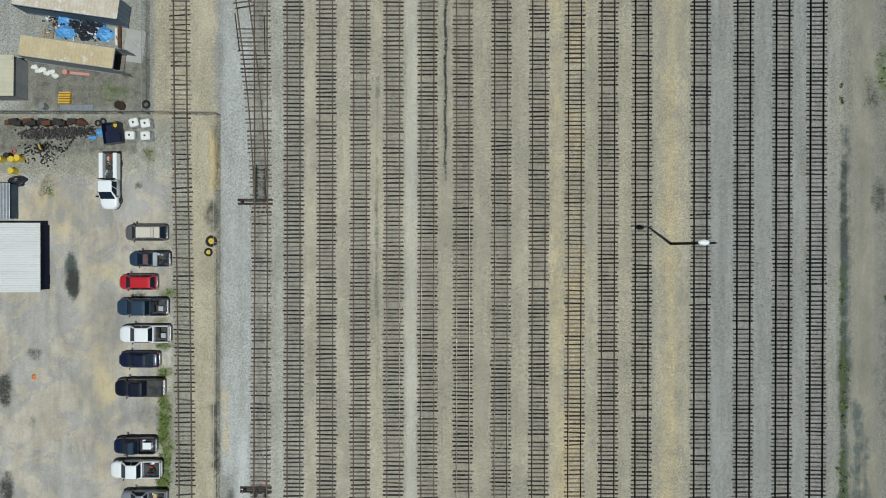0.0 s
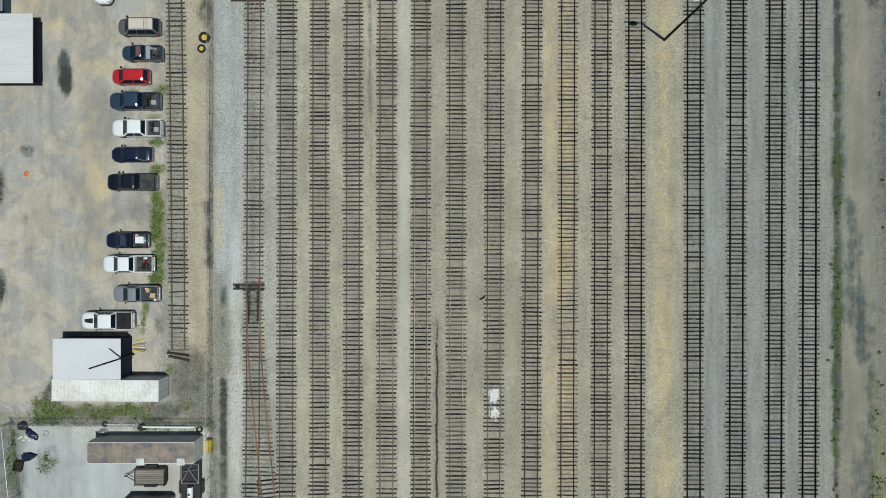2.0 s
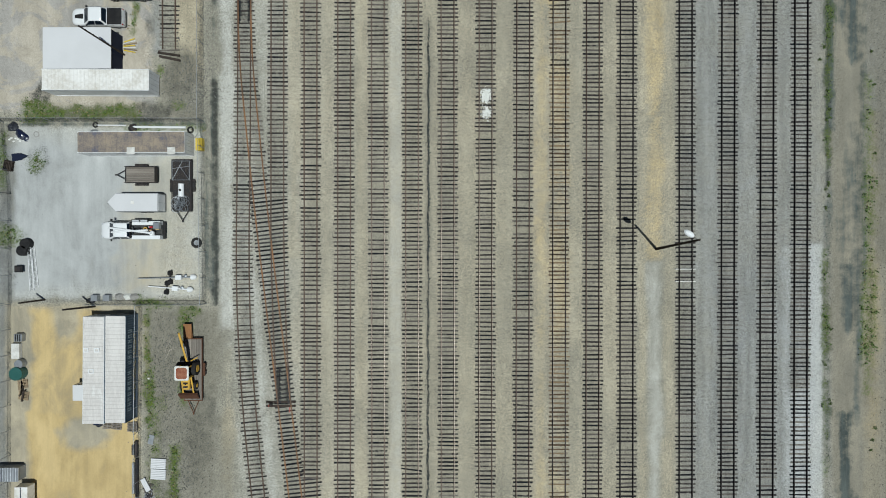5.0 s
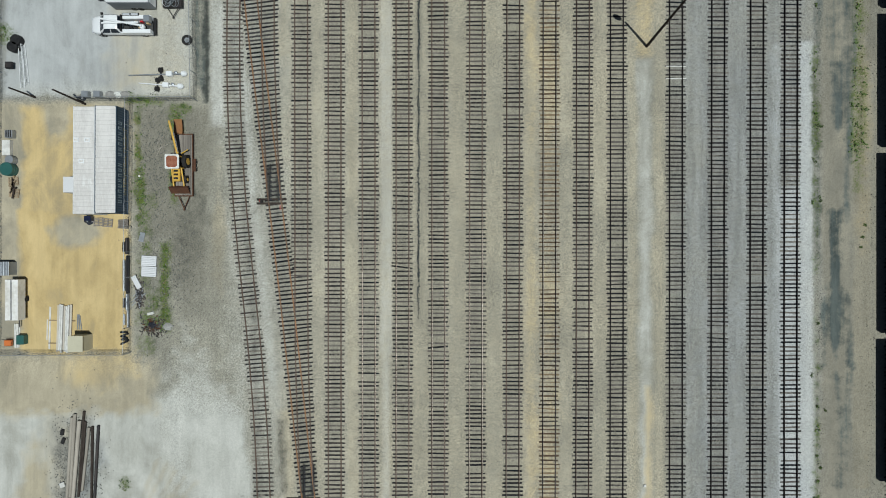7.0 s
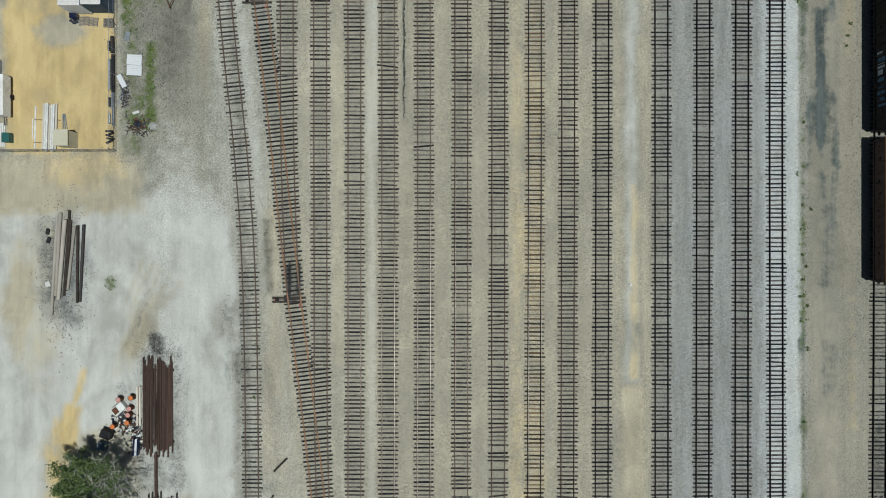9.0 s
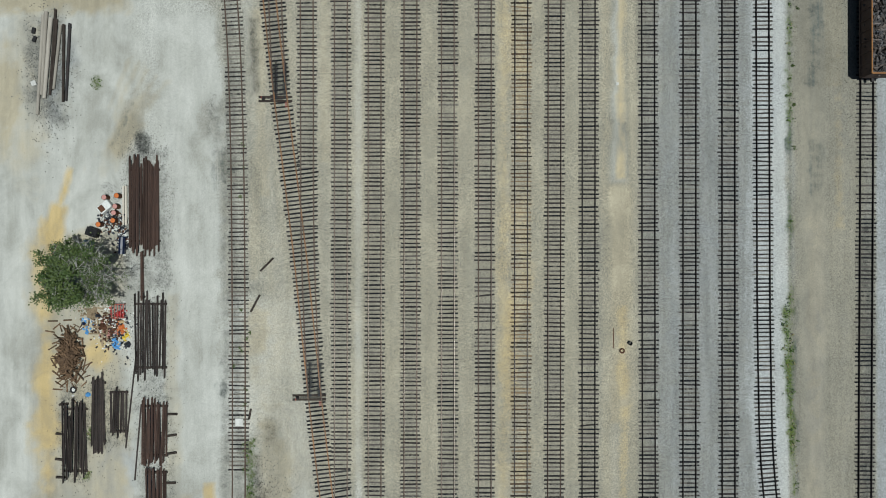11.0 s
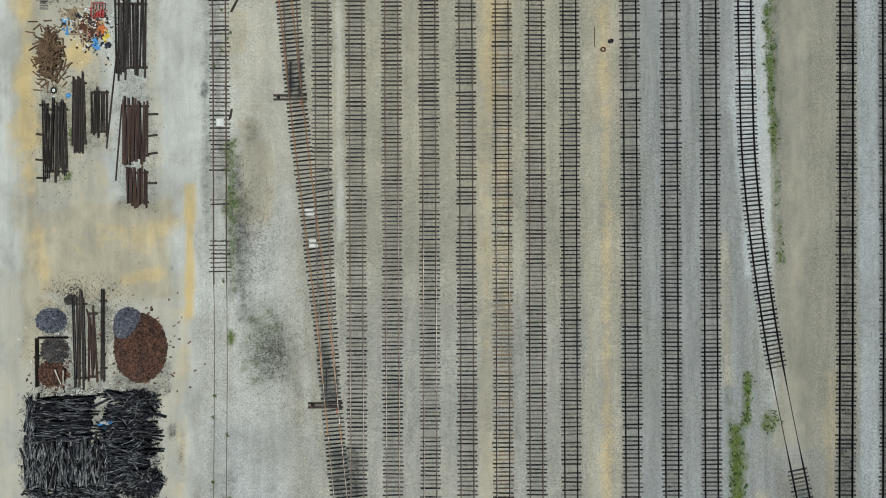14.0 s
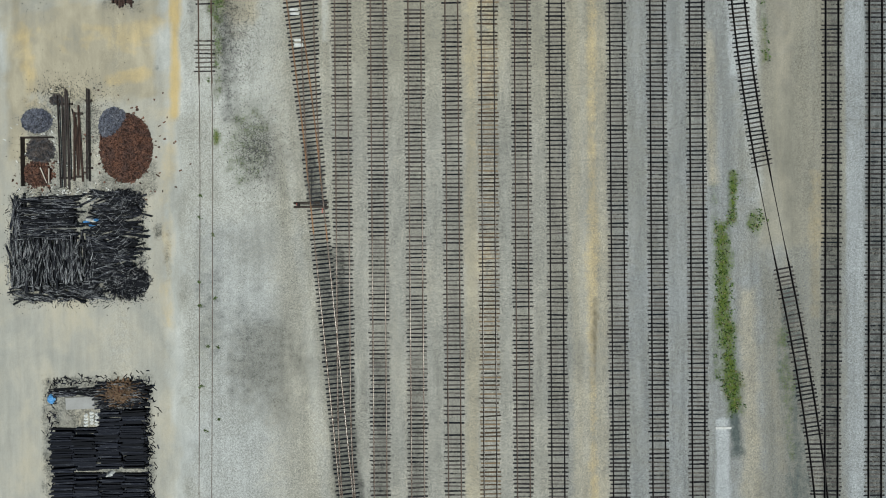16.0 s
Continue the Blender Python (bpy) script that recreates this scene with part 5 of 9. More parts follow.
def work_truck(label, name, x, y, rz, L, boom=False):
    """A white truck with an open service body of side lockers."""
    v = thing(name, label, "truck", pose(x, y, 0, 0, 0, rz))
    W, f, r = 2.1, L / 2, -L / 2
    hw, bed = W / 2, L * 0.47
    cr = r + bed + 0.08
    cf = f - 1.35
    part("body", rings([ring(f + 0.05, hw * 0.38, 0.58, 0.84, 0.1), ring(f + 0.0, hw * 0.56, 0.52, 0.92, 0.14), ring(f - 0.1, hw * 0.72, 0.44, 1.0, 0.18), ring(f - 0.26, hw * 0.84, 0.4, 1.07, 0.2), ring(f - 0.5, hw * 0.93, 0.38, 1.13, 0.2), ring(f - 0.8, hw * 0.97, 0.36, 1.18, 0.2), ring(cf + 0.2, hw * 0.97, 0.36, 1.22, 0.18), ring(cr, hw * 0.97, 0.38, 1.22, 0.08)]), WHITE_PAINT, v, smooth=True)
    cabin(v, cr + 0.03, cf + 0.18, cr + 0.15, cf - 0.6, 1.2, 1.98, hw - 0.07, hw - 0.24, WHITE_PAINT, None, True, 2)
    part("service_floor", block(r, -hw + 0.45, 0.62, cr - 0.05, hw - 0.45, 0.72, 0.01), BED_LINER, v, "dark service bed")
    for s in (-1, 1):
        part("side_locker", block(r, s * hw - (0.46 if s > 0 else 0.0), 0.5, cr - 0.06, s * hw + (0.46 if s < 0 else 0.0), 1.32, 0.04), WHITE_PAINT, v, "white tool locker")
        part("locker_lid", block(r + 0.1, s * (hw - 0.23) - 0.2, 1.322, cr - 0.9, s * (hw - 0.23) + 0.2, 1.35, 0.01), WHITE_PAINT, v)
    part("rear_step", block(r - 0.3, -hw + 0.06, 0.45, r, hw - 0.06, 0.6, 0.02), BLACK_PLASTIC, v, "black rear step")
    part("headboard", block(cr - 0.14, -hw + 0.1, 1.3, cr - 0.06, hw - 0.1, 1.75, 0.02), BLACK_PLASTIC, v, "black headboard")
    rng = random.Random(int(L * 10))
    for k in range(10):
        a, c = rng.uniform(r + 0.3, cr - 0.5), rng.uniform(-0.45, 0.45)
        part("tool", block(a - 0.18, c - 0.1, 0.72, a + 0.18, c + 0.1, rng.uniform(0.9, 1.25), 0.03), rng.choice((CARGO_TAN, BLACK_PLASTIC, ALLOY, YELLOW_PAINT if boom else BED_LINER, RED_PAINT)), v)
    for s in (-1, 1):
        wheel(v, f - 1.05, s * (hw - 0.13), 0.41)
        wheel(v, r + 1.1, s * (hw - 0.13), 0.41)
        part("mirror", block(cf - 0.15, s * (hw - 0.02), 1.3, cf + 0.0, s * (hw + 0.22), 1.46, 0.03), BLACK_PLASTIC, v, "black tow mirror")
        part("headlight", block(f - 0.22, s * 0.7 - 0.16, 0.82, f - 0.04, s * 0.7 + 0.16, 1.0, 0.03), LAMP_CLEAR, v)
    part("front_bumper", block(f - 0.2, -0.7, 0.42, f + 0.06, 0.7, 0.64, 0.08), CHROME, v)
    if boom:
        part("turntable", lathe(((0.3, 1.2), (0.3, 1.45), (0.22, 1.6)), 14), WHITE_PAINT, v, at=pose(r + 0.9, 0.35, 0))
        part("lower_boom", bar((r + 0.8, 0.35, 1.75), (cf - 0.3, -0.25, 2.35), 0.13, 0.11, 8), WHITE_PAINT, v, "white lower boom")
        part("upper_boom", bar((r + 1.1, 0.0, 1.85), (cf - 0.5, 0.25, 2.2), 0.1, 0.09, 8), WHITE_PAINT, v, "white upper boom")
        part("bucket", block(r - 0.05, -0.9, 1.0, r + 0.65, -0.15, 1.7, 0.06), GREY_PAINT, v, "grey work bucket")
        part("pipe_rack", block(cr - 2.1, -hw - 0.2, 1.33, cr - 0.1, -hw + 0.12, 1.4, 0.01), BLACK_PLASTIC, v, "black side rack")
        for k in range(2):
            part("solar_panel", block(cr - 1.95 + k * 0.95, -hw - 0.14, 1.402, cr - 1.15 + k * 0.95, -hw + 0.08, 1.42, 0.005), LAMP_CLEAR, v)
        part("hose_reel", torus(0.2, 0.07), YELLOW_PAINT, v, "yellow hose reel", pose(r + 1.7, -0.1, 1.3))
    return v


work_truck("white service truck with open tool body, parked alone", "service_truck", -39.15, 7.75, -90, 6.5)
work_truck("white bucket truck with folded boom and tool lockers", "bucket_truck", -34.7, -57.35, 180, 7.0, True)


# ---- buildings, containers and trailers ----
ROOF_WHITE = surface("white_metal_roof", (0.6, 0.6, 0.585), (0.49, 0.485, 0.46), 0.5, 0.0, 10, 0.5, 0.6, 0.04, stretch=(0.3, 2.0, 1.0))
ROOF_CLEAN = surface("white_roof_membrane", (0.6, 0.6, 0.605), (0.52, 0.52, 0.52), 0.6, 0.0, 10, 0.4, 0.5, 0.02)
ROOF_CHALK = surface("chalky_white_roof", (0.74, 0.73, 0.7), (0.5, 0.47, 0.41), 0.7, 0.0, 3, 0.28, 0.95, 0.06)
ROOF_GREY = surface("weathered_grey_roof", (0.64, 0.615, 0.585), (0.48, 0.455, 0.43), 0.7, 0.0, 5, 0.35, 0.9, 0.06, worn=(0.66, 0.645, 0.62), worn_at=0.55, stretch=(0.5, 1.6, 1.0))
ROOF_TAN = surface("rusty_tan_roof", (0.52, 0.44, 0.28), (0.36, 0.28, 0.16), 0.7, 0.0, 6, 0.45, 0.8, 0.06, worn=(0.58, 0.53, 0.44), worn_at=0.56)
ROOF_CREAM = surface("cream_rust_streaked_roof", (0.58, 0.55, 0.48), (0.4, 0.3, 0.18), 0.7, 0.0, 6, 0.5, 0.9, 0.06, worn=(0.62, 0.61, 0.58), worn_at=0.55)
ROOF_RUST = surface("rust_stained_grey_roof", (0.3, 0.25, 0.19), (0.12, 0.11, 0.12), 0.75, 0.0, 7, 0.8, 0.95, 0.08, worn=(0.13, 0.125, 0.15), worn_at=0.55)
ROOF_BEIGE = surface("beige_sheet_roof", (0.5, 0.47, 0.35), (0.4, 0.37, 0.27), 0.6, 0.0, 8, 0.6, 0.6, 0.05)
WALL_NAVY = surface("navy_metal_wall", (0.01, 0.014, 0.034), (0.016, 0.02, 0.042), 0.7, 0.0, 12, 0.6, 0.6, 0.04)
WALL_BLUE = surface("dull_blue_container_wall", (0.1, 0.145, 0.19), (0.17, 0.2, 0.22), 0.6, 0.0, 12, 0.6, 0.7, 0.04, worn=(0.2, 0.13, 0.09), worn_at=0.68)
WALL_GREY = surface("grey_container_wall", (0.22, 0.235, 0.25), (0.32, 0.32, 0.31), 0.6, 0.0, 12, 0.6, 0.7, 0.04)
WALL_DARKBLUE = surface("dark_blue_container_wall", (0.045, 0.075, 0.115), (0.1, 0.12, 0.14), 0.6, 0.0, 12, 0.6, 0.7, 0.04)
INSIDE_SHADE = surface("painted_inside_shade", (0.02, 0.018, 0.016), (0.04, 0.035, 0.03), 0.9, 0.0, 12, 0.8, 0.5, 0.0)
GALV = surface("galvanised_steel", (0.36, 0.38, 0.4), (0.24, 0.25, 0.26), 0.45, 0.6, 18, 1.5, 0.6, 0.03)
WALL_PALE = surface("pale_grey_container_wall", (0.68, 0.69, 0.69), (0.5, 0.49, 0.47), 0.6, 0.0, 12, 0.8, 0.6, 0.04)
FENCE_WIRE = surface("weathered_fence_wire", (0.08, 0.095, 0.11), (0.05, 0.055, 0.06), 0.6, 0.3, 18, 1.5, 0.6, 0.0)
DARK_STEEL = surface("dark_steel", (0.035, 0.035, 0.038), (0.075, 0.06, 0.05), 0.6, 0.4, 16, 1.2, 0.7, 0.06)
RUST_STEEL = surface("rusted_steel", (0.13, 0.062, 0.035), (0.065, 0.036, 0.026), 0.8, 0.2, 14, 1.0, 0.8, 0.1)
DECK_WOOD = surface("grey_deck_planks", (0.24, 0.215, 0.185), (0.15, 0.13, 0.11), 0.85, 0.0, 10, 1.0, 0.8, 0.15, vary=0.25, stretch=(0.3, 3.0, 1.0))
POLE_WOOD = surface("creosoted_pole", (0.03, 0.024, 0.02), (0.07, 0.055, 0.045), 0.85, 0.0, 8, 1.0, 0.7, 0.2)


def ribbed(x0, y0, x1, y1, z, pitch, depth, along="x", slope=0.0):
    """A ribbed sheet, its ribs running along x or y, with a skirt so that it has thickness."""
    bm = bmesh.new()
    a0, a1, b0, b1 = (y0, y1, x0, x1) if along == "x" else (x0, x1, y0, y1)
    n = max(2, int(round((a1 - a0) / pitch)))
    prof = []
    for i in range(n):
        s = a0 + (a1 - a0) * i / n
        w = (a1 - a0) / n
        prof += [(s, 0), (s + w * 0.55, 0), (s + w * 0.65, depth), (s + w * 0.9, depth)]
    prof.append((a1, 0))
    top = [[(s, b, z + h + slope * (s - a0)) for s, h in prof] for b in (b0, b1)]
    low = [[(s, b, z - 0.06 + slope * (s - a0)) for s, h in prof] for b in (b0, b1)]
    vs = top[0] + top[1] + low[0] + low[1]
    k = len(prof)
    fs = [(i, i + 1, k + i + 1, k + i) for i in range(k - 1)] + [(2 * k + i + 1, 2 * k + i, 3 * k + i, 3 * k + i + 1) for i in range(k - 1)]
    fs += [(i + 1, i, 2 * k + i, 2 * k + i + 1) for i in range(k - 1)] + [(k + i, k + i + 1, 3 * k + i + 1, 3 * k + i) for i in range(k - 1)]
    fs += [(0, k, 3 * k, 2 * k), (k - 1, 3 * k - 1, 4 * k - 1, 2 * k - 1)]
    if along == "x":
        vs = [(b, a, c) for a, b, c in vs]
    return vs, fs


def container(label, x, y, rz, roof, wall, L=12.19, H=2.59, doors="closed", W=2.44):
    """A shipping container on the ground; its doors are at the +x end."""
    v = thing("shipping_container", label, "container", pose(x, y, 0, 0, 0, rz))
    hl, hw = L / 2, W / 2
    for s in (-1, 1):
        vs, fs = [], []
        n = int(L / 0.28)
        prof = []
        for i in range(n):
            a = -hl + 0.12 + (L - 0.24) * i / n
            w = (L - 0.24) / n
            prof += [(a, 0), (a + w * 0.4, 0), (a + w * 0.55, 0.036), (a + w * 0.9, 0.036)]
        prof.append((hl - 0.12, 0))
        k = len(prof)
        for z in (0.16, H - 0.1):
            vs += [(a, s * (hw - 0.05 - d), z) for a, d in prof]
        fs = [(i, i + 1, k + i + 1, k + i) for i in range(k - 1)]
        for z in (0.16, H - 0.1):
            vs += [(a, s * (hw - 0.12), z) for a, d in prof]
        fs += [(2 * k + i + 1, 2 * k + i, 3 * k + i, 3 * k + i + 1) for i in range(k - 1)]
        fs += [(k + i, k + i + 1, 3 * k + i + 1, 3 * k + i) for i in range(k - 1)]
        part("side_wall", (vs, fs), wall, v)
        part("top_rail", block(-hl, s * hw - (0.07 if s > 0 else 0), H - 0.11, hl, s * hw + (0.07 if s < 0 else 0), H, 0.01), wall, v)
        part("bottom_rail", block(-hl, s * hw - (0.07 if s > 0 else 0), 0.0, hl, s * hw + (0.07 if s < 0 else 0), 0.17, 0.01), wall, v)
        for e in (-1, 1):
            part("corner_post", block(e * hl - (0.12 if e > 0 else 0), s * hw - (0.12 if s > 0 else 0), 0, e * hl + (0.12 if e < 0 else 0), s * hw + (0.12 if s < 0 else 0), H + 0.004, 0.01), wall, v)
    part("floor", block(-hl + 0.1, -hw + 0.06, 0.1, hl - 0.1, hw - 0.06, 0.16, 0.0), DECK_WOOD, v)
    part("roof", ribbed(-hl + 0.02, -hw + 0.05, hl - 0.02, hw - 0.05, H - 0.05, 0.42, 0.03, "y"), roof, v)
    part("end_wall", block(-hl + 0.02, -hw + 0.1, 0.16, -hl + 0.07, hw - 0.1, H - 0.06, 0.005), wall, v)
    part("door_header", block(hl - 0.1, -hw + 0.1, H - 0.22, hl, hw - 0.1, H - 0.05, 0.01), wall, v)
    for s in (-1, 1):
        if doors == "closed":
            d = part("door", block(hl - 0.06, min(0, s * (hw - 0.13)) + 0.012, 0.17, hl - 0.015, max(0, s * (hw - 0.13)) - 0.012, H - 0.23, 0.01), wall, v)
            for q in (0.3, 0.75):
                part("lock_rod", bar((hl + 0.015, s * (hw - 0.1) * q, 0.15), (hl + 0.015, s * (hw - 0.1) * q, H - 0.15), 0.02, None, 6), GALV, d)
        else:
            d = part("door", block(hl, s * (hw + 0.015) - 0.025, 0.17, hl + 1.1, s * (hw + 0.015) + 0.025, H - 0.23, 0.01), wall, v, "open container door")
            for q in (0.3, 0.75):
                part("lock_rod", bar((hl + 1.1 * q, s * (hw + 0.06), 0.15), (hl + 1.1 * q, s * (hw + 0.06), H - 0.15), 0.02, None, 6), GALV, d)
    return v


container("tan-roofed grey shipping container behind blue tarps", -43.2, 28.0, -8.2, ROOF_CREAM, WALL_BLUE)
container("rusty tan shipping container standing with open doors", -43.1, 22.3, -8.2, ROOF_TAN, WALL_GREY, doors="open", L=10.9)
container("white shipping container with chalky, stained roof", -37.9, -40.32, -0.3, ROOF_CHALK, WALL_PALE)
container("shipping container with rust-stained roof beside the fence", -33.85, -47.4, 0.2, ROOF_RUST, WALL_PALE)
container("weathered grey-roofed container of a joined pair", -38.15, -73.3, 89.6, ROOF_GREY, WALL_PALE)
pair = container("dark blue container with faded lettering on its side", -35.68, -73.2, 89.6, ROOF_GREY, WALL_DARKBLUE)


def lettering(text, size, m, material, parent, name="lettering"):
    cu = bpy.data.curves.new(name, "FONT")
    cu.body, cu.size, cu.extrude, cu.align_x, cu.align_y = text, size, 0.004, "CENTER", "CENTER"
    ob = new(name, cu)
    bpy.context.view_layer.update()
    me = bpy.data.meshes.new_from_object(ob.evaluated_get(bpy.context.evaluated_depsgraph_get()))
    bpy.data.objects.remove(ob)
    return part(name, me, material, parent, "faded lettering", m)


GOLD = surface("faded_gold_letters", (0.4, 0.32, 0.13), (0.26, 0.22, 0.12), 0.6, 0.0, 14, 1.5, 0.6, 0.0)
PALE_BLUE = surface("faded_pale_letters", (0.26, 0.31, 0.33), (0.12, 0.16, 0.19), 0.6, 0.0, 14, 1.5, 0.6, 0.0)
lettering("INTERMODAL FREIGHT", 0.75, Matrix.Translation((0, -1.2, 0.75)) @ pose(0, 0, 0, 90, 0, 0), GOLD, pair)
for k in range(16):
    if k != 8:
        x = -4.9 + 0.6 * k
        letter = part("lettering", block(x, -1.215, 1.35, x + 0.1, -1.19, 2.1, 0.0), PALE_BLUE, pair, "faded pale letter shape")
        part("stroke", block(x + 0.24, -1.215, 1.35, x + 0.34, -1.19, 2.1, 0.0), PALE_BLUE, letter)
        part("stroke", block(x + 0.104, -1.212, 1.4 + 0.3 * (k % 3), x + 0.236, -1.19, 1.52 + 0.3 * (k % 3), 0.0), PALE_BLUE, letter)


def building(label, x0, y0, x1, y1, h, roof, wall, along="x", pitch=0.3, over=0.15, name="shed_building", depth=0.03, rise=0.0):
    v = thing(name, label, "building", pose((x0 + x1) / 2, (y0 + y1) / 2, 0))
    a, b = (x1 - x0) / 2, (y1 - y0) / 2
    for nm, c in (("wall", (-a, -b, -a + 0.12, b)), ("wall", (a - 0.12, -b, a, b)), ("wall", (-a + 0.12, -b, a - 0.12, -b + 0.12)), ("wall", (-a + 0.12, b - 0.12, a - 0.12, b))):
        part(nm, block(c[0], c[1], 0, c[2], c[3], h - 0.08, 0.0), wall, v)
    if depth > 0:
        part("roof", ribbed(-a - over, -b - over, a + over, b + over, h, pitch, depth, along, rise), roof, v)
    else:
        part("roof", block(-a - over, -b - over, h - 0.08, a + over, b + over, h + 0.02, 0.02), roof, v)
    return v


hall = building("white ribbed metal workshop with navy walls", -60.0, -4.9, -46.8, 2.6, 1.95, ROOF_WHITE, WALL_NAVY, "x", 0.27, 0.25)
part("door", block(6.605, -3.2, 0, 6.65, -2.1, 1.8, 0.01), WALL_NAVY, hall, "dark side door")
annexe = building("flat white-roofed lean-to office against the container", -43.7, -38.95, -36.2, -34.5, 2.6, ROOF_CLEAN, WALL_NAVY, "x", 0.3, 0.12, "office_building", 0.0)
part("door", block(3.755, -0.4, 0, 3.8, 0.6, 2.05, 0.01), WALL_NAVY, annexe, "dark blue door")
part("roof_edge", block(-3.85, -2.33, 2.622, 3.85, -2.26, 2.66, 0.005), ROOF_CLEAN, annexe)
building("beige sheet-roofed shed at the lot's edge", -54.0, 17.4, -49.3, 21.9, 2.5, ROOF_BEIGE, WALL_GREY, "x", 0.5, 0.1, "storage_shed", 0.02, -0.02)
building("blue-grey metal shed beside yellow drums", -55.0, 3.4, -50.5, 7.4, 1.5, GALV, WALL_DARKBLUE, "y", 0.35, 0.08, "storage_shed", 0.02)
building("small grey metal shed at the fence", -50.6, -86.4, -47.7, -84.9, 1.3, GALV, WALL_GREY, "y", 0.3, 0.05, "storage_shed", 0.02)
hut = building("cream prefabricated hut with a sloped roof", -40.35, -95.15, -38.75, -93.4, 2.0, ROOF_BEIGE, ROOF_BEIGE, "y", 0.4, 0.06, "site_hut", 0.0)
part("porch", block(-1.2, -0.9, 0, -0.05, 0.9, 2.0, 0.02), ROOF_CLEAN, thing("porch_canopy", "white box porch at the container's side", "porch", pose(-39.7, -76.0, 0)))


def trailer(label, name, x, y, rz, L, W, deck_z, planks, chassis=DARK_STEEL, rails=0.0, tongue=1.1, deck=DECK_WOOD):
    """A flat trailer with a plank deck; the drawbar points to -x."""
    v = thing(name, label, "trailer", pose(x, y, 0, 0, 0, rz))
    hl, hw = L / 2, W / 2
    for s in (-1, 1):
        part("side_beam", block(-hl, s * hw - (0.08 if s > 0 else 0), deck_z - 0.16, hl, s * hw + (0.08 if s < 0 else 0), deck_z + 0.04, 0.01), chassis, v)
        part("fender", block(-0.75, s * (hw + 0.03) - (0.28 if s < 0 else 0), deck_z - 0.1, 0.75, s * (hw + 0.03) + (0.28 if s > 0 else 0), deck_z - 0.03, 0.02), chassis, v)
        for k in (-0.4, 0.4):
            wheel(v, k, s * (hw + 0.16), 0.3, 0.2)
        part("drawbar", bar((-hl, s * hw * 0.6, deck_z - 0.1), (-hl - tongue, 0, deck_z - 0.12), 0.05, None, 6), chassis, v)
        if rails:
            part("rail", bar((-hl, s * (hw - 0.03), deck_z + rails), (hl, s * (hw - 0.03), deck_z + rails), 0.03, None, 6), chassis, v)
            for q in np.linspace(-hl + 0.03, hl - 0.03, 5):
                part("stanchion", bar((q, s * (hw - 0.03), deck_z), (q, s * (hw - 0.03), deck_z + rails), 0.025, None, 6), chassis, v)
    for e in (-1, 1):
        part("end_beam", block(e * hl - 0.06, -hw, deck_z - 0.14, e * hl + 0.06, hw, deck_z + 0.045, 0.01), chassis, v)
    part("coupler", block(-hl - tongue - 0.2, -0.07, deck_z - 0.2, -hl - tongue + 0.05, 0.07, deck_z - 0.05, 0.02), chassis, v)
    w = (W - 0.16) / planks
    for k in range(planks):
        part("plank", block(-hl + 0.07, -hw + 0.09 + w * k, deck_z - 0.03, hl - 0.07, -hw + 0.08 + w * (k + 1) - 0.012, deck_z + 0.012, 0.004), deck, v)
    return v


tr = trailer("small utility trailer with weathered plank deck and rails", "utility_trailer", -33.75, -50.85, 0, 3.6, 1.95, 0.6, 8, rails=0.3)
part("ramp_gate", block(1.9, -0.9, 0.55, 1.96, 0.9, 1.3, 0.01), DARK_STEEL, tr, "raised mesh ramp")
rack = trailer("dark flat trailer carrying steel frames and scrap", "equipment_trailer", -28.95, -52.1, 90, 6.0, 2.3, 0.6, 9, rails=0.25, deck=DARK_STEEL)

# steel frames and a white tank on that trailer
fr = thing("welded_rack", "light grey welded steel rack on the trailer", "rack", pose(-28.95, -50.4, 0.66))
for a, b in (((-1, -1.1), (1, -1.1)), ((1, -1.1), (1, 1.1)), ((1, 1.1), (-1, 1.1)), ((-1, 1.1), (-1, -1.1)), ((-1, -1.1), (0.2, 1.1)), ((1, -1.1), (-0.2, 0.6)), ((-1, 0.2), (1, 0.5))):
    part("strut", bar((*a, 0.3), (*b, 0.3), 0.035, None, 6), GALV, fr)
for a in ((-1, -1.1), (1, -1.1), (1, 1.1), (-1, 1.1)):
    part("leg", bar((*a, 0.0), (*a, 0.33), 0.035, None, 6), GALV, fr)
tank = thing("white_tank", "white plastic tank strapped to the trailer", "tank", pose(-28.9, -52.7, 0.62))
part("shell", bar((0, -0.75, 0.33), (0, 0.75, 0.33), 0.33, None, 14), WHITE_PAINT, tank)
part("lid", lathe(((0.14, 0.6), (0.14, 0.7), (0.1, 0.72)), 12), BLACK_PLASTIC, tank)
pipes = thing("bent_pipe_heap", "heap of bent grey pipes on the trailer", "scrap heap", pose(-28.9, -54.3, 0.62))
rng = random.Random(5)
for k in range(20):
    a, r = rng.uniform(0, 6.28), rng.uniform(0.25, 0.5)
    part("pipe", torus(r, 0.03, 14, 5), GALV, pipes, at=pose(rng.uniform(-0.6, 0.6), rng.uniform(-0.6, 0.6), 0.08 + 0.04 * k, rng.uniform(-20, 20), rng.uniform(-20, 20), 0))

cg = thing("cargo_trailer", "white enclosed cargo trailer with a pointed nose", "trailer", pose(-33.85, -54.2, 0))
half = lambda z, g=0.0: [(-2.95 + g, 0, z), (-1.95, 1.05 - g, z), (2.85 - g, 1.05 - g, z), (2.85 - g, -1.05 + g, z), (-1.95, -1.05 + g, z)]
part("body", rings([half(0.42), half(2.12), half(2.2, 0.06)]), WALL_GREY, cg, "grey-white sheet body")
part("roof", rings([half(2.19, 0.03), half(2.235, 0.07)]), ROOF_CLEAN, cg, "white roof")
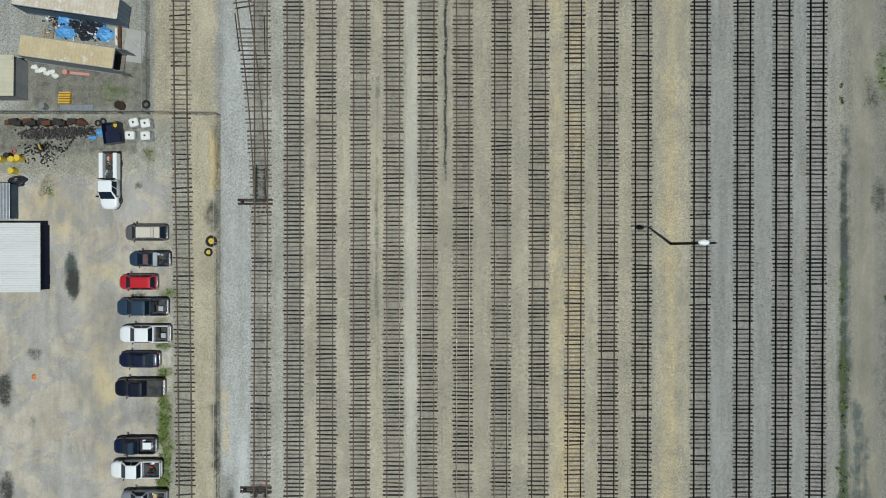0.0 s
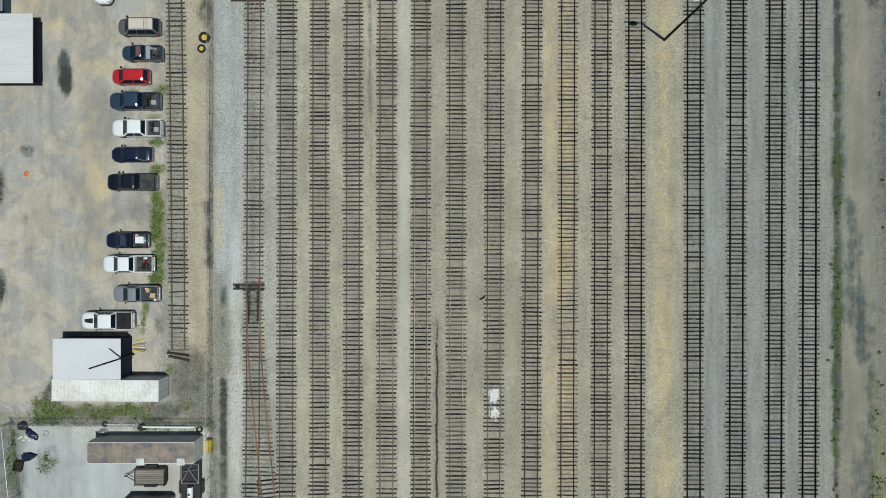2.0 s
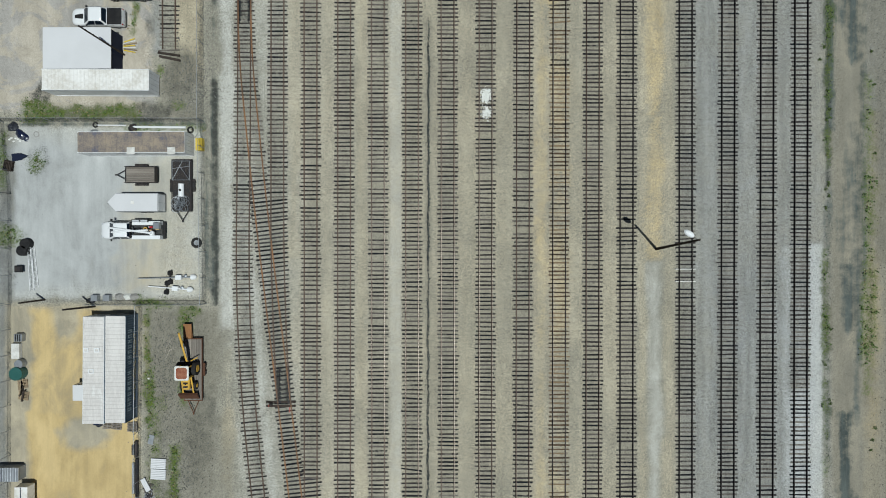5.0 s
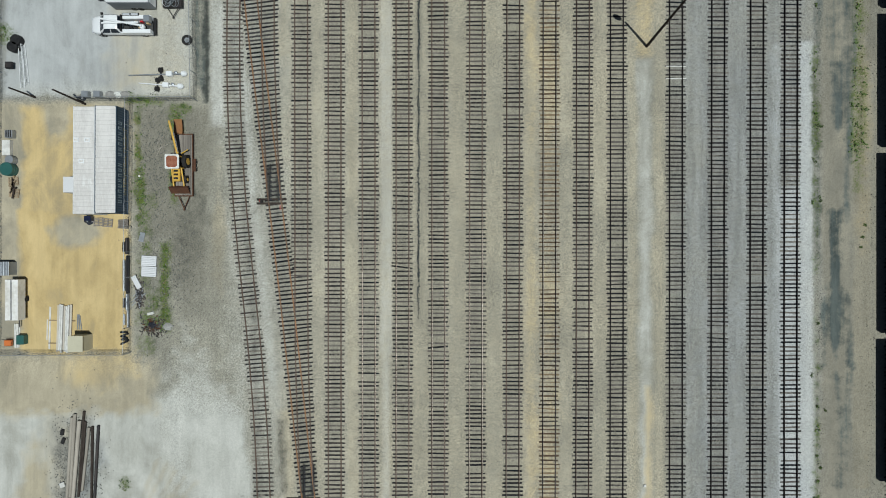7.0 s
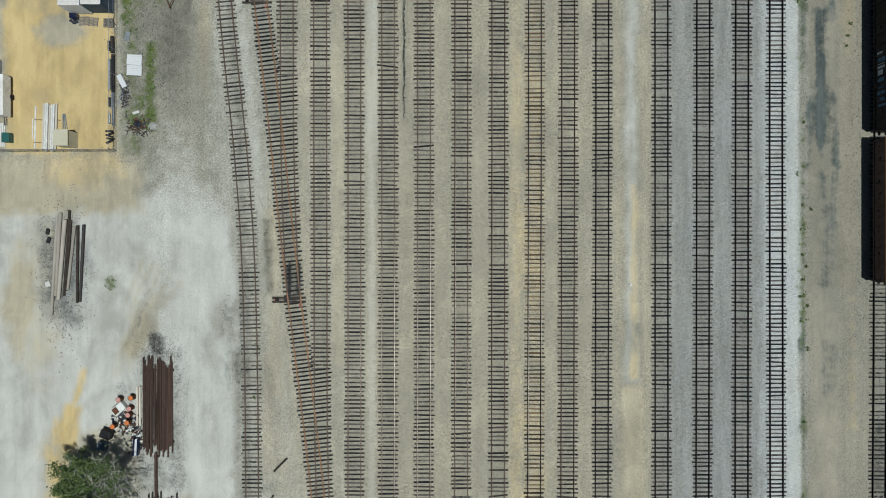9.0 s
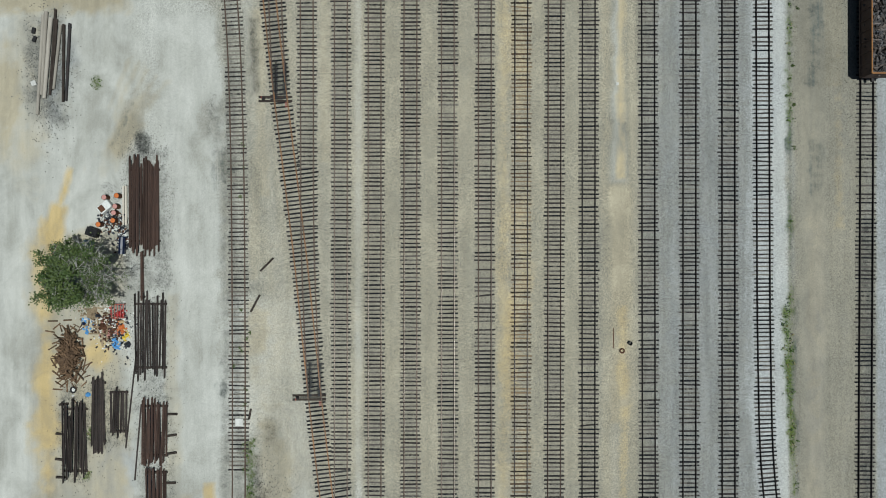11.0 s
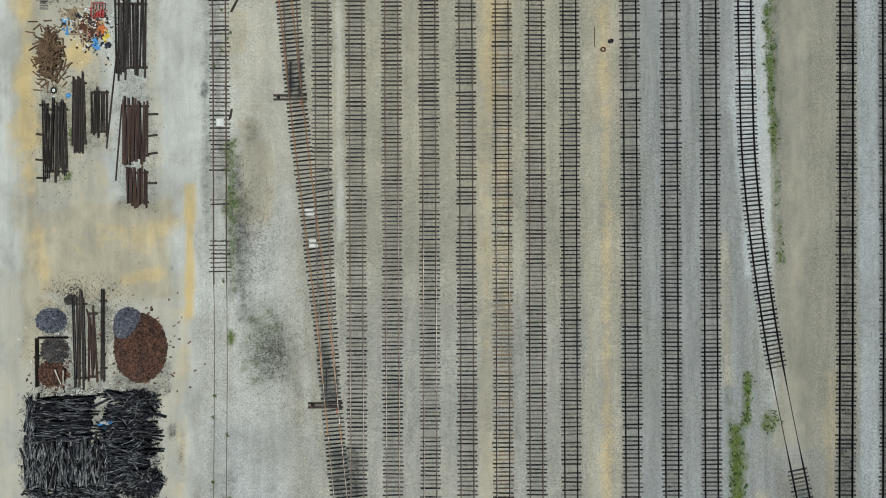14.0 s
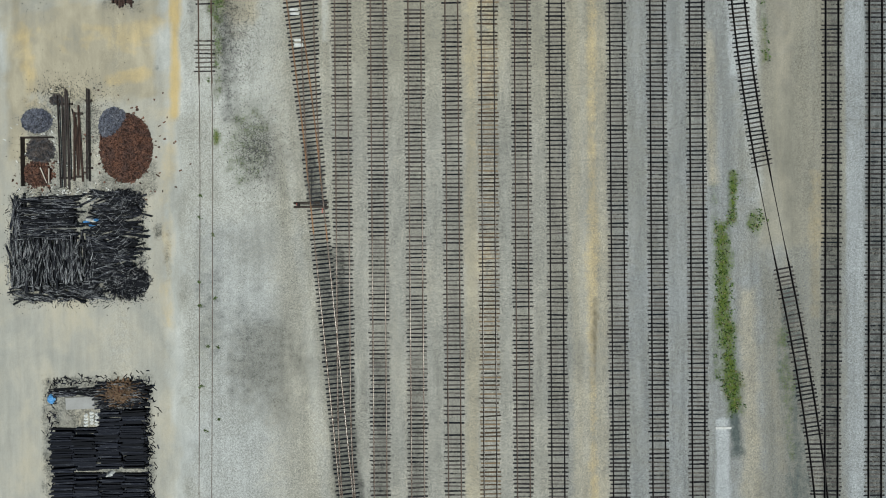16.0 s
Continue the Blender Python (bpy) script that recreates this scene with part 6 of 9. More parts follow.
part("roof_hatch", block(-0.2, -0.18, 2.235, 0.16, 0.18, 2.3, 0.02), ROOF_CHALK, cg)
for s in (-1, 1):
    wheel(cg, 0.3, s * 0.98, 0.34, 0.2)
    wheel(cg, 1.1, s * 0.98, 0.34, 0.2)
    part("rear_door", block(2.86, min(0, s * 0.95) + 0.01, 0.5, 2.9, max(0, s * 0.95) - 0.01, 2.05, 0.01), WHITE_PAINT, cg)
part("drawbar", bar((-2.8, 0, 0.45), (-3.9, 0, 0.4), 0.06, None, 6), DARK_STEEL, cg)

lt = thing("box_trailer", "long cream box trailer parked by the fence", "trailer", pose(-47.05, -89.25, 0))
part("body", block(-0.75, -2.35, 0.5, 0.75, 2.35, 1.75, 0.04), ROOF_CHALK, lt)
part("roof_ridge", block(-0.06, -2.3, 1.75, 0.06, 2.3, 1.8, 0.01), CHROME, lt)
part("drawbar", bar((0, -2.3, 0.5), (0, -3.3, 0.45), 0.06, None, 6), DARK_STEEL, lt)
for s in (-1, 1):
    part("wheel", bar((s * 0.6, 0, 0.33), (s * 0.8, 0, 0.33), 0.33, None, 16), TYRE, lt)

# ---- chain-link fences ----
def fence(label, pts, h=1.9, gap=3.0):
    """Posts, top rail, bottom wire and a woven mesh along a run of points."""
    v = thing("chain_link_fence", label, "fence")
    for (xa, ya), (xb, yb) in zip(pts, pts[1:]):
        n = max(1, int(round(math.hypot(xb - xa, yb - ya) / gap)))
        for i in range(n + 1):
            x, y = xa + (xb - xa) * i / n, ya + (yb - ya) * i / n
            part("post", bar((x, y, 0), (x, y, h + 0.05), 0.035, None, 6), GALV, v)
        part("top_rail", bar((xa, ya, h), (xb, yb, h), 0.026, None, 6), GALV, v)
        d = Vector((xb - xa, yb - ya, 0))
        L = d.length
        u = d / L
        side = Vector((-u.y, u.x, 0)) * 0.004
        vs, fs = [], []
        step, run = 0.12, 0.95
        k = int((L + run) / step)
        for s in (0, 1):
            for i in range(k):
                a, b = -run + i * step, i * step
                za, zb = (0.03, h) if s == 0 else (h, 0.03)
                lo, hi = max(0.0, a), min(L, b)
                if hi - lo < 0.02:
                    continue
                z = lambda q: za + (zb - za) * (q - a) / (b - a)
                p, q = Vector((xa, ya, z(lo))) + u * lo, Vector((xa, ya, z(hi))) + u * hi
                o = len(vs)
                w = Vector((u.x, u.y, 0)) * 0.0045
                off = side * (1 if s else -1)
                vs += [p - w + off, p + w + off, q + w + off, q - w + off, p - off * 0.2, q - off * 0.2]
                fs += [(o, o + 1, o + 2, o + 3), (o, o + 3, o + 5, o + 4), (o + 1, o + 4, o + 5, o + 2)]
        m = part("mesh", (vs, fs), FENCE_WIRE, v, "woven wire mesh")
        m["kind"] = "stuff"
    return v


FENCE = "galvanised chain-link fence around the yard"
fence("galvanised chain-link fence beside the siding", [(-34.9, 44), (-34.9, 15.85)])
fence("galvanised chain-link fence across the lot and siding", [(-60, 15.8), (-34.9, 15.75), (-26.5, 15.6)])
fence("long galvanised chain-link fence along the sandy bank", [(-26.5, 15.6), (-26.65, -44.5)], 2.0)
fence(FENCE, [(-50.3, -44.5), (-26.65, -44.55)], 2.0)
fence(FENCE, [(-26.6, -44.6), (-26.35, -65.9)], 2.0)
fence(FENCE, [(-50.2, -44.6), (-49.35, -53), (-49.3, -65.8)], 2.0)
fence(FENCE, [(-39.7, -65.95), (-26.35, -65.95)], 2.0)
fence("galvanised chain-link fence beside the container pair", [(-33.9, -66.1), (-34.2, -95.5)], 1.8)
fence("galvanised chain-link fence along the ochre yard", [(-49.4, -66), (-49.5, -95.6), (-34.25, -95.6)], 1.8)

# ---- poles ----
def light_pole(label, x, y, lean_x, lean_y, arm_x, arm_y):
    v = thing("light_pole", label, "light pole", pose(x, y, 0), "yard light poles")
    tx, ty, h = lean_x, lean_y, 11.2
    part("pole", bar((0, 0, -0.3), (tx, ty, h), 0.17, 0.11, 12), POLE_WOOD, v)
    part("arm", bar((tx * 0.96, ty * 0.96, h - 0.4), (tx + arm_x * 0.6, ty + arm_y * 0.6, h - 0.1), 0.035, None, 6), DARK_STEEL, v)
    lamp = part("lamp_head", lathe(((0.05, -0.12), (0.26, -0.1), (0.33, 0.02), (0.25, 0.14), (0.08, 0.2)), 16), WHITE_PAINT, v, "white lamp head", Matrix.Translation((tx + arm_x, ty + arm_y, h - 0.1)) @ Matrix.Rotation(math.atan2(arm_y, arm_x), 4, "Z") @ Matrix.Diagonal((1.75, 0.9, 1, 1)))
    part("ground_wire", bar((0.16, 0.02, 0), (tx + 0.1, ty, h - 0.6), 0.012, None, 4), DARK_STEEL, v)


light_pole("tall dark wooden pole with a white lamp head", 26.65, 0.45, 0, 0, -1.15, 0.05)
light_pole("tall leaning dark wooden pole with a white lamp head", 26.65, -59.6, 0.1, 0.95, -1.0, 0.6)
light_pole("tall dark wooden pole with a white lamp head", 26.6, 62, 0, 0, -1.15, 0.05)


def plain_pole(label, x, y, h, r=0.12, lean=(0, 0), name="utility_pole", mat=POLE_WOOD):
    v = thing(name, label, "pole", pose(x, y, 0))
    part("shaft", bar((0, 0, -0.2), (lean[0], lean[1], h), r, r * 0.75, 10), mat, v)
    part("cap", lathe(((r * 0.8, 0), (r * 0.8, 0.04), (0.02, 0.06)), 10), DARK_STEEL, v, at=pose(lean[0], lean[1], h - 0.01))
    return v


mast = plain_pole("dark slim mast beside the office roof", -36.0, -36.65, 8.5, 0.11, (0.05, 0.1), "antenna_mast")
plain_pole("dark wooden gate pole beside the container", -39.55, -66.3, 5.5, 0.13, (-0.1, 0.2))
plain_pole("dark wooden gate pole on the yard's corner", -45.45, -65.5, 4.1, 0.12)


# ---- switch stands and trackside pieces ----
RED_SIGN = surface("faded_red_paint", (0.4, 0.1, 0.08), (0.25, 0.07, 0.05), 0.6, 0.0, 14, 2, 0.6, 0.0)
WHITE_BOARD = surface("white_board", (0.66, 0.65, 0.61), (0.38, 0.365, 0.33), 0.7, 0.0, 10, 1.5, 0.7, 0.05)
GREASE = surface("greased_steel", (0.012, 0.013, 0.016), (0.03, 0.028, 0.026), 0.4, 0.3, 16, 2, 0.6, 0.05)


def switch_stand(x, y, track_x, way):
    """A hand-thrown switch: headblock ties, stand, rod and greased slide plates; way is +1 where the points lie up the y axis."""
    v = thing("switch_stand", "black hand-thrown switch stand with red target beside track", "switch stand", pose(track_x, y, 0), "switch stands")
    d = x - track_x
    for k in (-0.24, 0.24):
        part("head_tie", block(d - 0.6, k - 0.13, -0.05, 1.35, k + 0.13, 0.062, 0.01), POLE_WOOD, v, "long dark head tie")
    part("stand", rings([[(d - 0.2, -0.2, 0.062), (d + 0.2, -0.2, 0.062), (d + 0.2, 0.2, 0.062), (d - 0.2, 0.2, 0.062)], [(d - 0.09, -0.1, 0.45), (d + 0.09, -0.1, 0.45), (d + 0.09, 0.1, 0.45), (d - 0.09, 0.1, 0.45)]]), DARK_STEEL, v)
    part("lever", bar((d, 0, 0.3), (d - 0.5, 0.12, 0.4), 0.03, None, 6), DARK_STEEL, v)
    part("throw_rod", bar((d, 0.02, 0.1), (0.75, 0.02, 0.1), 0.03, None, 6), DARK_STEEL, v)
    part("mast", bar((d, 0, 0.4), (d, 0, 0.95), 0.025, None, 6), DARK_STEEL, v)
    part("target", block(d - 0.02, -0.14, 0.8, d + 0.02, 0.14, 1.0, 0.005), RED_SIGN, v, "red target")
    part("red_marker", block(0.56, -way * 0.7 - 0.3, 0.05, 0.66, -way * 0.7 + 0.3, 0.1, 0.01), RED_SIGN, v, "faded red paint marker")
    for k in range(8):
        q = way * (0.25 + 0.52 * k)
        for s in (-1, 1):
            part("slide_plate", block(s * 0.53 - 0.15, q - 0.13, 0.03, s * 0.53 + 0.15, q + 0.13, 0.066, 0.004), GREASE, v)
        part("rail_brace", block(-1.0, q - 0.06, 0.05, -0.86, q + 0.06, 0.11, 0.01), GREASE, v)
    for s in (-1, 1):
        part("point_blade", rings([[(s * 0.62, way * 0.3, 0.066), (s * 0.66, way * 0.3, 0.066), (s * 0.66, way * 0.3, 0.2), (s * 0.63, way * 0.3, 0.2)], [(s * 0.5, way * 4.4, 0.066), (s * 0.57, way * 4.4, 0.066), (s * 0.57, way * 4.4, 0.2), (s * 0.52, way * 4.4, 0.2)]]), RAIL_BLACK, v)


for x, y, way in ((-23.9, 5.4, 1), (-23.65, -28.65, -1), (-18.75, -77.8, 1), (-15.3, -113.1, 1), (-11.4, -148.3, 1), (-7.6, -184.6, 1)):
    tx = main_x(y) if y > -40 else ladder_x(y)
    switch_stand(x, y, tx, way)


def small(name, label, category, x, y, geo, material, rz=0.0, z=0.0, group="", smooth=False):
    ob = part(name, geo, material, None, at=pose(x, y, z, 0, 0, rz), smooth=smooth)
    return tagged(ob, label, category, group)


for x, y, a, b in ((30.1, -61.95, 1.2, 0.06), (30.1, -63.4, 1.2, 0.06), (-18.3, -151.2, 0.45, 0.45), (-7.9, -161.6, 0.5, 0.14), (-7.8, -162.1, 0.5, 0.14), (-7.5, -165.2, 0.45, 0.14), (-7.4, -165.8, 0.5, 0.2)):
    small("white_board", "white painted board lying between the rails", "board", x, y, block(-a, -b, 0.03, a, b, 0.085, 0.01), WHITE_BOARD)
small("concrete_block", "small white concrete marker on the gravel", "marker", 26.4, -111.4, block(-0.16, -0.16, 0, 0.16, 0.16, 0.12, 0.03), WHITE_BOARD)
small("concrete_curb", "white concrete crossing edge in the grass", "curb", 42.25, -211.45, block(-0.95, -0.14, 0, 0.95, 0.14, 0.09, 0.03), WHITE_BOARD)
small("cable_drum", "rusty brown coil lying between tracks", "coil", 26.9, -142.9, torus(0.24, 0.08), RUST_STEEL, z=0.09)
small("bucket", "dark bucket standing on sand between tracks", "bucket", 27.8, -142.0, lathe(((0.2, 0), (0.25, 0.34), (0.22, 0.34), (0.17, 0.05)), 14), BLACK_PLASTIC)
small("steel_bar", "thin rusty bar lying on the gravel", "bar", 25.9, -141.4, block(-0.04, -1.2, 0, 0.04, 1.2, 0.06, 0.01), RUST_STEEL)
for k, (x, y, L, rz) in enumerate(((-14.95, -132.6, 2.2, 45), (-16.35, -137.2, 2.3, 62), (-17.0, -150.2, 1.2, 80), (5.2, -30, 0.7, 30))):
    small("loose_tie", "loose dark timber tie lying on gravel", "timber", x, y, block(-L / 2, -0.11, 0, L / 2, 0.11, 0.18, 0.015), POLE_WOOD, rz)
small("buffer_timber", "old dark timber lying across the siding's end", "timber", -30.7, -36.6, block(-1.3, -0.13, 0, 1.3, 0.13, 0.22, 0.02), POLE_WOOD, -8)
small("buffer_timber", "old dark timber lying across the siding's end", "timber", -30.6, -37.1, block(-1.25, -0.13, 0, 1.25, 0.13, 0.22, 0.02), POLE_WOOD, -12)
for s in (-1, 1):
    small("guard_rail", "black guard rail bolted beside the running rail", "rail", -23.55 - 0.75 + (s + 1) * 1.62 - 0.2, 25.4 if s < 0 else 25.0, rings([[(-0.035, -2.2, 0.05), (0.035, -2.2, 0.05), (0.035, -2.2, 0.22), (-0.035, -2.2, 0.22)], [(-0.035, 2.2, 0.05), (0.035, 2.2, 0.05), (0.035, 2.2, 0.22), (-0.035, 2.2, 0.22)]]), RAIL_BLACK, 7 if s < 0 else 1)

# ---- freight cars on the east track ----
CAR_BROWN = surface("oxide_brown_paint", (0.115, 0.085, 0.075), (0.075, 0.05, 0.042), 0.7, 0.0, 12, 0.7, 0.8, 0.06, worn=(0.19, 0.11, 0.06), worn_at=0.63)
CAR_BLACK = surface("black_car_paint", (0.015, 0.016, 0.018), (0.045, 0.04, 0.036), 0.6, 0.0, 12, 0.7, 0.7, 0.06, worn=(0.11, 0.06, 0.035), worn_at=0.68)
SCRAP = surface("mixed_scrap", (0.06, 0.062, 0.068), (0.13, 0.1, 0.08), 0.6, 0.4, 10, 1.5, 0.8, 0.1, vary=0.45)
RUST_ORANGE = surface("orange_rust_edge", (0.3, 0.15, 0.06), (0.17, 0.085, 0.045), 0.8, 0.1, 12, 1.2, 0.7, 0.06)


def scatter(n, seed, area, size, height, flat=0.35):
    """Many small angular pieces as one mesh: area(rng) gives x, y; height(x, y) the surface under them."""
    rng = random.Random(seed)
    vs, fs = [], []
    for k in range(n):
        x, y = area(rng)
        a, b, c = (s * rng.uniform(0.6, 1.5) for s in size)
        m = Matrix.Translation((x, y, height(x, y))) @ Euler((rng.gauss(0, flat), rng.gauss(0, flat), rng.uniform(0, 6.28))).to_matrix().to_4x4()
        o = len(vs)
        for i in (-1, 1):
            for j in (-1, 1):
                for l in (-1, 1):
                    vs.append(m @ Vector((i * a / 2, j * b / 2, l * c / 2)))
        fs += [(o, o + 1, o + 3, o + 2), (o + 4, o + 6, o + 7, o + 5), (o, o + 4, o + 5, o + 1), (o + 2, o + 3, o + 7, o + 6), (o, o + 2, o + 6, o + 4), (o + 1, o + 5, o + 7, o + 3)]
    return vs, fs


def gondola(label, y0, y1, wall, edge, top=2.9, seed=0, marks=False):
    L = y1 - y0
    cy = (y0 + y1) / 2
    cx = float(east_x(cy))
    v = thing("gondola_car", label, "freight car", pose(cx, cy, 0, 0, 0, 0), "freight cars standing on the track")
    hw, hl, z0 = 1.48, L / 2 - 0.35, 1.05
    for s in (-1, 1):
        part("side_wall", block(s * hw - (0.05 if s > 0 else 0), -hl, z0, s * hw + (0.05 if s < 0 else 0), hl, top - 0.08, 0.0), wall, v)
        part("top_chord", block(s * hw - 0.08, -hl - 0.03, top - 0.12, s * hw + 0.08, hl + 0.03, top, 0.02), edge, v)
        part("side_sill", block(s * hw - 0.09, -hl, z0 - 0.12, s * hw + 0.09, hl, z0 + 0.1, 0.02), wall, v)
        n = int(L / 1.25)
        for k in range(n + 1):
            q = -hl + 0.1 + (2 * hl - 0.2) * k / n
            part("side_post", block(s * (hw + 0.05) - 0.06, q - 0.06, z0 + 0.1, s * (hw + 0.05) + 0.06, q + 0.06, top - 0.12, 0.01), wall, v)
        part("end_wall", block(-hw + 0.05, s * hl - 0.05, z0, hw - 0.05, s * hl + 0.05, top - 0.05, 0.0), wall, v)
        part("end_beam", block(-hw, s * hl - 0.1, top - 0.16, hw, s * hl + 0.1, top - 0.03, 0.02), edge, v, "rusty end beam")
        part("coupler", block(-0.14, min(s * hl, s * (hl + 0.45)), 0.72, 0.14, max(s * hl, s * (hl + 0.45)), 0.98, 0.03), DARK_STEEL, v)
        for q in range(4):
            part("ladder_rung", bar((-hw - 0.09, s * (hl - 0.25) - 0.22, z0 + 0.3 + 0.4 * q), (-hw - 0.09, s * (hl - 0.25) + 0.22, z0 + 0.3 + 0.4 * q), 0.015, None, 5), DARK_STEEL, v)
        bogie = part("bogie", block(-1.1, s * (hl - 2.0) - 1.2, 0.55, 1.1, s * (hl - 2.0) + 1.2, 0.9, 0.05), DARK_STEEL, v)
        for a in (-0.85, 0.85):
            for e in (-1, 1):
                part("wheel", bar((e * 0.7, s * (hl - 2.0) + a, 0.46 + 0.22), (e * 0.82, s * (hl - 2.0) + a, 0.46 + 0.22), 0.44, None, 18), RUST_STEEL, bogie)
    part("floor", block(-hw + 0.05, -hl, z0, hw - 0.05, hl, z0 + 0.08, 0.0), DARK_STEEL, v)
    load = part("load", scatter(420, seed, lambda r: (r.uniform(-1.3, 1.3), r.uniform(-hl + 0.2, hl - 0.2)), (0.9, 0.16, 0.06), lambda x, y: z0 + 0.75 + 0.35 * math.sin(y * 1.3) * math.cos(x)), SCRAP, v, "dark scrap metal load")
    load["kind"] = "stuff"
    part("load_bed", sheet(-1.42, -hl + 0.06, 1.42, hl - 0.06, 12, 40, lambda x, y: z0 + 0.55 + 0.35 * math.sin(y * 1.3) * math.cos(x)), SCRAP, v)
    if marks:
        rng = random.Random(seed)
        for k in range(9):
            q, z = -hl + 2.5 + k * 0.75, z0 + 0.25 + rng.uniform(0, 0.3)
            part("painted_shape", block(-hw - 0.012, q, z, -hw + 0.0, q + rng.uniform(0.35, 0.7), z + rng.uniform(0.6, 1.1), 0.0), rng.choice((PAINT_BLUE, PAINT_PALE)), v, "sprayed pale blue shape")
    return v


PAINT_BLUE = surface("sprayed_blue", (0.1, 0.2, 0.32), (0.06, 0.1, 0.16), 0.6, 0.0, 12, 2, 0.6, 0.0)
PAINT_PALE = surface("sprayed_white", (0.5, 0.56, 0.6), (0.3, 0.36, 0.42), 0.6, 0.0, 12, 2, 0.6, 0.0)
gondola("oxide brown gondola car loaded with scrap metal", -111.4, -94.3, CAR_BROWN, RUST_ORANGE, seed=61)
gondola("black gondola car with sprayed paint on its side", -93.9, -72.4, CAR_BLACK, CAR_BLACK, 3.0, 62, True)
gondola("black gondola car with ribbed sides", -72.0, -56.0, CAR_BLACK, CAR_BLACK, 2.95, 63)
gondola("black gondola car with ribbed sides", -55.6, -39.0, CAR_BLACK, CAR_BLACK, 2.95, 64)


# ---- clutter of the lots ----
BLUE_TARP = surface("blue_tarp", (0.07, 0.25, 0.55), (0.18, 0.4, 0.68), 0.5, 0.0, 8, 2.5, 0.8, 0.3)
BLACK_BAG = surface("black_plastic_bag", (0.012, 0.013, 0.018), (0.05, 0.055, 0.07), 0.35, 0.0, 8, 3, 0.6, 0.4)
WHITE_BAG = surface("white_sack", (0.72, 0.72, 0.68), (0.5, 0.49, 0.45), 0.7, 0.0, 8, 3, 0.6, 0.3)
PINK = surface("faded_pink_plastic", (0.5, 0.25, 0.22), (0.4, 0.22, 0.18), 0.6, 0.0, 8, 3, 0.5, 0.1)
ORANGE = surface("orange_plastic", (0.55, 0.15, 0.03), (0.4, 0.13, 0.04), 0.5, 0.0, 8, 3, 0.5, 0.1)
YELLOW_PLASTIC = surface("yellow_plastic", (0.62, 0.45, 0.03), (0.5, 0.36, 0.05), 0.5, 0.0, 8, 3, 0.5, 0.05)
GREEN_PLASTIC = surface("green_tank_plastic", (0.02, 0.085, 0.075), (0.04, 0.12, 0.1), 0.45, 0.0, 8, 2, 0.5, 0.05)
PALLET_WOOD = surface("pallet_wood", (0.3, 0.23, 0.145), (0.2, 0.15, 0.1), 0.85, 0.0, 10, 1.5, 0.8, 0.15, vary=0.2, stretch=(0.4, 3, 1))
PALE_WOOD = surface("pale_lumber", (0.55, 0.5, 0.42), (0.4, 0.36, 0.29), 0.8, 0.0, 8, 0.8, 0.6, 0.1, vary=0.2, stretch=(3, 0.3, 1))
LOG_GREY = surface("weathered_pole_timber", (0.38, 0.345, 0.29), (0.24, 0.215, 0.18), 0.85, 0.0, 8, 0.8, 0.8, 0.15, vary=0.2, stretch=(3, 0.25, 1))
CONCRETE = surface("grey_concrete", (0.36, 0.35, 0.33), (0.27, 0.26, 0.24), 0.85, 0.0, 10, 1.2, 0.6, 0.1)
OLD_RAIL = surface("old_rail_steel", (0.085, 0.052, 0.04), (0.05, 0.035, 0.03), 0.75, 0.25, 12, 1.0, 0.8, 0.08, vary=0.3)
DARK_RAIL = surface("dark_old_rail_steel", (0.04, 0.034, 0.032), (0.065, 0.05, 0.042), 0.7, 0.3, 12, 1.0, 0.8, 0.08, vary=0.35)


def lumpy(rx, ry, h, seed, n=18, rough=0.35):
    """A soft heap with an uneven top."""
    off = seed * 3.7
    vs, fs = [(0, 0, h)], []
    m = 6
    for i in range(1, m + 1):
        q = i / m
        for k in range(n):
            a = 2 * math.pi * k / n
            w = 1 + rough * noise.noise(Vector((math.cos(a) * 1.3 + off, math.sin(a) * 1.3, q)))
            z = h * (1 - q ** 2) * (1 + 1.2 * rough * noise.noise(Vector((q * 3 * math.cos(a) + off, q * 3 * math.sin(a), 2))))
            vs.append((rx * q * w * math.cos(a), ry * q * w * math.sin(a), max(0.0, z) if i < m else -0.02))
    fs += [(0, 1 + k, 1 + (k + 1) % n) for k in range(n)]
    for i in range(m - 1):
        for k in range(n):
            fs.append((1 + i * n + k, 1 + (i + 1) * n + k, 1 + (i + 1) * n + (k + 1) % n, 1 + i * n + (k + 1) % n))
    return vs, fs


def drum(name, label, x, y, material, r=0.29, h=0.88, lid=None, lying=None):
    v = thing(name, label, "drum", pose(x, y, 0) if lying is None else pose(x, y, r, 90, 0, lying))
    part("shell", lathe(((r * 0.97, 0), (r, 0.02), (r, h * 0.32), (r * 1.03, h * 0.34), (r, h * 0.36), (r, h * 0.65), (r * 1.03, h * 0.67), (r, h * 0.69), (r, h), (r * 0.93, h), (r * 0.93, h - 0.03)), 18), material, v)
    part("lid", lathe(((r * 0.92, h - 0.035), (r * 0.9, h - 0.012), (0.04, h - 0.012)), 18, True, False), lid or material, v)
    return v


def lying_tyre(x, y, R=0.42, rim=None, z=0.0, label="worn black tyre lying on the ground"):
    v = thing("tyre", label, "tyre", pose(x, y, z))
    w = R * 0.36
    part("rubber", lathe(((R * 0.55, 0), (R * 0.9, 0), (R, w * 0.3), (R, w * 0.7), (R * 0.9, w), (R * 0.55, w), (R * 0.5, w * 0.5)), 26, False, False), TYRE, v, smooth=True)
    if rim:
        part("rim", lathe(((R * 0.56, w * 0.9), (R * 0.5, w * 0.45), (R * 0.2, w * 0.4), (R * 0.12, w * 0.7)), 20, False, False), rim, v, "yellow rim")
    return v


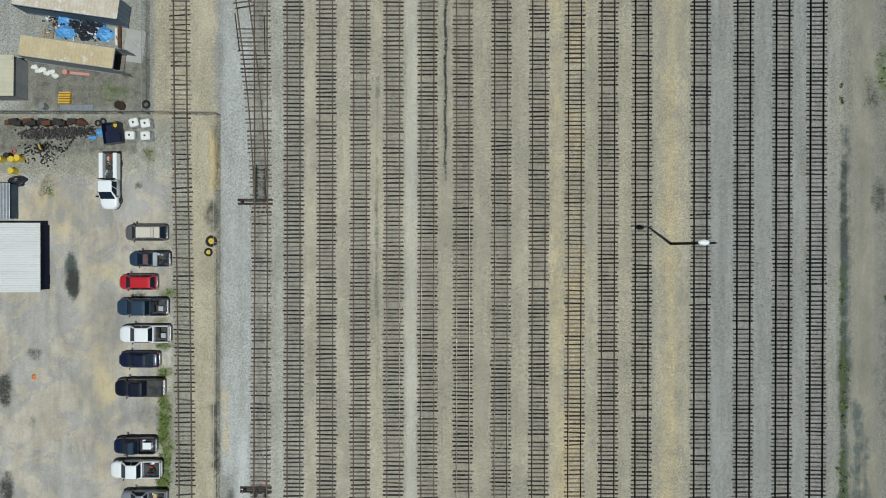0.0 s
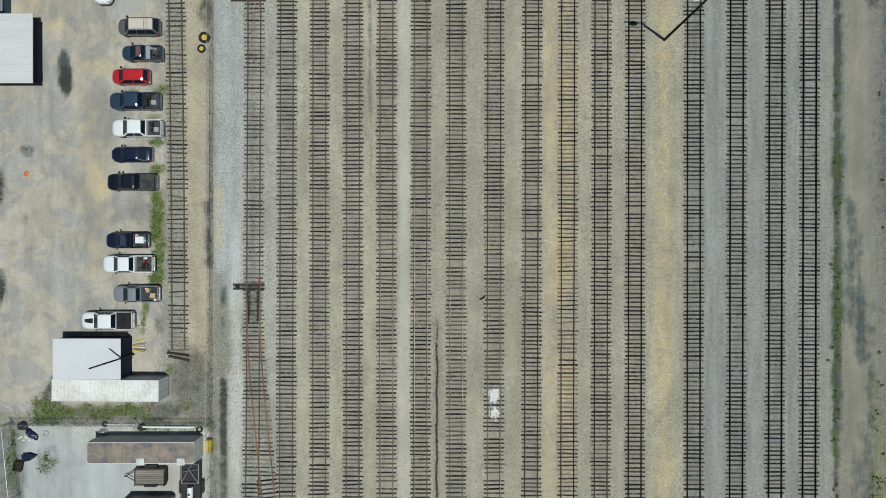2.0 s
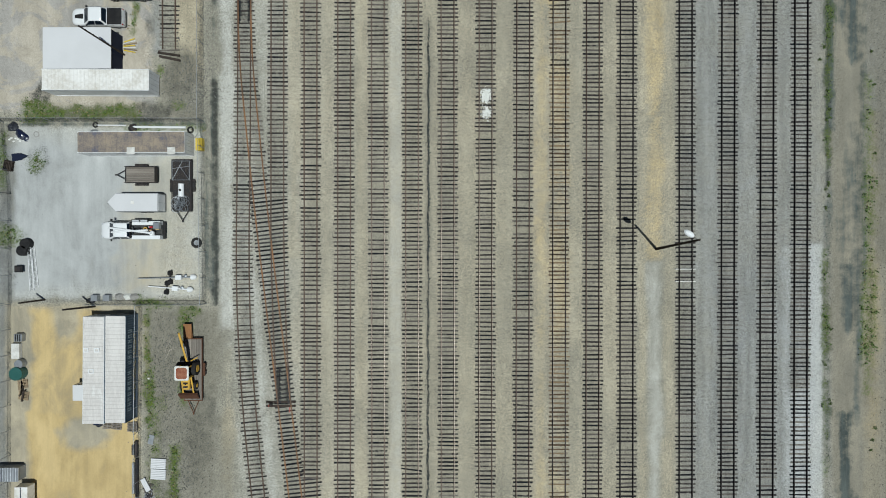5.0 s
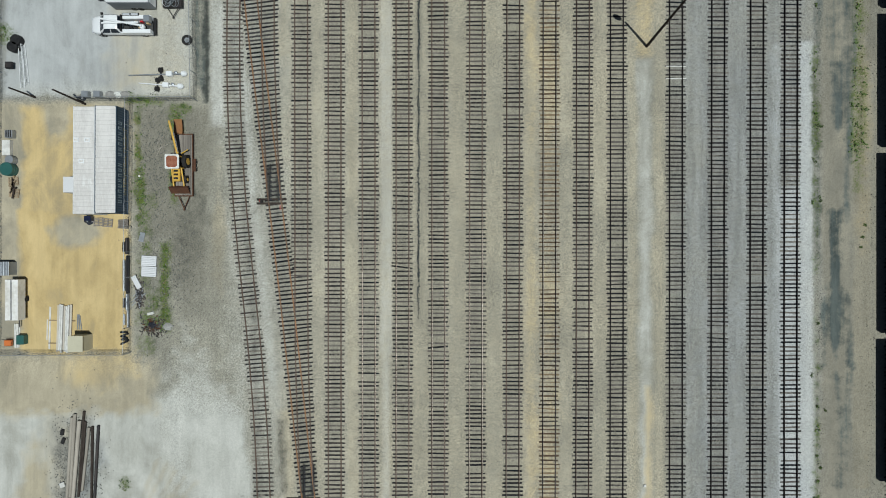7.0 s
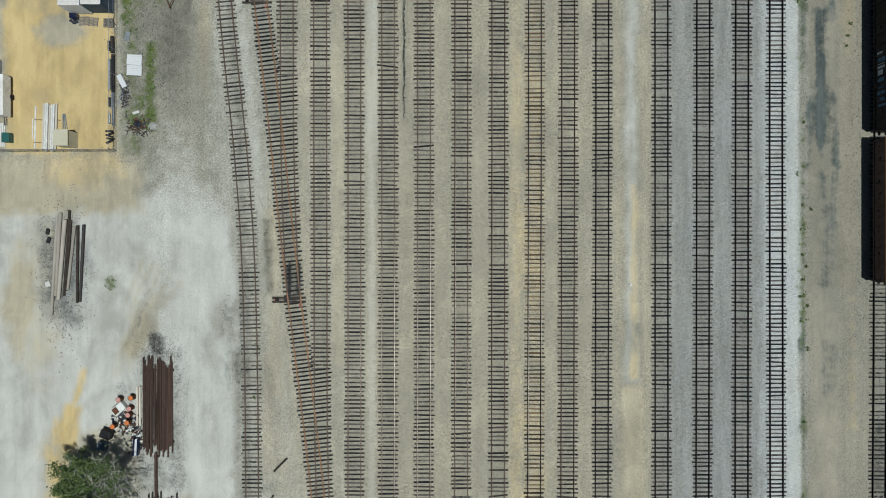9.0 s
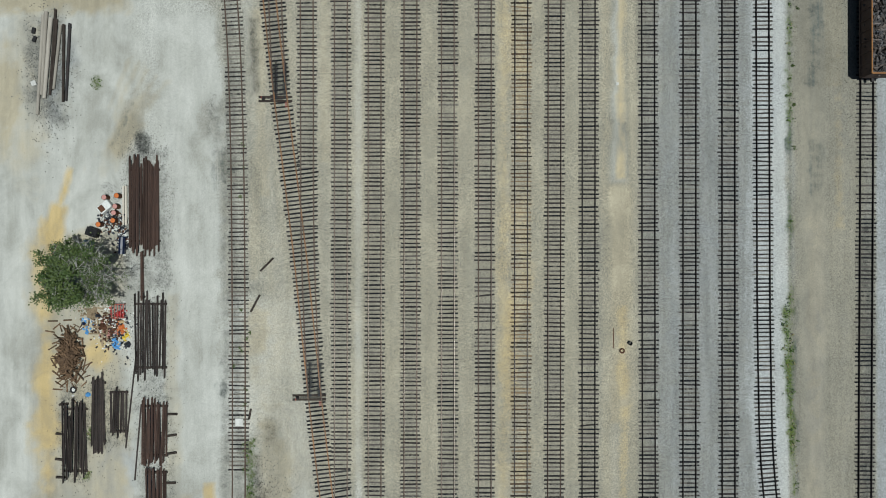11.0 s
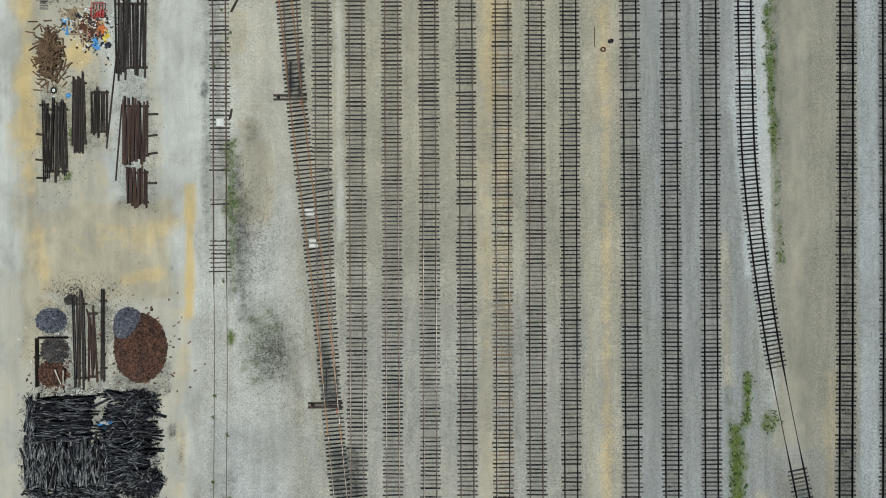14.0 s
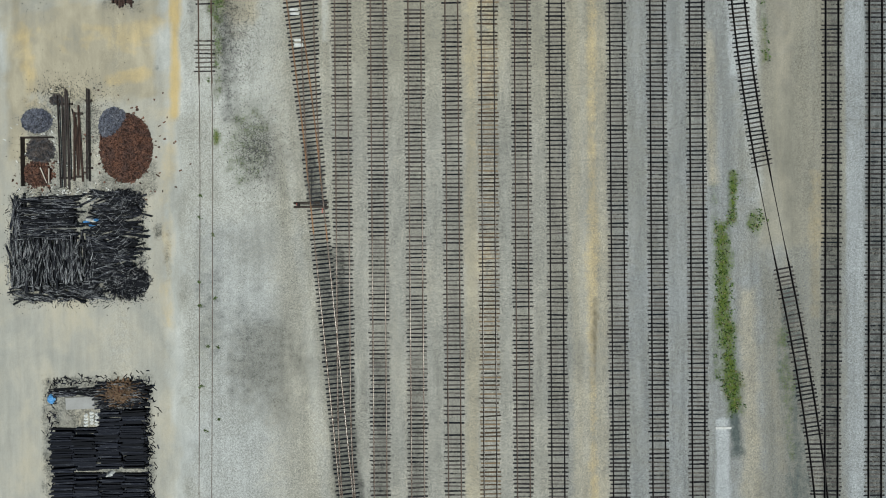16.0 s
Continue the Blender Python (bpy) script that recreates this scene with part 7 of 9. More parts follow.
def pallet(x, y, rz, material=PALLET_WOOD, z=0.0, label="weathered wooden pallet on the ground"):
    v = thing("pallet", label, "pallet", pose(x, y, z, 0, 0, rz))
    for k in range(6):
        part("slat", block(-0.6, -0.5 + 0.18 * k, 0.12, 0.6, -0.5 + 0.18 * k + 0.11, 0.145, 0.003), material, v)
    for k in (-0.5, 0, 0.5):
        part("bearer", block(k - 0.05, -0.5, 0.0, k + 0.05, 0.51, 0.12, 0.003), material, v)
    return v


def heap(name, label, category, x, y, rx, ry, h, material, seed, rz=0.0):
    return small(name, label, category, x, y, lumpy(rx, ry, h, seed), material, rz, smooth=False)


# around the two containers
heap("blue_tarp", "crumpled bright blue tarp over stored goods", "tarp", -44.9, 25.5, 1.3, 0.8, 0.7, BLUE_TARP, 1)
heap("blue_tarp", "crumpled bright blue tarp over stored goods", "tarp", -44.9, 27.0, 1.0, 0.6, 0.5, BLUE_TARP, 2)
heap("blue_tarp", "crumpled bright blue tarp over stored goods", "tarp", -40.2, 25.2, 1.1, 0.9, 0.6, BLUE_TARP, 3)
for k, (dx, dy) in enumerate(((-43.6, 26.3), (-43.0, 25.6), (-42.3, 26.3), (-41.7, 25.8), (-42.6, 25.0), (-41.2, 26.4))):
    heap("rubbish_bag", "black plastic bag in a heap of bags", "bag", dx, dy, 0.75, 0.6, 0.7, BLACK_BAG, 10 + k)
pallet(-46.4, 26.2, 20)
pallet(-46.8, 25.2, -10)
small("steel_post", "red-brown steel post leaning by the goods", "post", -38.35, 24.9, block(-0.16, -1.5, 0, 0.16, 1.5, 0.3, 0.02), RUST_STEEL)
small("white_plank", "white plank lying on the ground", "plank", -38.85, 24.9, block(-0.12, -1.0, 0, 0.12, 1.0, 0.08, 0.01), WHITE_BOARD)
for k in range(6):
    heap("white_sack", "torn white sack on dark ground", "sack", -48.6 + 0.5 * k, 21.35 - 0.14 * k - 0.3 * (k % 2), 0.45, 0.3, 0.25, WHITE_BAG, 20 + k)
small("pink_panel", "faded pink plastic panel beside the container", "panel", -43.2, 20.55, block(-1.2, -0.16, 0, 1.2, 0.16, 0.1, 0.01), PINK, -5)
drum("drum", "pinkish drum beside the container", -44.6, 20.6, PINK, 0.3, 0.6)
crate = thing("yellow_crate", "yellow slatted crate on dark gravel", "crate", pose(-44.8, 17.7, 0))
for k in range(5):
    part("slat", block(-0.7, -0.75 + 0.3 * k, 0.0, 0.7, -0.75 + 0.3 * k + 0.2, 0.5 - 0.04 * k, 0.01), YELLOW_PAINT, crate)
# a near-black disc across the top stands for the open drum's shaded inside
drum("rusty_drum", "rust-brown open drum beside the fence", -38.2, 16.7, RUST_STEEL, 0.5, 0.8, INSIDE_SHADE)
lying_tyre(-35.3, 16.9, 0.5)
small("concrete_pad", "pale concrete pad at the container doors", "concrete pad", -36.7, 23.8, block(-1.2, -1.9, -0.05, 1.2, 1.9, 0.05, 0.02), CONCRETE, -8)
lad = thing("ladder", "aluminium ladder lying beside the fence", "ladder", pose(-35.9, 23.7, 0.06, 0, 0, -35))
for s in (-1, 1):
    part("stile", block(-1.2, s * 0.22 - 0.025, 0, 1.2, s * 0.22 + 0.025, 0.06, 0.005), GALV, lad)
for k in range(8):
    part("rung", bar((-1.05 + 0.3 * k, -0.2, 0.03), (-1.05 + 0.3 * k, 0.2, 0.03), 0.018, None, 6), GALV, lad)
small("roof_sheet", "pale corrugated sheet leaning by the fence", "metal sheet", -43.5, 16.5, ribbed(-2.0, -0.35, 2.0, 0.35, 0.08, 0.2, 0.03, "y"), GALV)
drum("drum", "grey drum beside the fence", -47.2, 16.6, GALV, 0.35, 0.8)

# row of scrap behind the fence
for k in range(14):
    small("scrap_beam", "dark scrap steel beam in a row by the fence", "scrap", -51.4 + 0.58 * k, 14.75 + 0.18 * math.sin(k * 2.1), block(-0.5, -0.28, 0, 0.5, 0.28, 0.35 + 0.2 * (k % 3), 0.03), DARK_STEEL if k % 4 else RUST_STEEL, 9 * math.sin(k * 1.7), group="scrap along the fence")
for k, (x, y) in enumerate(((-42.9, 14.9), (-41.0, 14.7), (-40.4, 14.9))):
    lying_tyre(x, y, 0.4)
heap("scrap_heap", "dark brown scrap under the fence", "scrap", -43.0, 14.8, 0.8, 0.5, 0.5, RUST_STEEL, 31)
heap("blue_bag", "blue plastic bag on the ground", "bag", -41.75, 13.0, 0.5, 0.3, 0.3, BLUE_TARP, 32)
heap("blue_bag", "blue plastic bag on the ground", "bag", -40.7, 13.6, 0.6, 0.5, 0.45, BLUE_TARP, 33)
sk = thing("metal_skip", "dark blue metal skip with a tyre in it", "skip", pose(-38.95, 13.4, 0, 0, 0, 8))
for c in ((-1, -1.2, -0.93, 1.2), (0.93, -1.2, 1, 1.2), (-0.93, -1.2, 0.93, -1.13), (-0.93, 1.13, 0.93, 1.2)):
    part("side", block(c[0], c[1], 0.0, c[2], c[3], 1.0, 0.01), NAVY_PAINT, sk)
part("floor", block(-0.93, -1.13, 0.05, 0.93, 1.13, 0.12, 0.0), WALL_NAVY, sk)
part("cover", block(-0.9, -1.1, 0.6, 0.9, 0.3, 0.66, 0.02), WALL_NAVY, sk)
lying_tyre(-38.9, 14.4, 0.45, YELLOW_PLASTIC, 0.12, "tyre with a yellow rim in the skip")
for k, (x, y) in enumerate(((-36.75, 13.1), (-34.95, 13.05), (-34.95, 14.5), (-36.3, 14.6))):
    ibc = thing("liquid_tank", "white plastic liquid tank in a steel cage", "tank", pose(x, y, 0, 0, 0, 5 * k))
    part("tank", block(-0.55, -0.5, 0.14, 0.55, 0.5, 1.1, 0.12), WHITE_BAG, ibc)
    part("base", block(-0.6, -0.55, 0.0, 0.6, 0.55, 0.14, 0.01), GALV, ibc)
    for z in (0.35, 0.7, 1.0):
        for s in (-1, 1):
            part("cage_bar", bar((-0.58, s * 0.53, z), (0.58, s * 0.53, z), 0.015, None, 5), GALV, ibc)
            part("cage_bar", bar((s * 0.58, -0.53, z), (s * 0.58, 0.53, z), 0.015, None, 5), GALV, ibc)
    part("cap", lathe(((0.11, 1.09), (0.11, 1.16), (0.03, 1.17)), 12), BLACK_PLASTIC, ibc)
mc = thing("plate_compactor", "yellow and black plate compactor on gravel", "machine", pose(-47.6, 11.8, 0, 0, 0, 25))
part("plate", block(-0.55, -0.4, 0.0, 0.55, 0.4, 0.1, 0.03), DARK_STEEL, mc)
part("engine", block(-0.35, -0.3, 0.1, 0.25, 0.3, 0.6, 0.06), BLACK_PLASTIC, mc)
part("cowl", block(-0.05, -0.36, 0.35, 0.12, 0.36, 0.66, 0.04), YELLOW_PAINT, mc)
part("handle", bar((0.4, 0, 0.2), (0.95, 0.1, 0.85), 0.025, None, 6), DARK_STEEL, mc)
for k, (x, y) in enumerate(((-52.2, 10.4), (-50.75, 10.35), (-50.05, 10.5), (-50.8, 9.0))):
    drum("yellow_drum", "yellow steel drum standing on gravel", x, y, YELLOW_PLASTIC, 0.36, 0.9)
drum("grey_drum", "dark grey drum among yellow drums", -51.3, 10.8, DARK_STEEL, 0.32, 0.9)
small("red_ring", "faded red rubber ring on the ground", "ring", -51.0, 11.4, torus(0.24, 0.07), RED_SIGN, z=0.07)
heap("black_bin_bag", "black loader bucket of scrap beside the shed", "scrap", -50.6, 7.85, 1.2, 0.65, 0.8, BLACK_BAG, 41)
lying_tyre(-27.6, 0.75, 0.68, YELLOW_PLASTIC, 0, "large tractor tyre with yellow rim")
lying_tyre(-27.95, -0.55, 0.5, YELLOW_PLASTIC, 0, "tractor tyre with yellow rim")
heap("orange_rag", "orange-red rag on worn pavement", "rag", -48.7, -15.3, 0.3, 0.35, 0.12, ORANGE, 42)
for k in range(7):
    small("pipe", "yellowed pipe in a bundle beside the office", "pipe", -35.3, -35.0 - 0.22 * k, bar((-0.75, 0, 0.08), (0.6 + 0.1 * (k % 3), 0.1, 0.08), 0.07, None, 8), (YELLOW_PLASTIC, WHITE_BOARD, PALLET_WOOD)[k % 3], 15 - 5 * k, group="pipes beside the office")

# fenced yard
small("yellow_box", "yellow steel tool box beside the fence", "box", -26.95, -47.3, block(-0.38, -0.72, 0, 0.38, 0.72, 0.75, 0.03), YELLOW_PLASTIC)
small("white_pipe", "long white pipe lying along the fence", "pipe", -31.8, -45.2, bar((-3.1, 0, 0.14), (3.1, 0, 0.14), 0.14, None, 12), WHITE_PAINT, -0.5)
small("white_pipe", "thin white pipe lying along the fence", "pipe", -37.5, -44.95, bar((-1.7, 0, 0.07), (1.7, 0, 0.07), 0.07, None, 10), WHITE_PAINT, -0.5)
heap("cable_heap", "tangled dark cables on white pipe ends", "cables", -35.0, -45.25, 0.6, 0.5, 0.35, DARK_STEEL, 43)
lying_tyre(-39.4, -44.9, 0.35)
lying_tyre(-28.2, -45.5, 0.4)
heap("steel_grating", "grey gratings stacked by the container end", "grating", -39.6, -45.9, 0.7, 0.45, 0.4, GALV, 44)
heap("dark_tarp", "dark blue tarp heap in the yard corner", "tarp", -49.1, -45.1, 0.7, 0.6, 0.4, BLACK_BAG, 45)
heap("blue_tarp", "blue tarp with white litter", "tarp", -48.1, -46.1, 0.9, 0.55, 0.3, NAVY_PAINT, 46, -35)
for k in range(9):
    heap("litter", "white litter beside the tarp", "litter", -49.6 + 0.25 * k, -46.6 + 0.22 * math.sin(k * 2.3), 0.16, 0.12, 0.08, WHITE_BAG, 50 + k)
small("fire_ring", "grey concrete ring set in gravel", "ring", -46.4, -46.0, torus(0.3, 0.05, 20, 6), CONCRETE, z=0.03)
small("small_boat", "small dark pointed boat lying by the fence", "boat", -48.2, -48.7, rings([[(0.95, 0.0, 0.3), (0.95, 0.02, 0.32), (0.95, -0.02, 0.32)], [(0.1, 0.0, 0.02), (0.1, 0.42, 0.42), (0.1, -0.42, 0.42)], [(-0.8, 0.0, 0.02), (-0.8, 0.45, 0.42), (-0.8, -0.45, 0.42)]]), WALL_NAVY, 8)
for k in range(3):
    pallet(-49.5, -49.7 - 0.05 * k, 80, POLE_WOOD, 0.15 * k, "dark wooden pallet in a stack")
lying_tyre(-27.5, -58.8, 0.62, GALV, 0, "worn tyre on a grey rim beside fence")
for k, (x, y) in enumerate(((-47.3, -58.9), (-47.7, -59.7))):
    drum("black_tank", "black plastic tank beside the fence", x, y, BLACK_PLASTIC, 0.62, 0.7)
for k, (x, rz) in enumerate(((-46.6, 6), (-47.0, 3))):
    lt2 = thing("lattice_mast", "white lattice mast section lying on gravel", "mast", pose(x, -61.7 - 0.3 * k, 0.05, 0, 0, rz))
    for s in (-1, 1):
        part("chord", bar((s * 0.24, -2.4, 0.05), (s * 0.24, 2.4, 0.05), 0.03, None, 6), WHITE_PAINT, lt2)
    part("chord", bar((0, -2.4, 0.4), (0, 2.4, 0.4), 0.03, None, 6), WHITE_PAINT, lt2)
    for q in range(9):
        y = -2.3 + 0.55 * q
        part("brace", bar((-0.24, y, 0.05), (0.24, y + 0.3, 0.05), 0.016, None, 5), WHITE_PAINT, lt2)
        part("brace", bar((0.24, y, 0.05), (0, y + 0.3, 0.4), 0.016, None, 5), WHITE_PAINT, lt2)
gr = thing("barbecue_grill", "black square grill beside the fence", "grill", pose(-48.15, -61.85, 0))
part("bowl", block(-0.45, -0.4, 0.35, 0.45, 0.4, 0.65, 0.06), BLACK_PLASTIC, gr)
part("lid_plate", block(-0.32, -0.28, 0.65, 0.32, 0.28, 0.7, 0.03), DARK_STEEL, gr)
for a in (-0.35, 0.35):
    for b in (-0.3, 0.3):
        part("leg", bar((a, b, 0), (a, b, 0.38), 0.025, None, 6), DARK_STEEL, gr)


def signal_mast(x, y, L, rz, dark):
    v = thing("signal_mast", "dismantled crossing signal mast lying on gravel", "signal mast", pose(x, y, 0, 0, 0, rz), "dismantled signals")
    part("tube", bar((-L / 2, 0, 0.3), (L / 2 - 0.3, 0, 0.3), 0.06, 0.09, 10), GALV if dark else WHITE_PAINT, v)
    part("base", lathe(((0.32, 0), (0.32, 0.4), (0.12, 0.6)), 14), WHITE_PAINT, v, "white mast base", pose(L / 2 - 0.3, 0, 0.33, 0, 90, 0))
    part("junction_box", block(L / 2 - 2.1, -0.28, 0.1, L / 2 - 1.4, 0.28, 0.62, 0.04), WHITE_PAINT, v, "white junction box")
    part("signal_arm", block(L / 2 - 2.9, -0.75, 0.2, L / 2 - 2.75, 0.75, 0.34, 0.02), DARK_STEEL, v)
    for s in (-1, 1):
        part("signal_lamp", bar((L / 2 - 3.0, s * 0.52, 0.3), (L / 2 - 2.6, s * 0.52, 0.3), 0.28, 0.3, 14), BLACK_PLASTIC, v, "black signal lamp hood")
    part("bell", lathe(((0.16, 0), (0.18, 0.08), (0.03, 0.14)), 12), GALV, v, at=pose(L / 2 - 1.0, 0.15, 0.36))


signal_mast(-31.0, -62.9, 6.6, 1.5, True)
signal_mast(-30.6, -64.1, 5.0, -4.5, False)
for k, x in enumerate((-39.25, -37.85, -36.6, -35.6, -34.9)):
    if k < 2:
        small("junction_cabinet", "grey junction cabinet by the fence", "cabinet", x, -65.25, block(-0.38, -0.36, 0, 0.38, 0.36, 0.7, 0.03), GALV)
    else:
        heap("canvas_cover", "pale canvas cover dumped by the fence", "canvas", x, -65.15, 0.6, 0.42, 0.5, WHITE_BAG if k % 2 else CONCRETE, 60 + k)
heap("cable_heap", "black cables by the gate pole", "cables", -40.0, -65.6, 0.6, 0.4, 0.3, BLACK_BAG, 66)

# loader tractor on a low trailer
lo = trailer("rusty low trailer with timber deck under a loader", "lowboy_trailer", -27.65, -73.6, 90, 7.2, 2.15, 0.7, 10, RUST_STEEL, 0.0, 1.5, DECK_WOOD)
for k in range(7):
    part("ramp_slat", block(3.65, 0.15 - 0.0, 0.4 + 0.06 * k, 3.65 + 0.0 + 0.24 * (k + 1), 1.1, 0.46 + 0.06 * k, 0.01), RUST_ORANGE, lo)
RUST_RED = surface("flaking_red_rust", (0.2, 0.06, 0.035), (0.34, 0.17, 0.1), 0.8, 0.0, 10, 2.2, 0.8, 0.1)
bh = thing("backhoe_loader", "weathered yellow backhoe loader on a trailer", "loader", pose(-27.9, -73.6, 0.72, 0, 0, -90))
part("chassis", block(-1.2, -0.45, 0.5, 2.0, 0.45, 0.95, 0.05), DARK_STEEL, bh)
part("engine_hood", block(0.55, -0.42, 0.95, 2.05, 0.42, 1.4, 0.1), YELLOW_PAINT, bh, "yellow engine hood")
for k in range(3):
    part("hood_grille", block(0.75 + 0.42 * k, -0.26, 1.4, 0.97 + 0.42 * k, 0.26, 1.43, 0.01), BLACK_PLASTIC, bh)
for s in (-0.55, 0.55):
    part("step_plate", block(-0.6, s - 0.14, 0.6, 0.5, s + 0.14, 0.66, 0.01), RUST_STEEL, bh)
part("battery_box", block(-1.25, -0.7, 0.7, -0.8, -0.3, 1.1, 0.03), DARK_STEEL, bh)
part("exhaust", bar((1.3, 0.2, 1.4), (1.3, 0.2, 2.0), 0.05, None, 8), DARK_STEEL, bh)
for a in (-0.72, 0.52):
    for s in (-0.68, 0.68):
        part("cab_post", block(a - 0.05, s - 0.05, 0.95, a + 0.05, s + 0.05, 2.3, 0.01), YELLOW_PAINT, bh)
cr_ = part("cab_roof", block(-0.9, -0.8, 2.3, 0.75, 0.8, 2.42, 0.1), WHITE_BAG, bh, "off-white cab roof")
part("rust_patch", rings([[(q * a, q * b, z) for a, b in ((-0.72, -0.4), (-0.55, -0.62), (0.4, -0.62), (0.58, -0.4), (0.58, 0.4), (0.4, 0.62), (-0.55, 0.62), (-0.72, 0.4))] for q, z in ((1.0, 2.421), (0.92, 2.43))]), RUST_RED, cr_, "rust-red patch on roof")
part("seat", block(-0.35, -0.3, 1.0, 0.15, 0.3, 1.4, 0.08), BLACK_PLASTIC, bh)
for s in (-1, 1):
    t = part("rear_wheel", bar((-0.3, s * 0.7, 0.78), (-0.3, s * 1.12, 0.78), 0.76, None, 22), TYRE, bh, "large rear tyre")
    part("rim", bar((-0.3, s * 1.09, 0.78), (-0.3, s * 1.14, 0.78), 0.4, None, 16), YELLOW_PAINT, t)
    t = part("front_wheel", bar((1.75, s * 0.62, 0.45), (1.75, s * 0.92, 0.45), 0.45, None, 18), TYRE, bh)
    part("rim", bar((1.75, s * 0.89, 0.45), (1.75, s * 0.94, 0.45), 0.22, None, 12), YELLOW_PAINT, t)
    part("loader_arm", bar((0.4, s * 0.55, 1.3), (2.7, s * 0.6, 0.6), 0.09, None, 8), YELLOW_PAINT, bh)
part("loader_bucket", rings([[(2.55, -1.1, 0.75), (3.3, -1.1, 0.15), (3.35, -1.1, 0.2), (2.75, -1.1, 0.95)], [(2.55, 1.1, 0.75), (3.3, 1.1, 0.15), (3.35, 1.1, 0.2), (2.75, 1.1, 0.95)]]), RUST_STEEL, bh, "rusty front bucket")
part("boom", bar((-1.2, 0.0, 1.0), (-4.6, -0.25, 2.5), 0.15, 0.12, 8), YELLOW_PAINT, bh, "yellow backhoe boom")
part("boom_ram", bar((-1.3, 0.18, 1.2), (-3.4, 0.1, 2.2), 0.06, None, 8), CHROME, bh)
part("dipper", bar((-4.6, -0.25, 2.5), (-3.2, -0.55, 0.9), 0.11, 0.1, 8), YELLOW_PAINT, bh)
part("hoe_bucket", block(-3.4, -0.85, 0.2, -2.75, -0.3, 0.95, 0.08), DARK_STEEL, bh)
part("stabiliser", bar((-1.2, 0.4, 0.9), (-1.6, 1.25, 1.1), 0.06, None, 6), YELLOW_PAINT, bh)

# along the ochre yard's left fence
ac = thing("pump_unit", "grey pump unit beside the fence", "pump", pose(-48.1, -69.9, 0))
part("housing", block(-0.5, -0.45, 0, 0.4, 0.45, 0.7, 0.05), GALV, ac)
for k in range(3):
    part("grille", block(-0.35 + 0.25 * k, -0.4, 0.7, -0.22 + 0.25 * k, 0.4, 0.74, 0.01), BLACK_PLASTIC, ac)
small("white_cabinet", "white metal cabinet lying by the fence", "cabinet", -48.5, -71.5, block(-0.55, -0.9, 0, 0.4, 0.9, 0.55, 0.04), WHITE_BOARD)
drum("grey_drum", "blue-grey drum beside the fence", -48.0, -72.95, GALV, 0.5, 0.8)
drum("green_tank", "dark green round water tank beside the fence", -48.2, -74.05, GREEN_PLASTIC, 0.78, 1.0)
pallet(-48.0, -75.4, 5)
pallet(-47.9, -76.8, -8)
for k in range(8):
    small("timber_offcut", "dark timber offcut stacked on pallets", "timber", -48.0 + 0.1 * math.sin(k * 3), -75.2 - 0.25 * k, block(-0.5, -0.09, 0.15, 0.5, 0.09, 0.32, 0.01), POLE_WOOD if k % 2 else PALLET_WOOD, 70 + 25 * math.sin(k * 2.2), group="timber offcuts")
for k, (x, y, rz) in enumerate(((-38.0, -80.2, 3), (-36.9, -80.3, -5), (-35.0, -80.4, 4), (-35.0, -80.5, -3))):
    pallet(x, y, rz, DECK_WOOD, 0.15 * (k == 3), "grey wooden pallet at the container end")
heap("cable_heap", "dark cables by the container steps", "cables", -39.1, -80.1, 0.6, 0.4, 0.3, BLACK_BAG, 71)
small("blue_bin", "dark blue bin at the container end", "bin", -38.9, -79.8, block(-0.4, -0.3, 0, 0.4, 0.3, 0.8, 0.05), NAVY_PAINT)
for k, (y0, y1, r) in enumerate(((-82.1, -84.0, 0.22), (-84.2, -88.6, 0.2), (-88.7, -90.6, 0.2), (-90.6, -92.6, 0.16))):
    small("culvert_pipe", "dark grey culvert pipe along the fence", "pipe", -34.55 + 0.06 * (k % 2), 0, bar((0, y0, r), (0, y1, r), r, None, 12), DARK_STEEL if k < 2 else GALV, group="pipes along the fence")
    small("culvert_pipe", "grey culvert pipe along the fence", "pipe", -34.95, 0, bar((0, y0 - 0.5, r * 0.8), (0, y1 + 0.3, r * 0.8), r * 0.8, None, 12), GALV if k % 2 else DARK_STEEL, group="pipes along the fence")
for k in range(5):
    small("black_bracket", "black steel bracket leaning by the fence", "bracket", -34.9 + 0.1 * (k % 2), -93.2 - 0.3 * k, block(-0.5, -0.1, 0, 0.35, 0.1, 0.3, 0.03), BLACK_PLASTIC, 25 * math.sin(k * 2), group="brackets by the fence")
for k in range(2):
    small("roof_sheet", "pale corrugated metal sheet dropped in the weeds", "metal sheet", -32.0, -84.8 - 1.25 * k, ribbed(-0.88, -0.6, 0.88, 0.6, 0.1 + 0.02 * k, 0.2, 0.03, "x"), ROOF_CLEAN, -3, 0.1)
small("roof_sheet", "bent grey metal sheet in the weeds", "metal sheet", -33.5, -87.3, ribbed(-0.3, -0.8, 0.3, 0.8, 0.1, 0.2, 0.03, "y"), ROOF_CLEAN, 28, 0.1)
small("sash_panel", "white window frame lying in weeds", "frame", -32.9, -82.0, rings([[(-0.3, -0.55, 0.02), (0.3, -0.55, 0.02), (0.3, -0.55, 0.08), (-0.3, -0.55, 0.08)], [(-0.3, 0.55, 0.02), (0.3, 0.55, 0.02), (0.3, 0.55, 0.08), (-0.3, 0.55, 0.08)]]), GALV, -12)
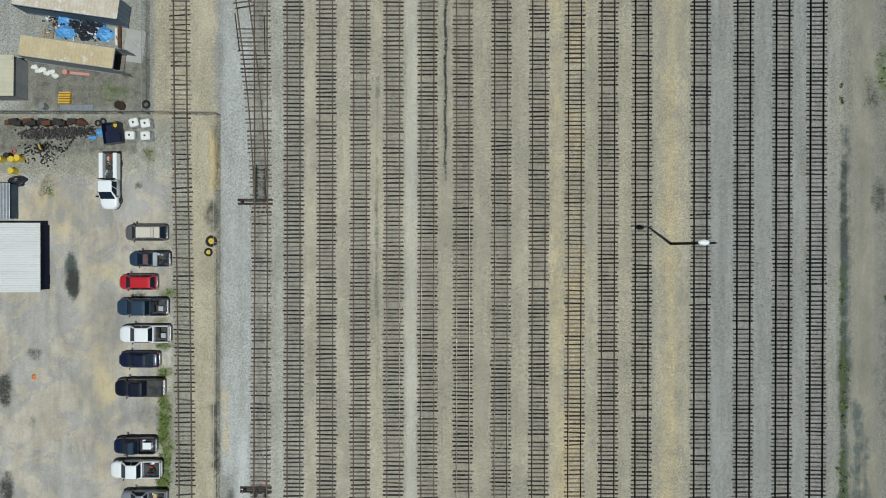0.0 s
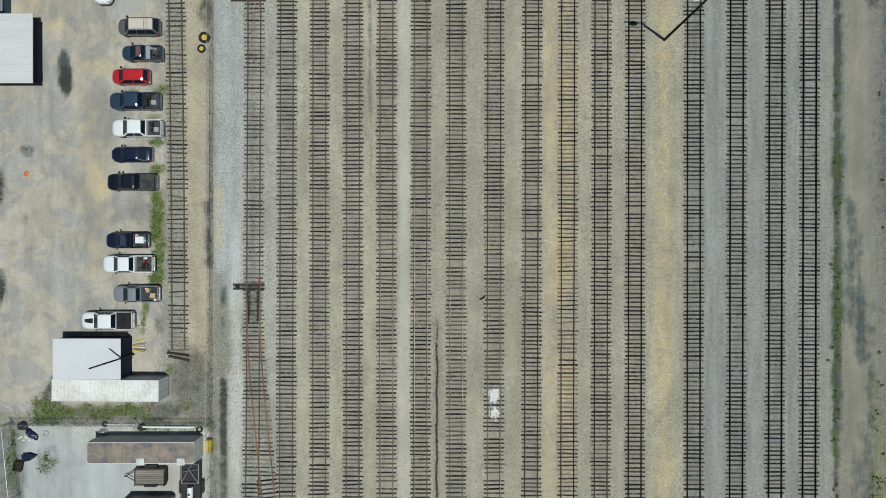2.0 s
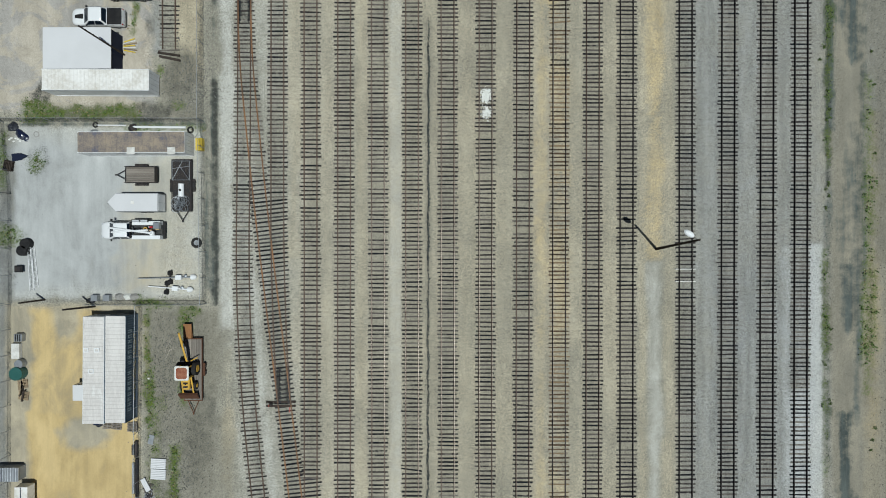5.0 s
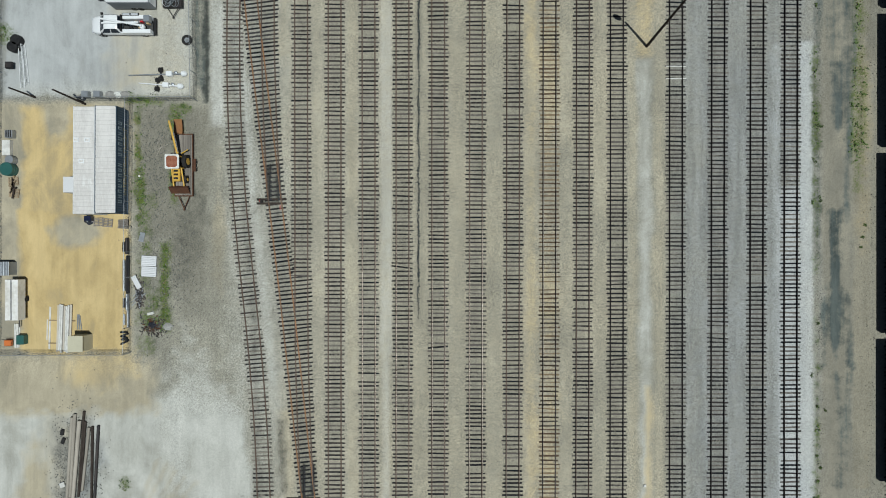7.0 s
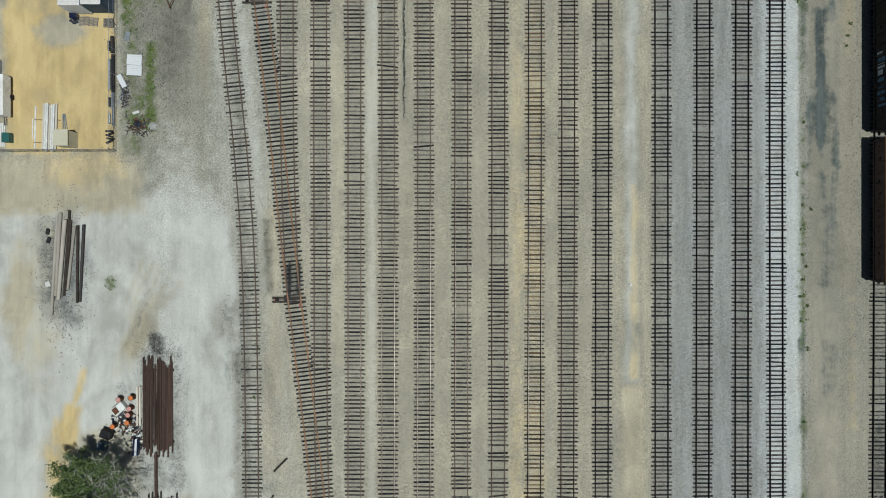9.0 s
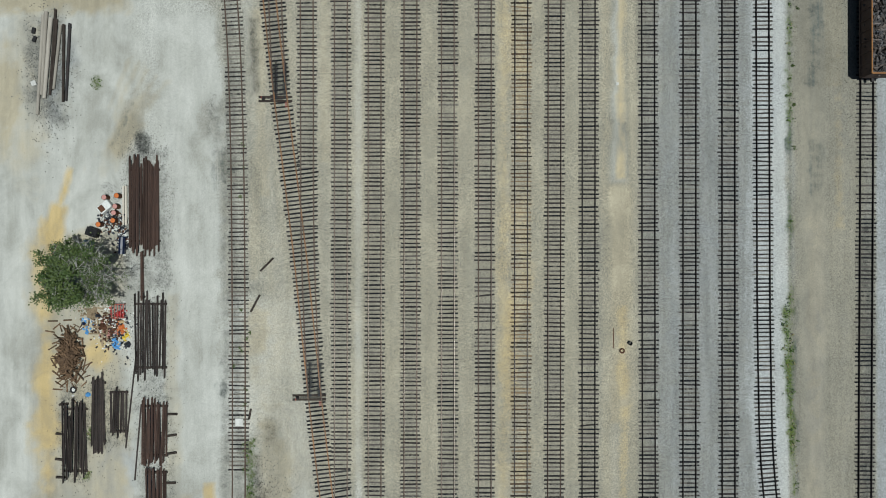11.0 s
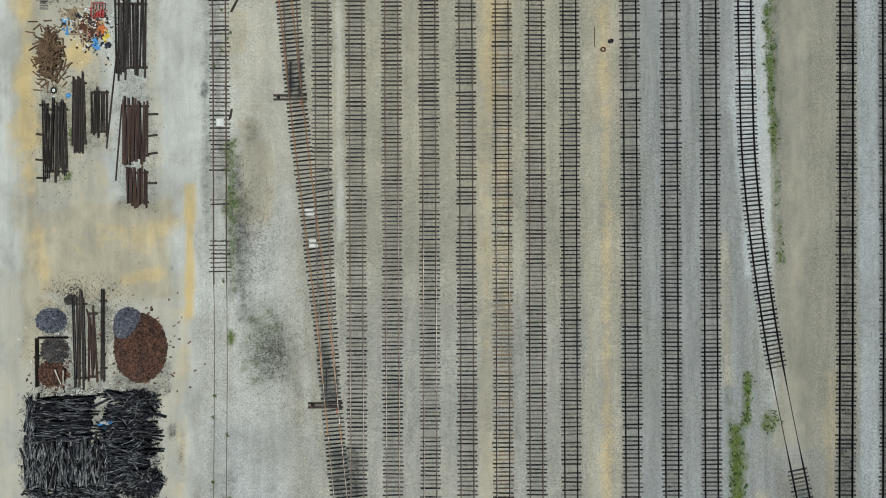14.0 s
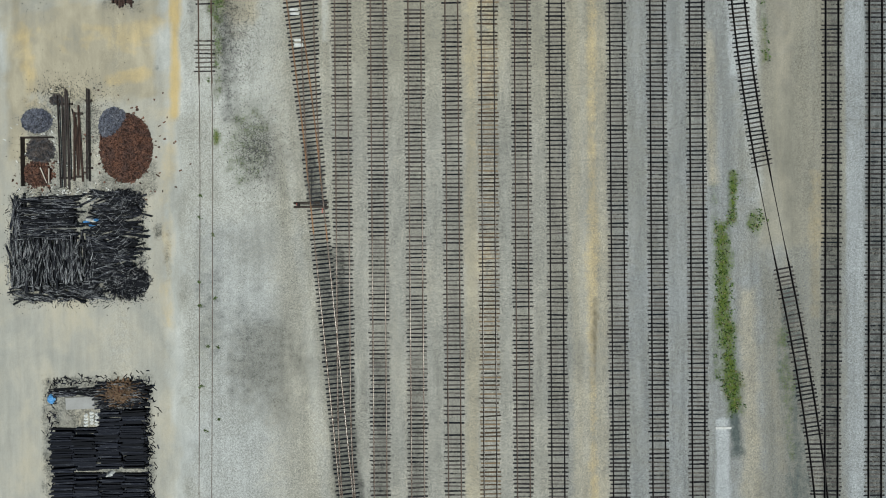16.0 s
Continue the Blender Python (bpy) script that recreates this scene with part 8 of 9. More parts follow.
for k in range(11):
    small("metal_strip", "twisted grey metal strip in the weeds", "strip", -33.3 + 0.45 * math.sin(k * 1.9), -88.3 - 0.16 * k, block(-0.5, -0.05, 0.02, 0.5, 0.05, 0.08, 0.01), GALV, 70 + 30 * math.sin(k * 2.7), group="metal strips")
small("white_box", "white foam block in the weeds", "box", -31.85, -91.0, block(-0.4, -0.15, 0, 0.4, 0.15, 0.2, 0.03), WHITE_BOARD, 15)
heap("rubble", "dark rubble heap in the weeds", "rubble", -31.7, -92.3, 0.6, 0.45, 0.3, BLACK_BAG, 72)
heap("rubble", "grey rubble heap in the weeds", "rubble", -29.9, -92.6, 0.6, 0.5, 0.3, CONCRETE, 73)
small("white_litter", "white scrap on the gravel", "litter", -33.2, -74.8, block(-0.12, -0.12, 0, 0.12, 0.12, 0.06, 0.02), WHITE_BOARD, 15)
for k in range(7):
    small("branch", "pale dead branch on dark gravel", "branch", -30.6 + 0.4 * math.sin(k * 2.4), -70.5 - 0.28 * k, bar((-0.6, -0.2, 0.04), (0.5, 0.3, 0.06), 0.03, 0.015, 5), LOG_GREY, 40 * math.sin(k * 1.3) + 30, group="dead branches")

# lumber, hut surroundings
lb = thing("lumber_stack", "stack of pale white boards on bearers", "lumber", pose(-42.0, -92.75, 0, 0, 0, -2))
for k in range(7):
    part("board", block(-0.85 + 0.25 * k, -2.75 + 0.1 * math.sin(k * 2.3), 0.12, -0.85 + 0.25 * k + 0.2, 2.75 + 0.1 * math.sin(k * 1.3), 0.24 + 0.05 * (k % 3), 0.008), WHITE_BOARD if k % 3 else PALE_WOOD, lb)
for y in (-1.8, 0.9):
    part("bearer", block(-1.9, y - 0.05, 0.0, 1.2, y + 0.05, 0.12, 0.005), PALLET_WOOD, lb)
small("white_plank", "long white plank lying on sand", "plank", -43.8, -92.7, block(-0.1, -2.5, 0, 0.1, 2.5, 0.06, 0.01), WHITE_BOARD, -1.5)
small("white_plank", "short white plank lying on sand", "plank", -44.1, -92.9, block(-0.07, -1.2, 0, 0.07, 1.2, 0.06, 0.01), WHITE_BOARD, -1.5)
for k in range(3):
    small("blue_rod", "pale blue rod beside the hut", "rod", -40.5 + 0.18 * k, -92.0, block(-0.05, -0.9, 0, 0.05, 0.9, 0.1, 0.01), GALV, 4 * k)
gen = thing("generator", "orange generator among planks", "generator", pose(-48.45, -94.4, 0))
part("engine", block(-0.4, -0.35, 0.1, 0.4, 0.35, 0.6, 0.08), ORANGE, gen)
for s in (-1, 1):
    part("frame_bar", bar((-0.5, s * 0.42, 0.04), (0.5, s * 0.42, 0.04), 0.03, None, 6), BLACK_PLASTIC, gen)
    part("frame_bar", bar((-0.5, s * 0.42, 0.68), (0.5, s * 0.42, 0.68), 0.03, None, 6), BLACK_PLASTIC, gen)
small("green_bin", "dark green bin in the yard corner", "bin", -46.8, -94.0, block(-0.45, -0.55, 0, 0.45, 0.55, 0.8, 0.05), GREEN_PLASTIC)
for k in range(5):
    small("white_plank", "white plank in a pile by the fence", "plank", -47.9 + 0.13 * k, -93.6, block(-0.06, -1.4, 0.0, 0.06, 1.4, 0.1 + 0.06 * (k % 2), 0.01), WHITE_BOARD, 2 * math.sin(k), group="planks by the fence")
for k in range(5):
    small("barrier_panel", "red and white barrier panel by the trailer", "barrier", -48.15, -87.6 - 0.8 * k, block(-0.12, -0.3, 0, 0.12, 0.3, 0.9, 0.02), PINK if k % 2 else WHITE_BOARD)

# old utility poles
for k, (xa, ya, xb, yb, r, mat) in enumerate(((-41.1, -103.2, -41.85, -114.9, 0.19, LOG_GREY), (-40.75, -102.8, -41.35, -112.6, 0.2, LOG_GREY), (-40.2, -103.6, -41.0, -113.0, 0.24, LOG_GREY), (-39.7, -102.5, -40.4, -112.6, 0.15, POLE_WOOD), (-39.1, -104.4, -39.95, -111.9, 0.17, LOG_GREY), (-38.72, -104.3, -38.85, -113.4, 0.16, POLE_WOOD), (-38.0, -104.2, -38.5, -113.3, 0.17, DARK_STEEL), (-39.55, -103.7, -40.15, -112.0, 0.14, POLE_WOOD))):
    small("timber_pole", "old timber pole lying in a row" if mat is LOG_GREY else "dark tarred pole lying in a row", "pole", 0, 0, bar((xa, ya, r), (xb, yb, r), r, r * 0.85, 12), mat, group="poles lying on gravel")
for k, (x, y, rz) in enumerate(((-42.3, -105.0, 80), (-42.2, -106.0, 70))):
    small("black_block", "small black fitting beside the poles", "fitting", x, y, block(-0.35, -0.2, 0, 0.35, 0.2, 0.25, 0.05), BLACK_PLASTIC, rz)
small("white_block", "white block beside the old poles", "block", -42.3, -111.2, block(-0.3, -0.3, 0, 0.3, 0.3, 0.25, 0.06), WHITE_BOARD, 20)

# patches and vents on the container roofs
for x, y in ((-33.85, -48.4), (-29.25, -48.4)):
    small("roof_patch", "white sheet patch on the rusty container roof", "roof patch", x, y, block(-0.45, -0.4, 0, 0.45, 0.4, 0.03, 0.008), WHITE_BOARD, 1, 2.6)
for x, y in ((-39.0, -71.0), (-37.75, -71.0), (-38.4, -73.4)):
    ring_v = thing("roof_hatch_frame", "small white hatch frame on the container roof", "roof frame", pose(x, y, 2.57))
    for a, b, c, d in ((-0.3, -0.25, 0.3, -0.14), (-0.3, 0.14, 0.3, 0.25), (-0.3, -0.14, -0.2, 0.14), (0.2, -0.14, 0.3, 0.14)):
        part("frame_bar", block(a, b, 0, c, d, 0.06, 0.004), WHITE_PAINT, ring_v)


# ---- stacks of rails and steel, heaps, ties ----
def rail_bar(L):
    vs, fs = rings([[(u, e * L / 2, v) for u, v in RAIL_SIDE] for e in (-1, 1)])
    return vs, fs


def rail_stack(label, x0, x1, y0, y1, n, mat, seed, z=0.0, group="stacks of old rail", slant=0.6, jitter=0.6, double=0.0):
    """n old rails lying side by side between x0 and x1, from y0 down to y1."""
    rng = random.Random(seed)
    v = thing("rail_stack", label, "rail stack", pose((x0 + x1) / 2, (y0 + y1) / 2, z), group)
    for k in range(n):
        q = (x0 - x1) / 2 + (x1 - x0) * (k + 0.5) / n
        a, b = (y0 - y1) / 2 - rng.uniform(0, jitter), (y1 - y0) / 2 + rng.uniform(0, jitter)
        L = a - b
        part("rail", rail_bar(L), mat, v, at=pose(q + rng.gauss(0, 0.03), (a + b) / 2, 0.2 + (0.2 if rng.random() < double else 0), 0, 0, rng.gauss(0, slant)))
    for e in (0.35, -0.35):
        part("bearer", block((x0 - x1) / 2 - 0.06, (y0 - y1) * e - 0.12, 0.0, (x1 - x0) / 2 + 0.06, (y0 - y1) * e + 0.12, 0.2, 0.01), POLE_WOOD, v, "timber bearer")
    return v


rail_stack("wide stack of rust-brown old rails on timber", -31.1, -27.55, -119.6, -131.6, 22, OLD_RAIL, 1, slant=0.25, jitter=1.5, double=0.3)
rail_stack("long rusty rails sticking out of the stack", -29.8, -29.35, -130.5, -137.4, 2, OLD_RAIL, 2)
rail_stack("loose dark rails laid out on timber bearers", -30.5, -26.8, -135.6, -146.3, 13, DARK_RAIL, 3, slant=0.8, jitter=1.6)
rail_stack("dark steel rails laid on timber bearers", -38.9, -36.2, -148.0, -158.4, 13, DARK_RAIL, 4, slant=1.4, jitter=2.4, double=0.3)
rail_stack("dark steel rails laid on timber bearers", -35.6, -34.0, -145.0, -154.8, 7, DARK_RAIL, 5, slant=0.6, jitter=1.2)
rail_stack("short dark steel rails laid in a row", -33.4, -31.4, -146.6, -153.2, 7, DARK_RAIL, 6, slant=2.0, jitter=1.2)
rail_stack("tangled stack of rusted track panels", -29.7, -26.7, -148.0, -156.3, 14, OLD_RAIL, 7, slant=1.6, jitter=1.5, double=0.4)
rail_stack("short rusted track panels stacked on timber", -29.2, -26.8, -156.3, -161.3, 10, OLD_RAIL, 8, slant=0.9, jitter=0.6, double=0.3)
rail_stack("rusty rails laid between scrap heaps", -35.6, -34.1, -170.6, -183.0, 5, DARK_RAIL, 9, slant=0.9, jitter=2.0, double=0.3)
rail_stack("rusty rails laid between scrap heaps", -33.9, -32.9, -172.0, -182.6, 4, OLD_RAIL, 10, slant=2.0, jitter=2.5)
rail_stack("two long dark rails laid between scrap heaps", -32.5, -31.8, -170.4, -181.7, 2, DARK_RAIL, 11, slant=1.2, jitter=0.6)
for k, (x, y, L, rz) in enumerate(((-31.0, -148.5, 11.5, -6.5), (-30.2, -153.5, 9.0, -5.0), (-33.6, -175.2, 4.5, 14))):
    small("loose_rail", "single dark rail lying aslant", "rail", x, y, rail_bar(L), DARK_RAIL, rz, 0.02)
for k, (x, y) in enumerate(((-26.1, -150.2), (-26.2, -152.7), (-26.2, -154.8), (-26.3, -158.3), (-39.3, -152.5), (-39.4, -155.5), (-39.3, -157.6), (-38.9, -149.0))):
    small("timber_bearer", "old timber bearer sticking out of a stack", "timber", x, y, block(-0.55, -0.12, 0, 0.55, 0.12, 0.2, 0.015), POLE_WOOD, 9 * math.sin(k))


def mound(name, label, x, y, rx, ry, h, mat, seed, n, size, under, kind="stuff", flat=0.5, loose=False):
    """A heap: a lumpy core with many pieces over it."""
    v = thing(name, label, "scrap heap", pose(x, y, 0))
    part("core", lumpy(rx * (0.5 if loose else 0.96), ry * (0.5 if loose else 0.96), h * 0.9, seed, 28, 0.18), under, v)

    def spot(r):
        a, q = r.uniform(0, 6.283), abs(r.gauss(0, 0.58)) if loose else math.sqrt(r.random()) * 1.04
        return rx * q * math.cos(a), ry * q * math.sin(a)
    top = lambda px, py: max(0.03, h * 0.92 * (1 - min(1, (px / rx) ** 2 + (py / ry) ** 2)) + 0.03)
    p = part("pieces", scatter(n, seed, spot, size, top, flat), mat, v)
    p["kind"] = "stuff"
    return v


PLATE_RUST = surface("rusty_tie_plates", (0.125, 0.062, 0.04), (0.045, 0.034, 0.032), 0.8, 0.15, 6, 1.2, 0.8, 0.08, vary=0.8)
PLATE_GREY = surface("grey_steel_plates", (0.09, 0.095, 0.12), (0.17, 0.17, 0.185), 0.6, 0.3, 12, 1.2, 0.7, 0.08, vary=0.65)
BROKEN_BROWN = surface("split_brown_timber", (0.14, 0.088, 0.05), (0.075, 0.05, 0.034), 0.85, 0.0, 10, 1.2, 0.8, 0.1, vary=0.4)
mound("rust_plate_heap", "round heap of rusty tie plates", -27.85, -177.7, 3.0, 3.9, 1.1, PLATE_RUST, 81, 4200, (0.25, 0.14, 0.04), RUST_STEEL)
mound("steel_plate_heap", "heap of grey steel plates on rust pile", -29.2, -175.1, 1.75, 2.1, 1.15, PLATE_GREY, 82, 1500, (0.24, 0.13, 0.04), DARK_STEEL)
mound("steel_plate_heap", "small heap of grey steel plates", -38.3, -174.4, 1.75, 1.35, 0.7, PLATE_GREY, 83, 1000, (0.24, 0.13, 0.04), DARK_STEEL)
mound("mixed_scrap_heap", "heap of mixed rusty scrap in a timber bin", -37.9, -177.9, 1.6, 1.5, 0.6, SCRAP, 84, 520, (0.32, 0.14, 0.06), DARK_STEEL)
mound("rust_scrap_heap", "heap of rust-brown scrap in a timber bin", -38.2, -180.6, 1.7, 1.5, 0.6, PLATE_RUST, 85, 620, (0.3, 0.15, 0.06), RUST_STEEL)
mound("split_timber_heap", "heap of split brown timber pieces", -38.0, -143.3, 1.55, 3.4, 0.9, BROKEN_BROWN, 86, 380, (1.15, 0.12, 0.08), RUST_STEEL, flat=0.2, loose=True)
mound("cable_scrap_heap", "dark blue heap of cable scrap", -35.9, -172.0, 0.8, 0.6, 0.5, SCRAP, 87, 160, (0.3, 0.1, 0.06), BLACK_BAG)
bn = thing("timber_bin", "low dark timber walls round scrap heaps", "bin", pose(-38.0, -179.3, 0))
for c in ((-1.75, 2.83, 1.8, 2.95), (-1.81, -2.8, -1.75, 2.95)):
    part("wall_beam", block(c[0], c[1], 0, c[2], c[3], 0.7, 0.02), POLE_WOOD, bn)
for k in range(14):
    small("split_timber", "brown split timber beside the heap", "timber", -40.2 + 0.5 * math.sin(k * 2.3) + 0.08 * k, -139.2 - 0.62 * k, block(-0.55, -0.07, 0, 0.55, 0.07, 0.12, 0.01), BROKEN_BROWN, 40 * math.sin(k * 1.7), group="loose split timbers")
for k in range(6):
    small("split_timber", "grey timber lath in a row", "timber", -38.9, -136.6 - 0.22 * k, block(-0.5, -0.06, 0, 0.5, 0.06, 0.1, 0.01), DECK_WOOD, 4 * math.sin(k * 2.0), group="laths in a row")
small("pale_branch", "pale bent branches on the scrap", "branch", -37.0, -180.9, bar((-0.5, 0.9, 0.75), (0.2, -0.9, 0.7), 0.07, 0.04, 6), PALE_WOOD, z=-0.05)
small("pale_branch", "pale bent branches on the scrap", "branch", -36.6, -180.9, bar((0.1, 0.8, 0.75), (0.0, -0.9, 0.65), 0.08, 0.05, 6), PALE_WOOD, z=-0.05)

def split_timber(name, base, streak, rough, share):
    """Black timber with pale cracks and splinters along its grain."""
    m, t, p = nodes_of(name)
    tc = t.nodes.new("ShaderNodeTexCoord")
    ob = t.nodes.new("ShaderNodeObjectInfo")
    at = t.nodes.new("ShaderNodeVectorMath")
    t.links.new(tc.outputs["Object"], at.inputs[0])
    t.links.new(math_node(t, "MULTIPLY", ob.outputs["Random"], 53.0), at.inputs[1])
    fine = noise_node(t, 3.0, 4, 0.7, at.outputs[0], (0.5, 9.0, 5.0))
    wide = noise_node(t, 1.1, 3, 0.6, at.outputs[0], (0.6, 1.4, 1.0))
    r = spread(t)
    cut = math_node(t, "ADD", fine, math_node(t, "ADD", math_node(t, "MULTIPLY", math_node(t, "SUBTRACT", wide, 0.5), 0.4), math_node(t, "MULTIPLY", math_node(t, "SUBTRACT", r, 0.5), 0.22)))
    h = t.nodes.new("ShaderNodeHueSaturation")
    h.inputs["Color"].default_value = (*base, 1)
    t.links.new(math_node(t, "ADD", math_node(t, "MULTIPLY", r, 1.7), 0.3), h.inputs["Value"])
    col = mix(t, ramp(t, cut, share, share + 0.12), h.outputs[0], streak)
    t.links.new(col, p.inputs["Base Color"])
    p.inputs["Roughness"].default_value = rough
    p.inputs["Specular IOR Level"].default_value = 0.2
    b = t.nodes.new("ShaderNodeBump")
    b.inputs["Strength"].default_value, b.inputs["Distance"].default_value = 0.5, 0.03
    t.links.new(fine, b.inputs["Height"])
    t.links.new(b.outputs[0], p.inputs["Normal"])
    return m


OLD_TIE = split_timber("heaped_tie_timber", (0.005, 0.0055, 0.008), (0.17, 0.17, 0.18), 0.75, 0.6)
SILVER_TIE = split_timber("bleached_tie_timber", (0.006, 0.0065, 0.009), (0.31, 0.308, 0.302), 0.75, 0.56)
TAR_TIE = split_timber("tarred_tie_timber", (0.007, 0.0078, 0.012), (0.07, 0.073, 0.082), 0.6, 0.6)
SPLINTER = surface("grey_splinters", (0.3, 0.3, 0.3), (0.05, 0.05, 0.052), 0.8, 0.0, 8, 1.5, 0.7, 0.0, vary=0.8)
TIE_SHAPES = {}


def tie_shape(mat, k):
    if (mat.name, k) not in TIE_SHAPES:
        me = tie_mesh("tie", 2.4 + 0.12 * k, 0.185 + 0.015 * (k % 3), 40 + k)
        for v in me.vertices:
            v.co.z = v.co.z + 0.14
        me.materials.append(mat)
        TIE_SHAPES[(mat.name, k)] = me
    return TIE_SHAPES[(mat.name, k)]


def tie_stack(label, x0, x1, y0, y1, rz, mat, seed, layers=5, messy=4.0, keep=0.92, group="heaps of old ties", top_mess=1.0, long=1.0):
    """Old ties piled in layers over a rectangle; rz 0: they lie along x."""
    rng = random.Random(seed)
    v = thing("tie_stack", label, "tie stack", pose((x0 + x1) / 2, (y0 + y1) / 2, 0, 0, 0, rz), group)
    W, D = (x1 - x0, y0 - y1) if abs(math.cos(radians(rz))) > 0.5 else (y0 - y1, x1 - x0)
    cols = max(1, int(round(W / (2.7 * long))))
    n = int(D / 0.225)
    count, rest_v, rest_f = 0, [], []
    for layer in range(layers):
        for c in range(cols):
            for k in range(n):
                if rng.random() > keep - 0.08 * (layer == layers - 1) * top_mess:
                    continue
                edge = min(k, n - 1 - k) / max(1, n)
                if layer > 1 and edge < 0.05 * layer and rng.random() < 0.7:
                    continue
                if layer < layers - 2 and 0.12 < edge and rng.random() < 0.65:
                    continue
                x = -W / 2 + W * (c + 0.5) / cols + rng.gauss(0, 0.12 + 0.05 * messy)
                y = -D / 2 + D * (k + 0.5) / n + rng.gauss(0, 0.03)
                m = Matrix.Translation((x, y, 0.18 * layer + rng.uniform(0, 0.05))) @ Euler((rng.gauss(0, 0.02), rng.gauss(0, 0.012 * messy), rng.gauss(0, radians(messy)))).to_matrix().to_4x4()
                me = tie_shape(mat, rng.randrange(5))
                if layer >= layers - 2 and count < 260:
                    t = new("tie", me)
                    t.parent, t.matrix_basis = v, m
                    count += 1
                else:
                    o = len(rest_v)
                    rest_v += [m @ p.co for p in me.vertices]
                    rest_f += [tuple(o + i for i in f.vertices) for f in me.polygons]
    if messy > 3:
        vs, fs = [], []
        for k in range(int(W * D * 6)):
            x, y, L, w = rng.uniform(-W / 2, W / 2), rng.uniform(-D / 2, D / 2), rng.uniform(0.3, 1.5), rng.uniform(0.012, 0.035)
            m = Matrix.Translation((x, y, 0.18 * layers + 0.1 + rng.uniform(-0.05, 0.06))) @ Euler((0, rng.gauss(0, 0.06), rng.gauss(0, radians(messy * 1.8)))).to_matrix().to_4x4()
            o = len(vs)
            vs += [m @ Vector(q) for q in ((-L / 2, -w, 0), (L / 2, -w * 0.3, 0), (L / 2, w * 0.3, 0), (-L / 2, w, 0), (-L / 2, 0, 0.03), (L / 2, 0, 0.03))]
            fs += [(o, o + 1, o + 5, o + 4), (o + 4, o + 5, o + 2, o + 3), (o, o + 4, o + 3), (o + 1, o + 2, o + 5), (o, o + 3, o + 2, o + 1)]
        part("splinters", (vs, fs), SPLINTER, v, "pale grey splinters")["kind"] = "stuff"
    if rest_f:
        me = mesh_of("lower_ties", rest_v, rest_f)
        me.materials.append(mat)
        part("lower_ties", me, None, v)["kind"] = "stuff"
    return v


tie_stack("heap of dark old ties laid crossways", -39.6, -33.4, -183.3, -188.4, 0, OLD_TIE, 1, 6, 5.0)
tie_stack("heap of upright-laid bleached old ties", -41.3, -31.2, -188.6, -193.3, 90, SILVER_TIE, 2, 5, 9.0, 0.8)
tie_stack("sloping heap of splintered dark ties", -40.6, -30.8, -193.3, -195.5, 0, SILVER_TIE, 3, 3, 14.0, 0.8)
tie_stack("heap of dark splintered ties, loosely thrown", -31.2, -27.2, -182.8, -193.4, 0, OLD_TIE, 4, 5, 16.0, 0.85, long=0.75)
tie_stack("narrow heap of dark ties on end", -41.2, -39.8, -184.0, -188.6, 90, OLD_TIE, 5, 4, 8.0)
tie_stack("neat stack of black tarred ties", -31.2, -25.6, -208.4, -215.2, 0, TAR_TIE, 6, 6, 1.6, 0.97)
tie_stack("neat stack of black tarred ties", -36.6, -31.3, -210.6, -215.6, 0, TAR_TIE, 7, 5, 1.6, 0.97)
tie_stack("neat stack of black tarred ties", -36.4, -31.3, -215.9, -222.0, 0, TAR_TIE, 8, 5, 1.8, 0.97)
tie_stack("neat stack of black tarred ties", -31.0, -25.6, -216.0, -222.0, 0, TAR_TIE, 9, 4, 2.2, 0.95)
tie_stack("thrown heap of rotten brown ties", -31.4, -25.6, -205.3, -208.3, 0, OLD_TIE, 10, 3, 7.0, 0.8)
tie_stack("row of dark ties bordering sand", -36.4, -31.6, -205.9, -206.9, 0, OLD_TIE, 11, 2, 4.0, 0.9)
mound("rotten_timber_heap", "heap of rotten brown timber and splinters", -28.6, -206.6, 2.9, 1.5, 0.7, BROKEN_BROWN, 88, 380, (0.8, 0.12, 0.08), RUST_STEEL, flat=0.25)
mound("splinter_heap", "sloping heap of grey splinters", -27.9, -193.4, 2.6, 1.9, 0.9, SILVER_TIE, 89, 520, (1.1, 0.06, 0.05), OLD_TIE, flat=0.25)
mound("splinter_heap", "heap of grey splinters on the ties", -28.0, -184.2, 2.2, 1.4, 1.1, SILVER_TIE, 90, 320, (1.1, 0.06, 0.05), OLD_TIE, flat=0.25)
small("beige_panel", "pale panel on the tie stack", "panel", -33.6, -207.7, block(-1.7, -0.7, 0, 1.7, 0.7, 0.1, 0.02), CONCRETE, 2)
for k in range(12):
    heap("pale_stone", "pale broken stone among ties", "stone", -32.3 + 0.75 * math.sin(k * 2.1), -208.9 - 0.13 * k, 0.28, 0.2, 0.25, WHITE_BAG, 100 + k)
heap("blue_bag", "blue plastic bag by the tie stack", "bag", -37.0, -207.2, 0.5, 0.6, 0.4, BLUE_TARP, 112)
heap("white_bag", "white bag among black ties", "bag", -30.0, -216.0, 0.5, 0.35, 0.9, WHITE_BAG, 113)
for k in range(5):
    heap("blue_tarp", "torn blue tarp on the ties", "tarp", -32.2 + 0.3 * k, -186.4 + 0.35 * math.sin(k * 2.2), 0.5, 0.35, 1.15, BLUE_TARP if k % 2 == 0 else WHITE_BAG, 114 + k)


def litter(name, label, n, seed, spot, size, mat, flat=0.3, category="litter"):
    """Small loose pieces strewn over the ground."""
    ob = part(name, scatter(n, seed, spot, size, lambda px, py: 0.03, flat), mat)
    return tagged(ob, label, category, kind="stuff")


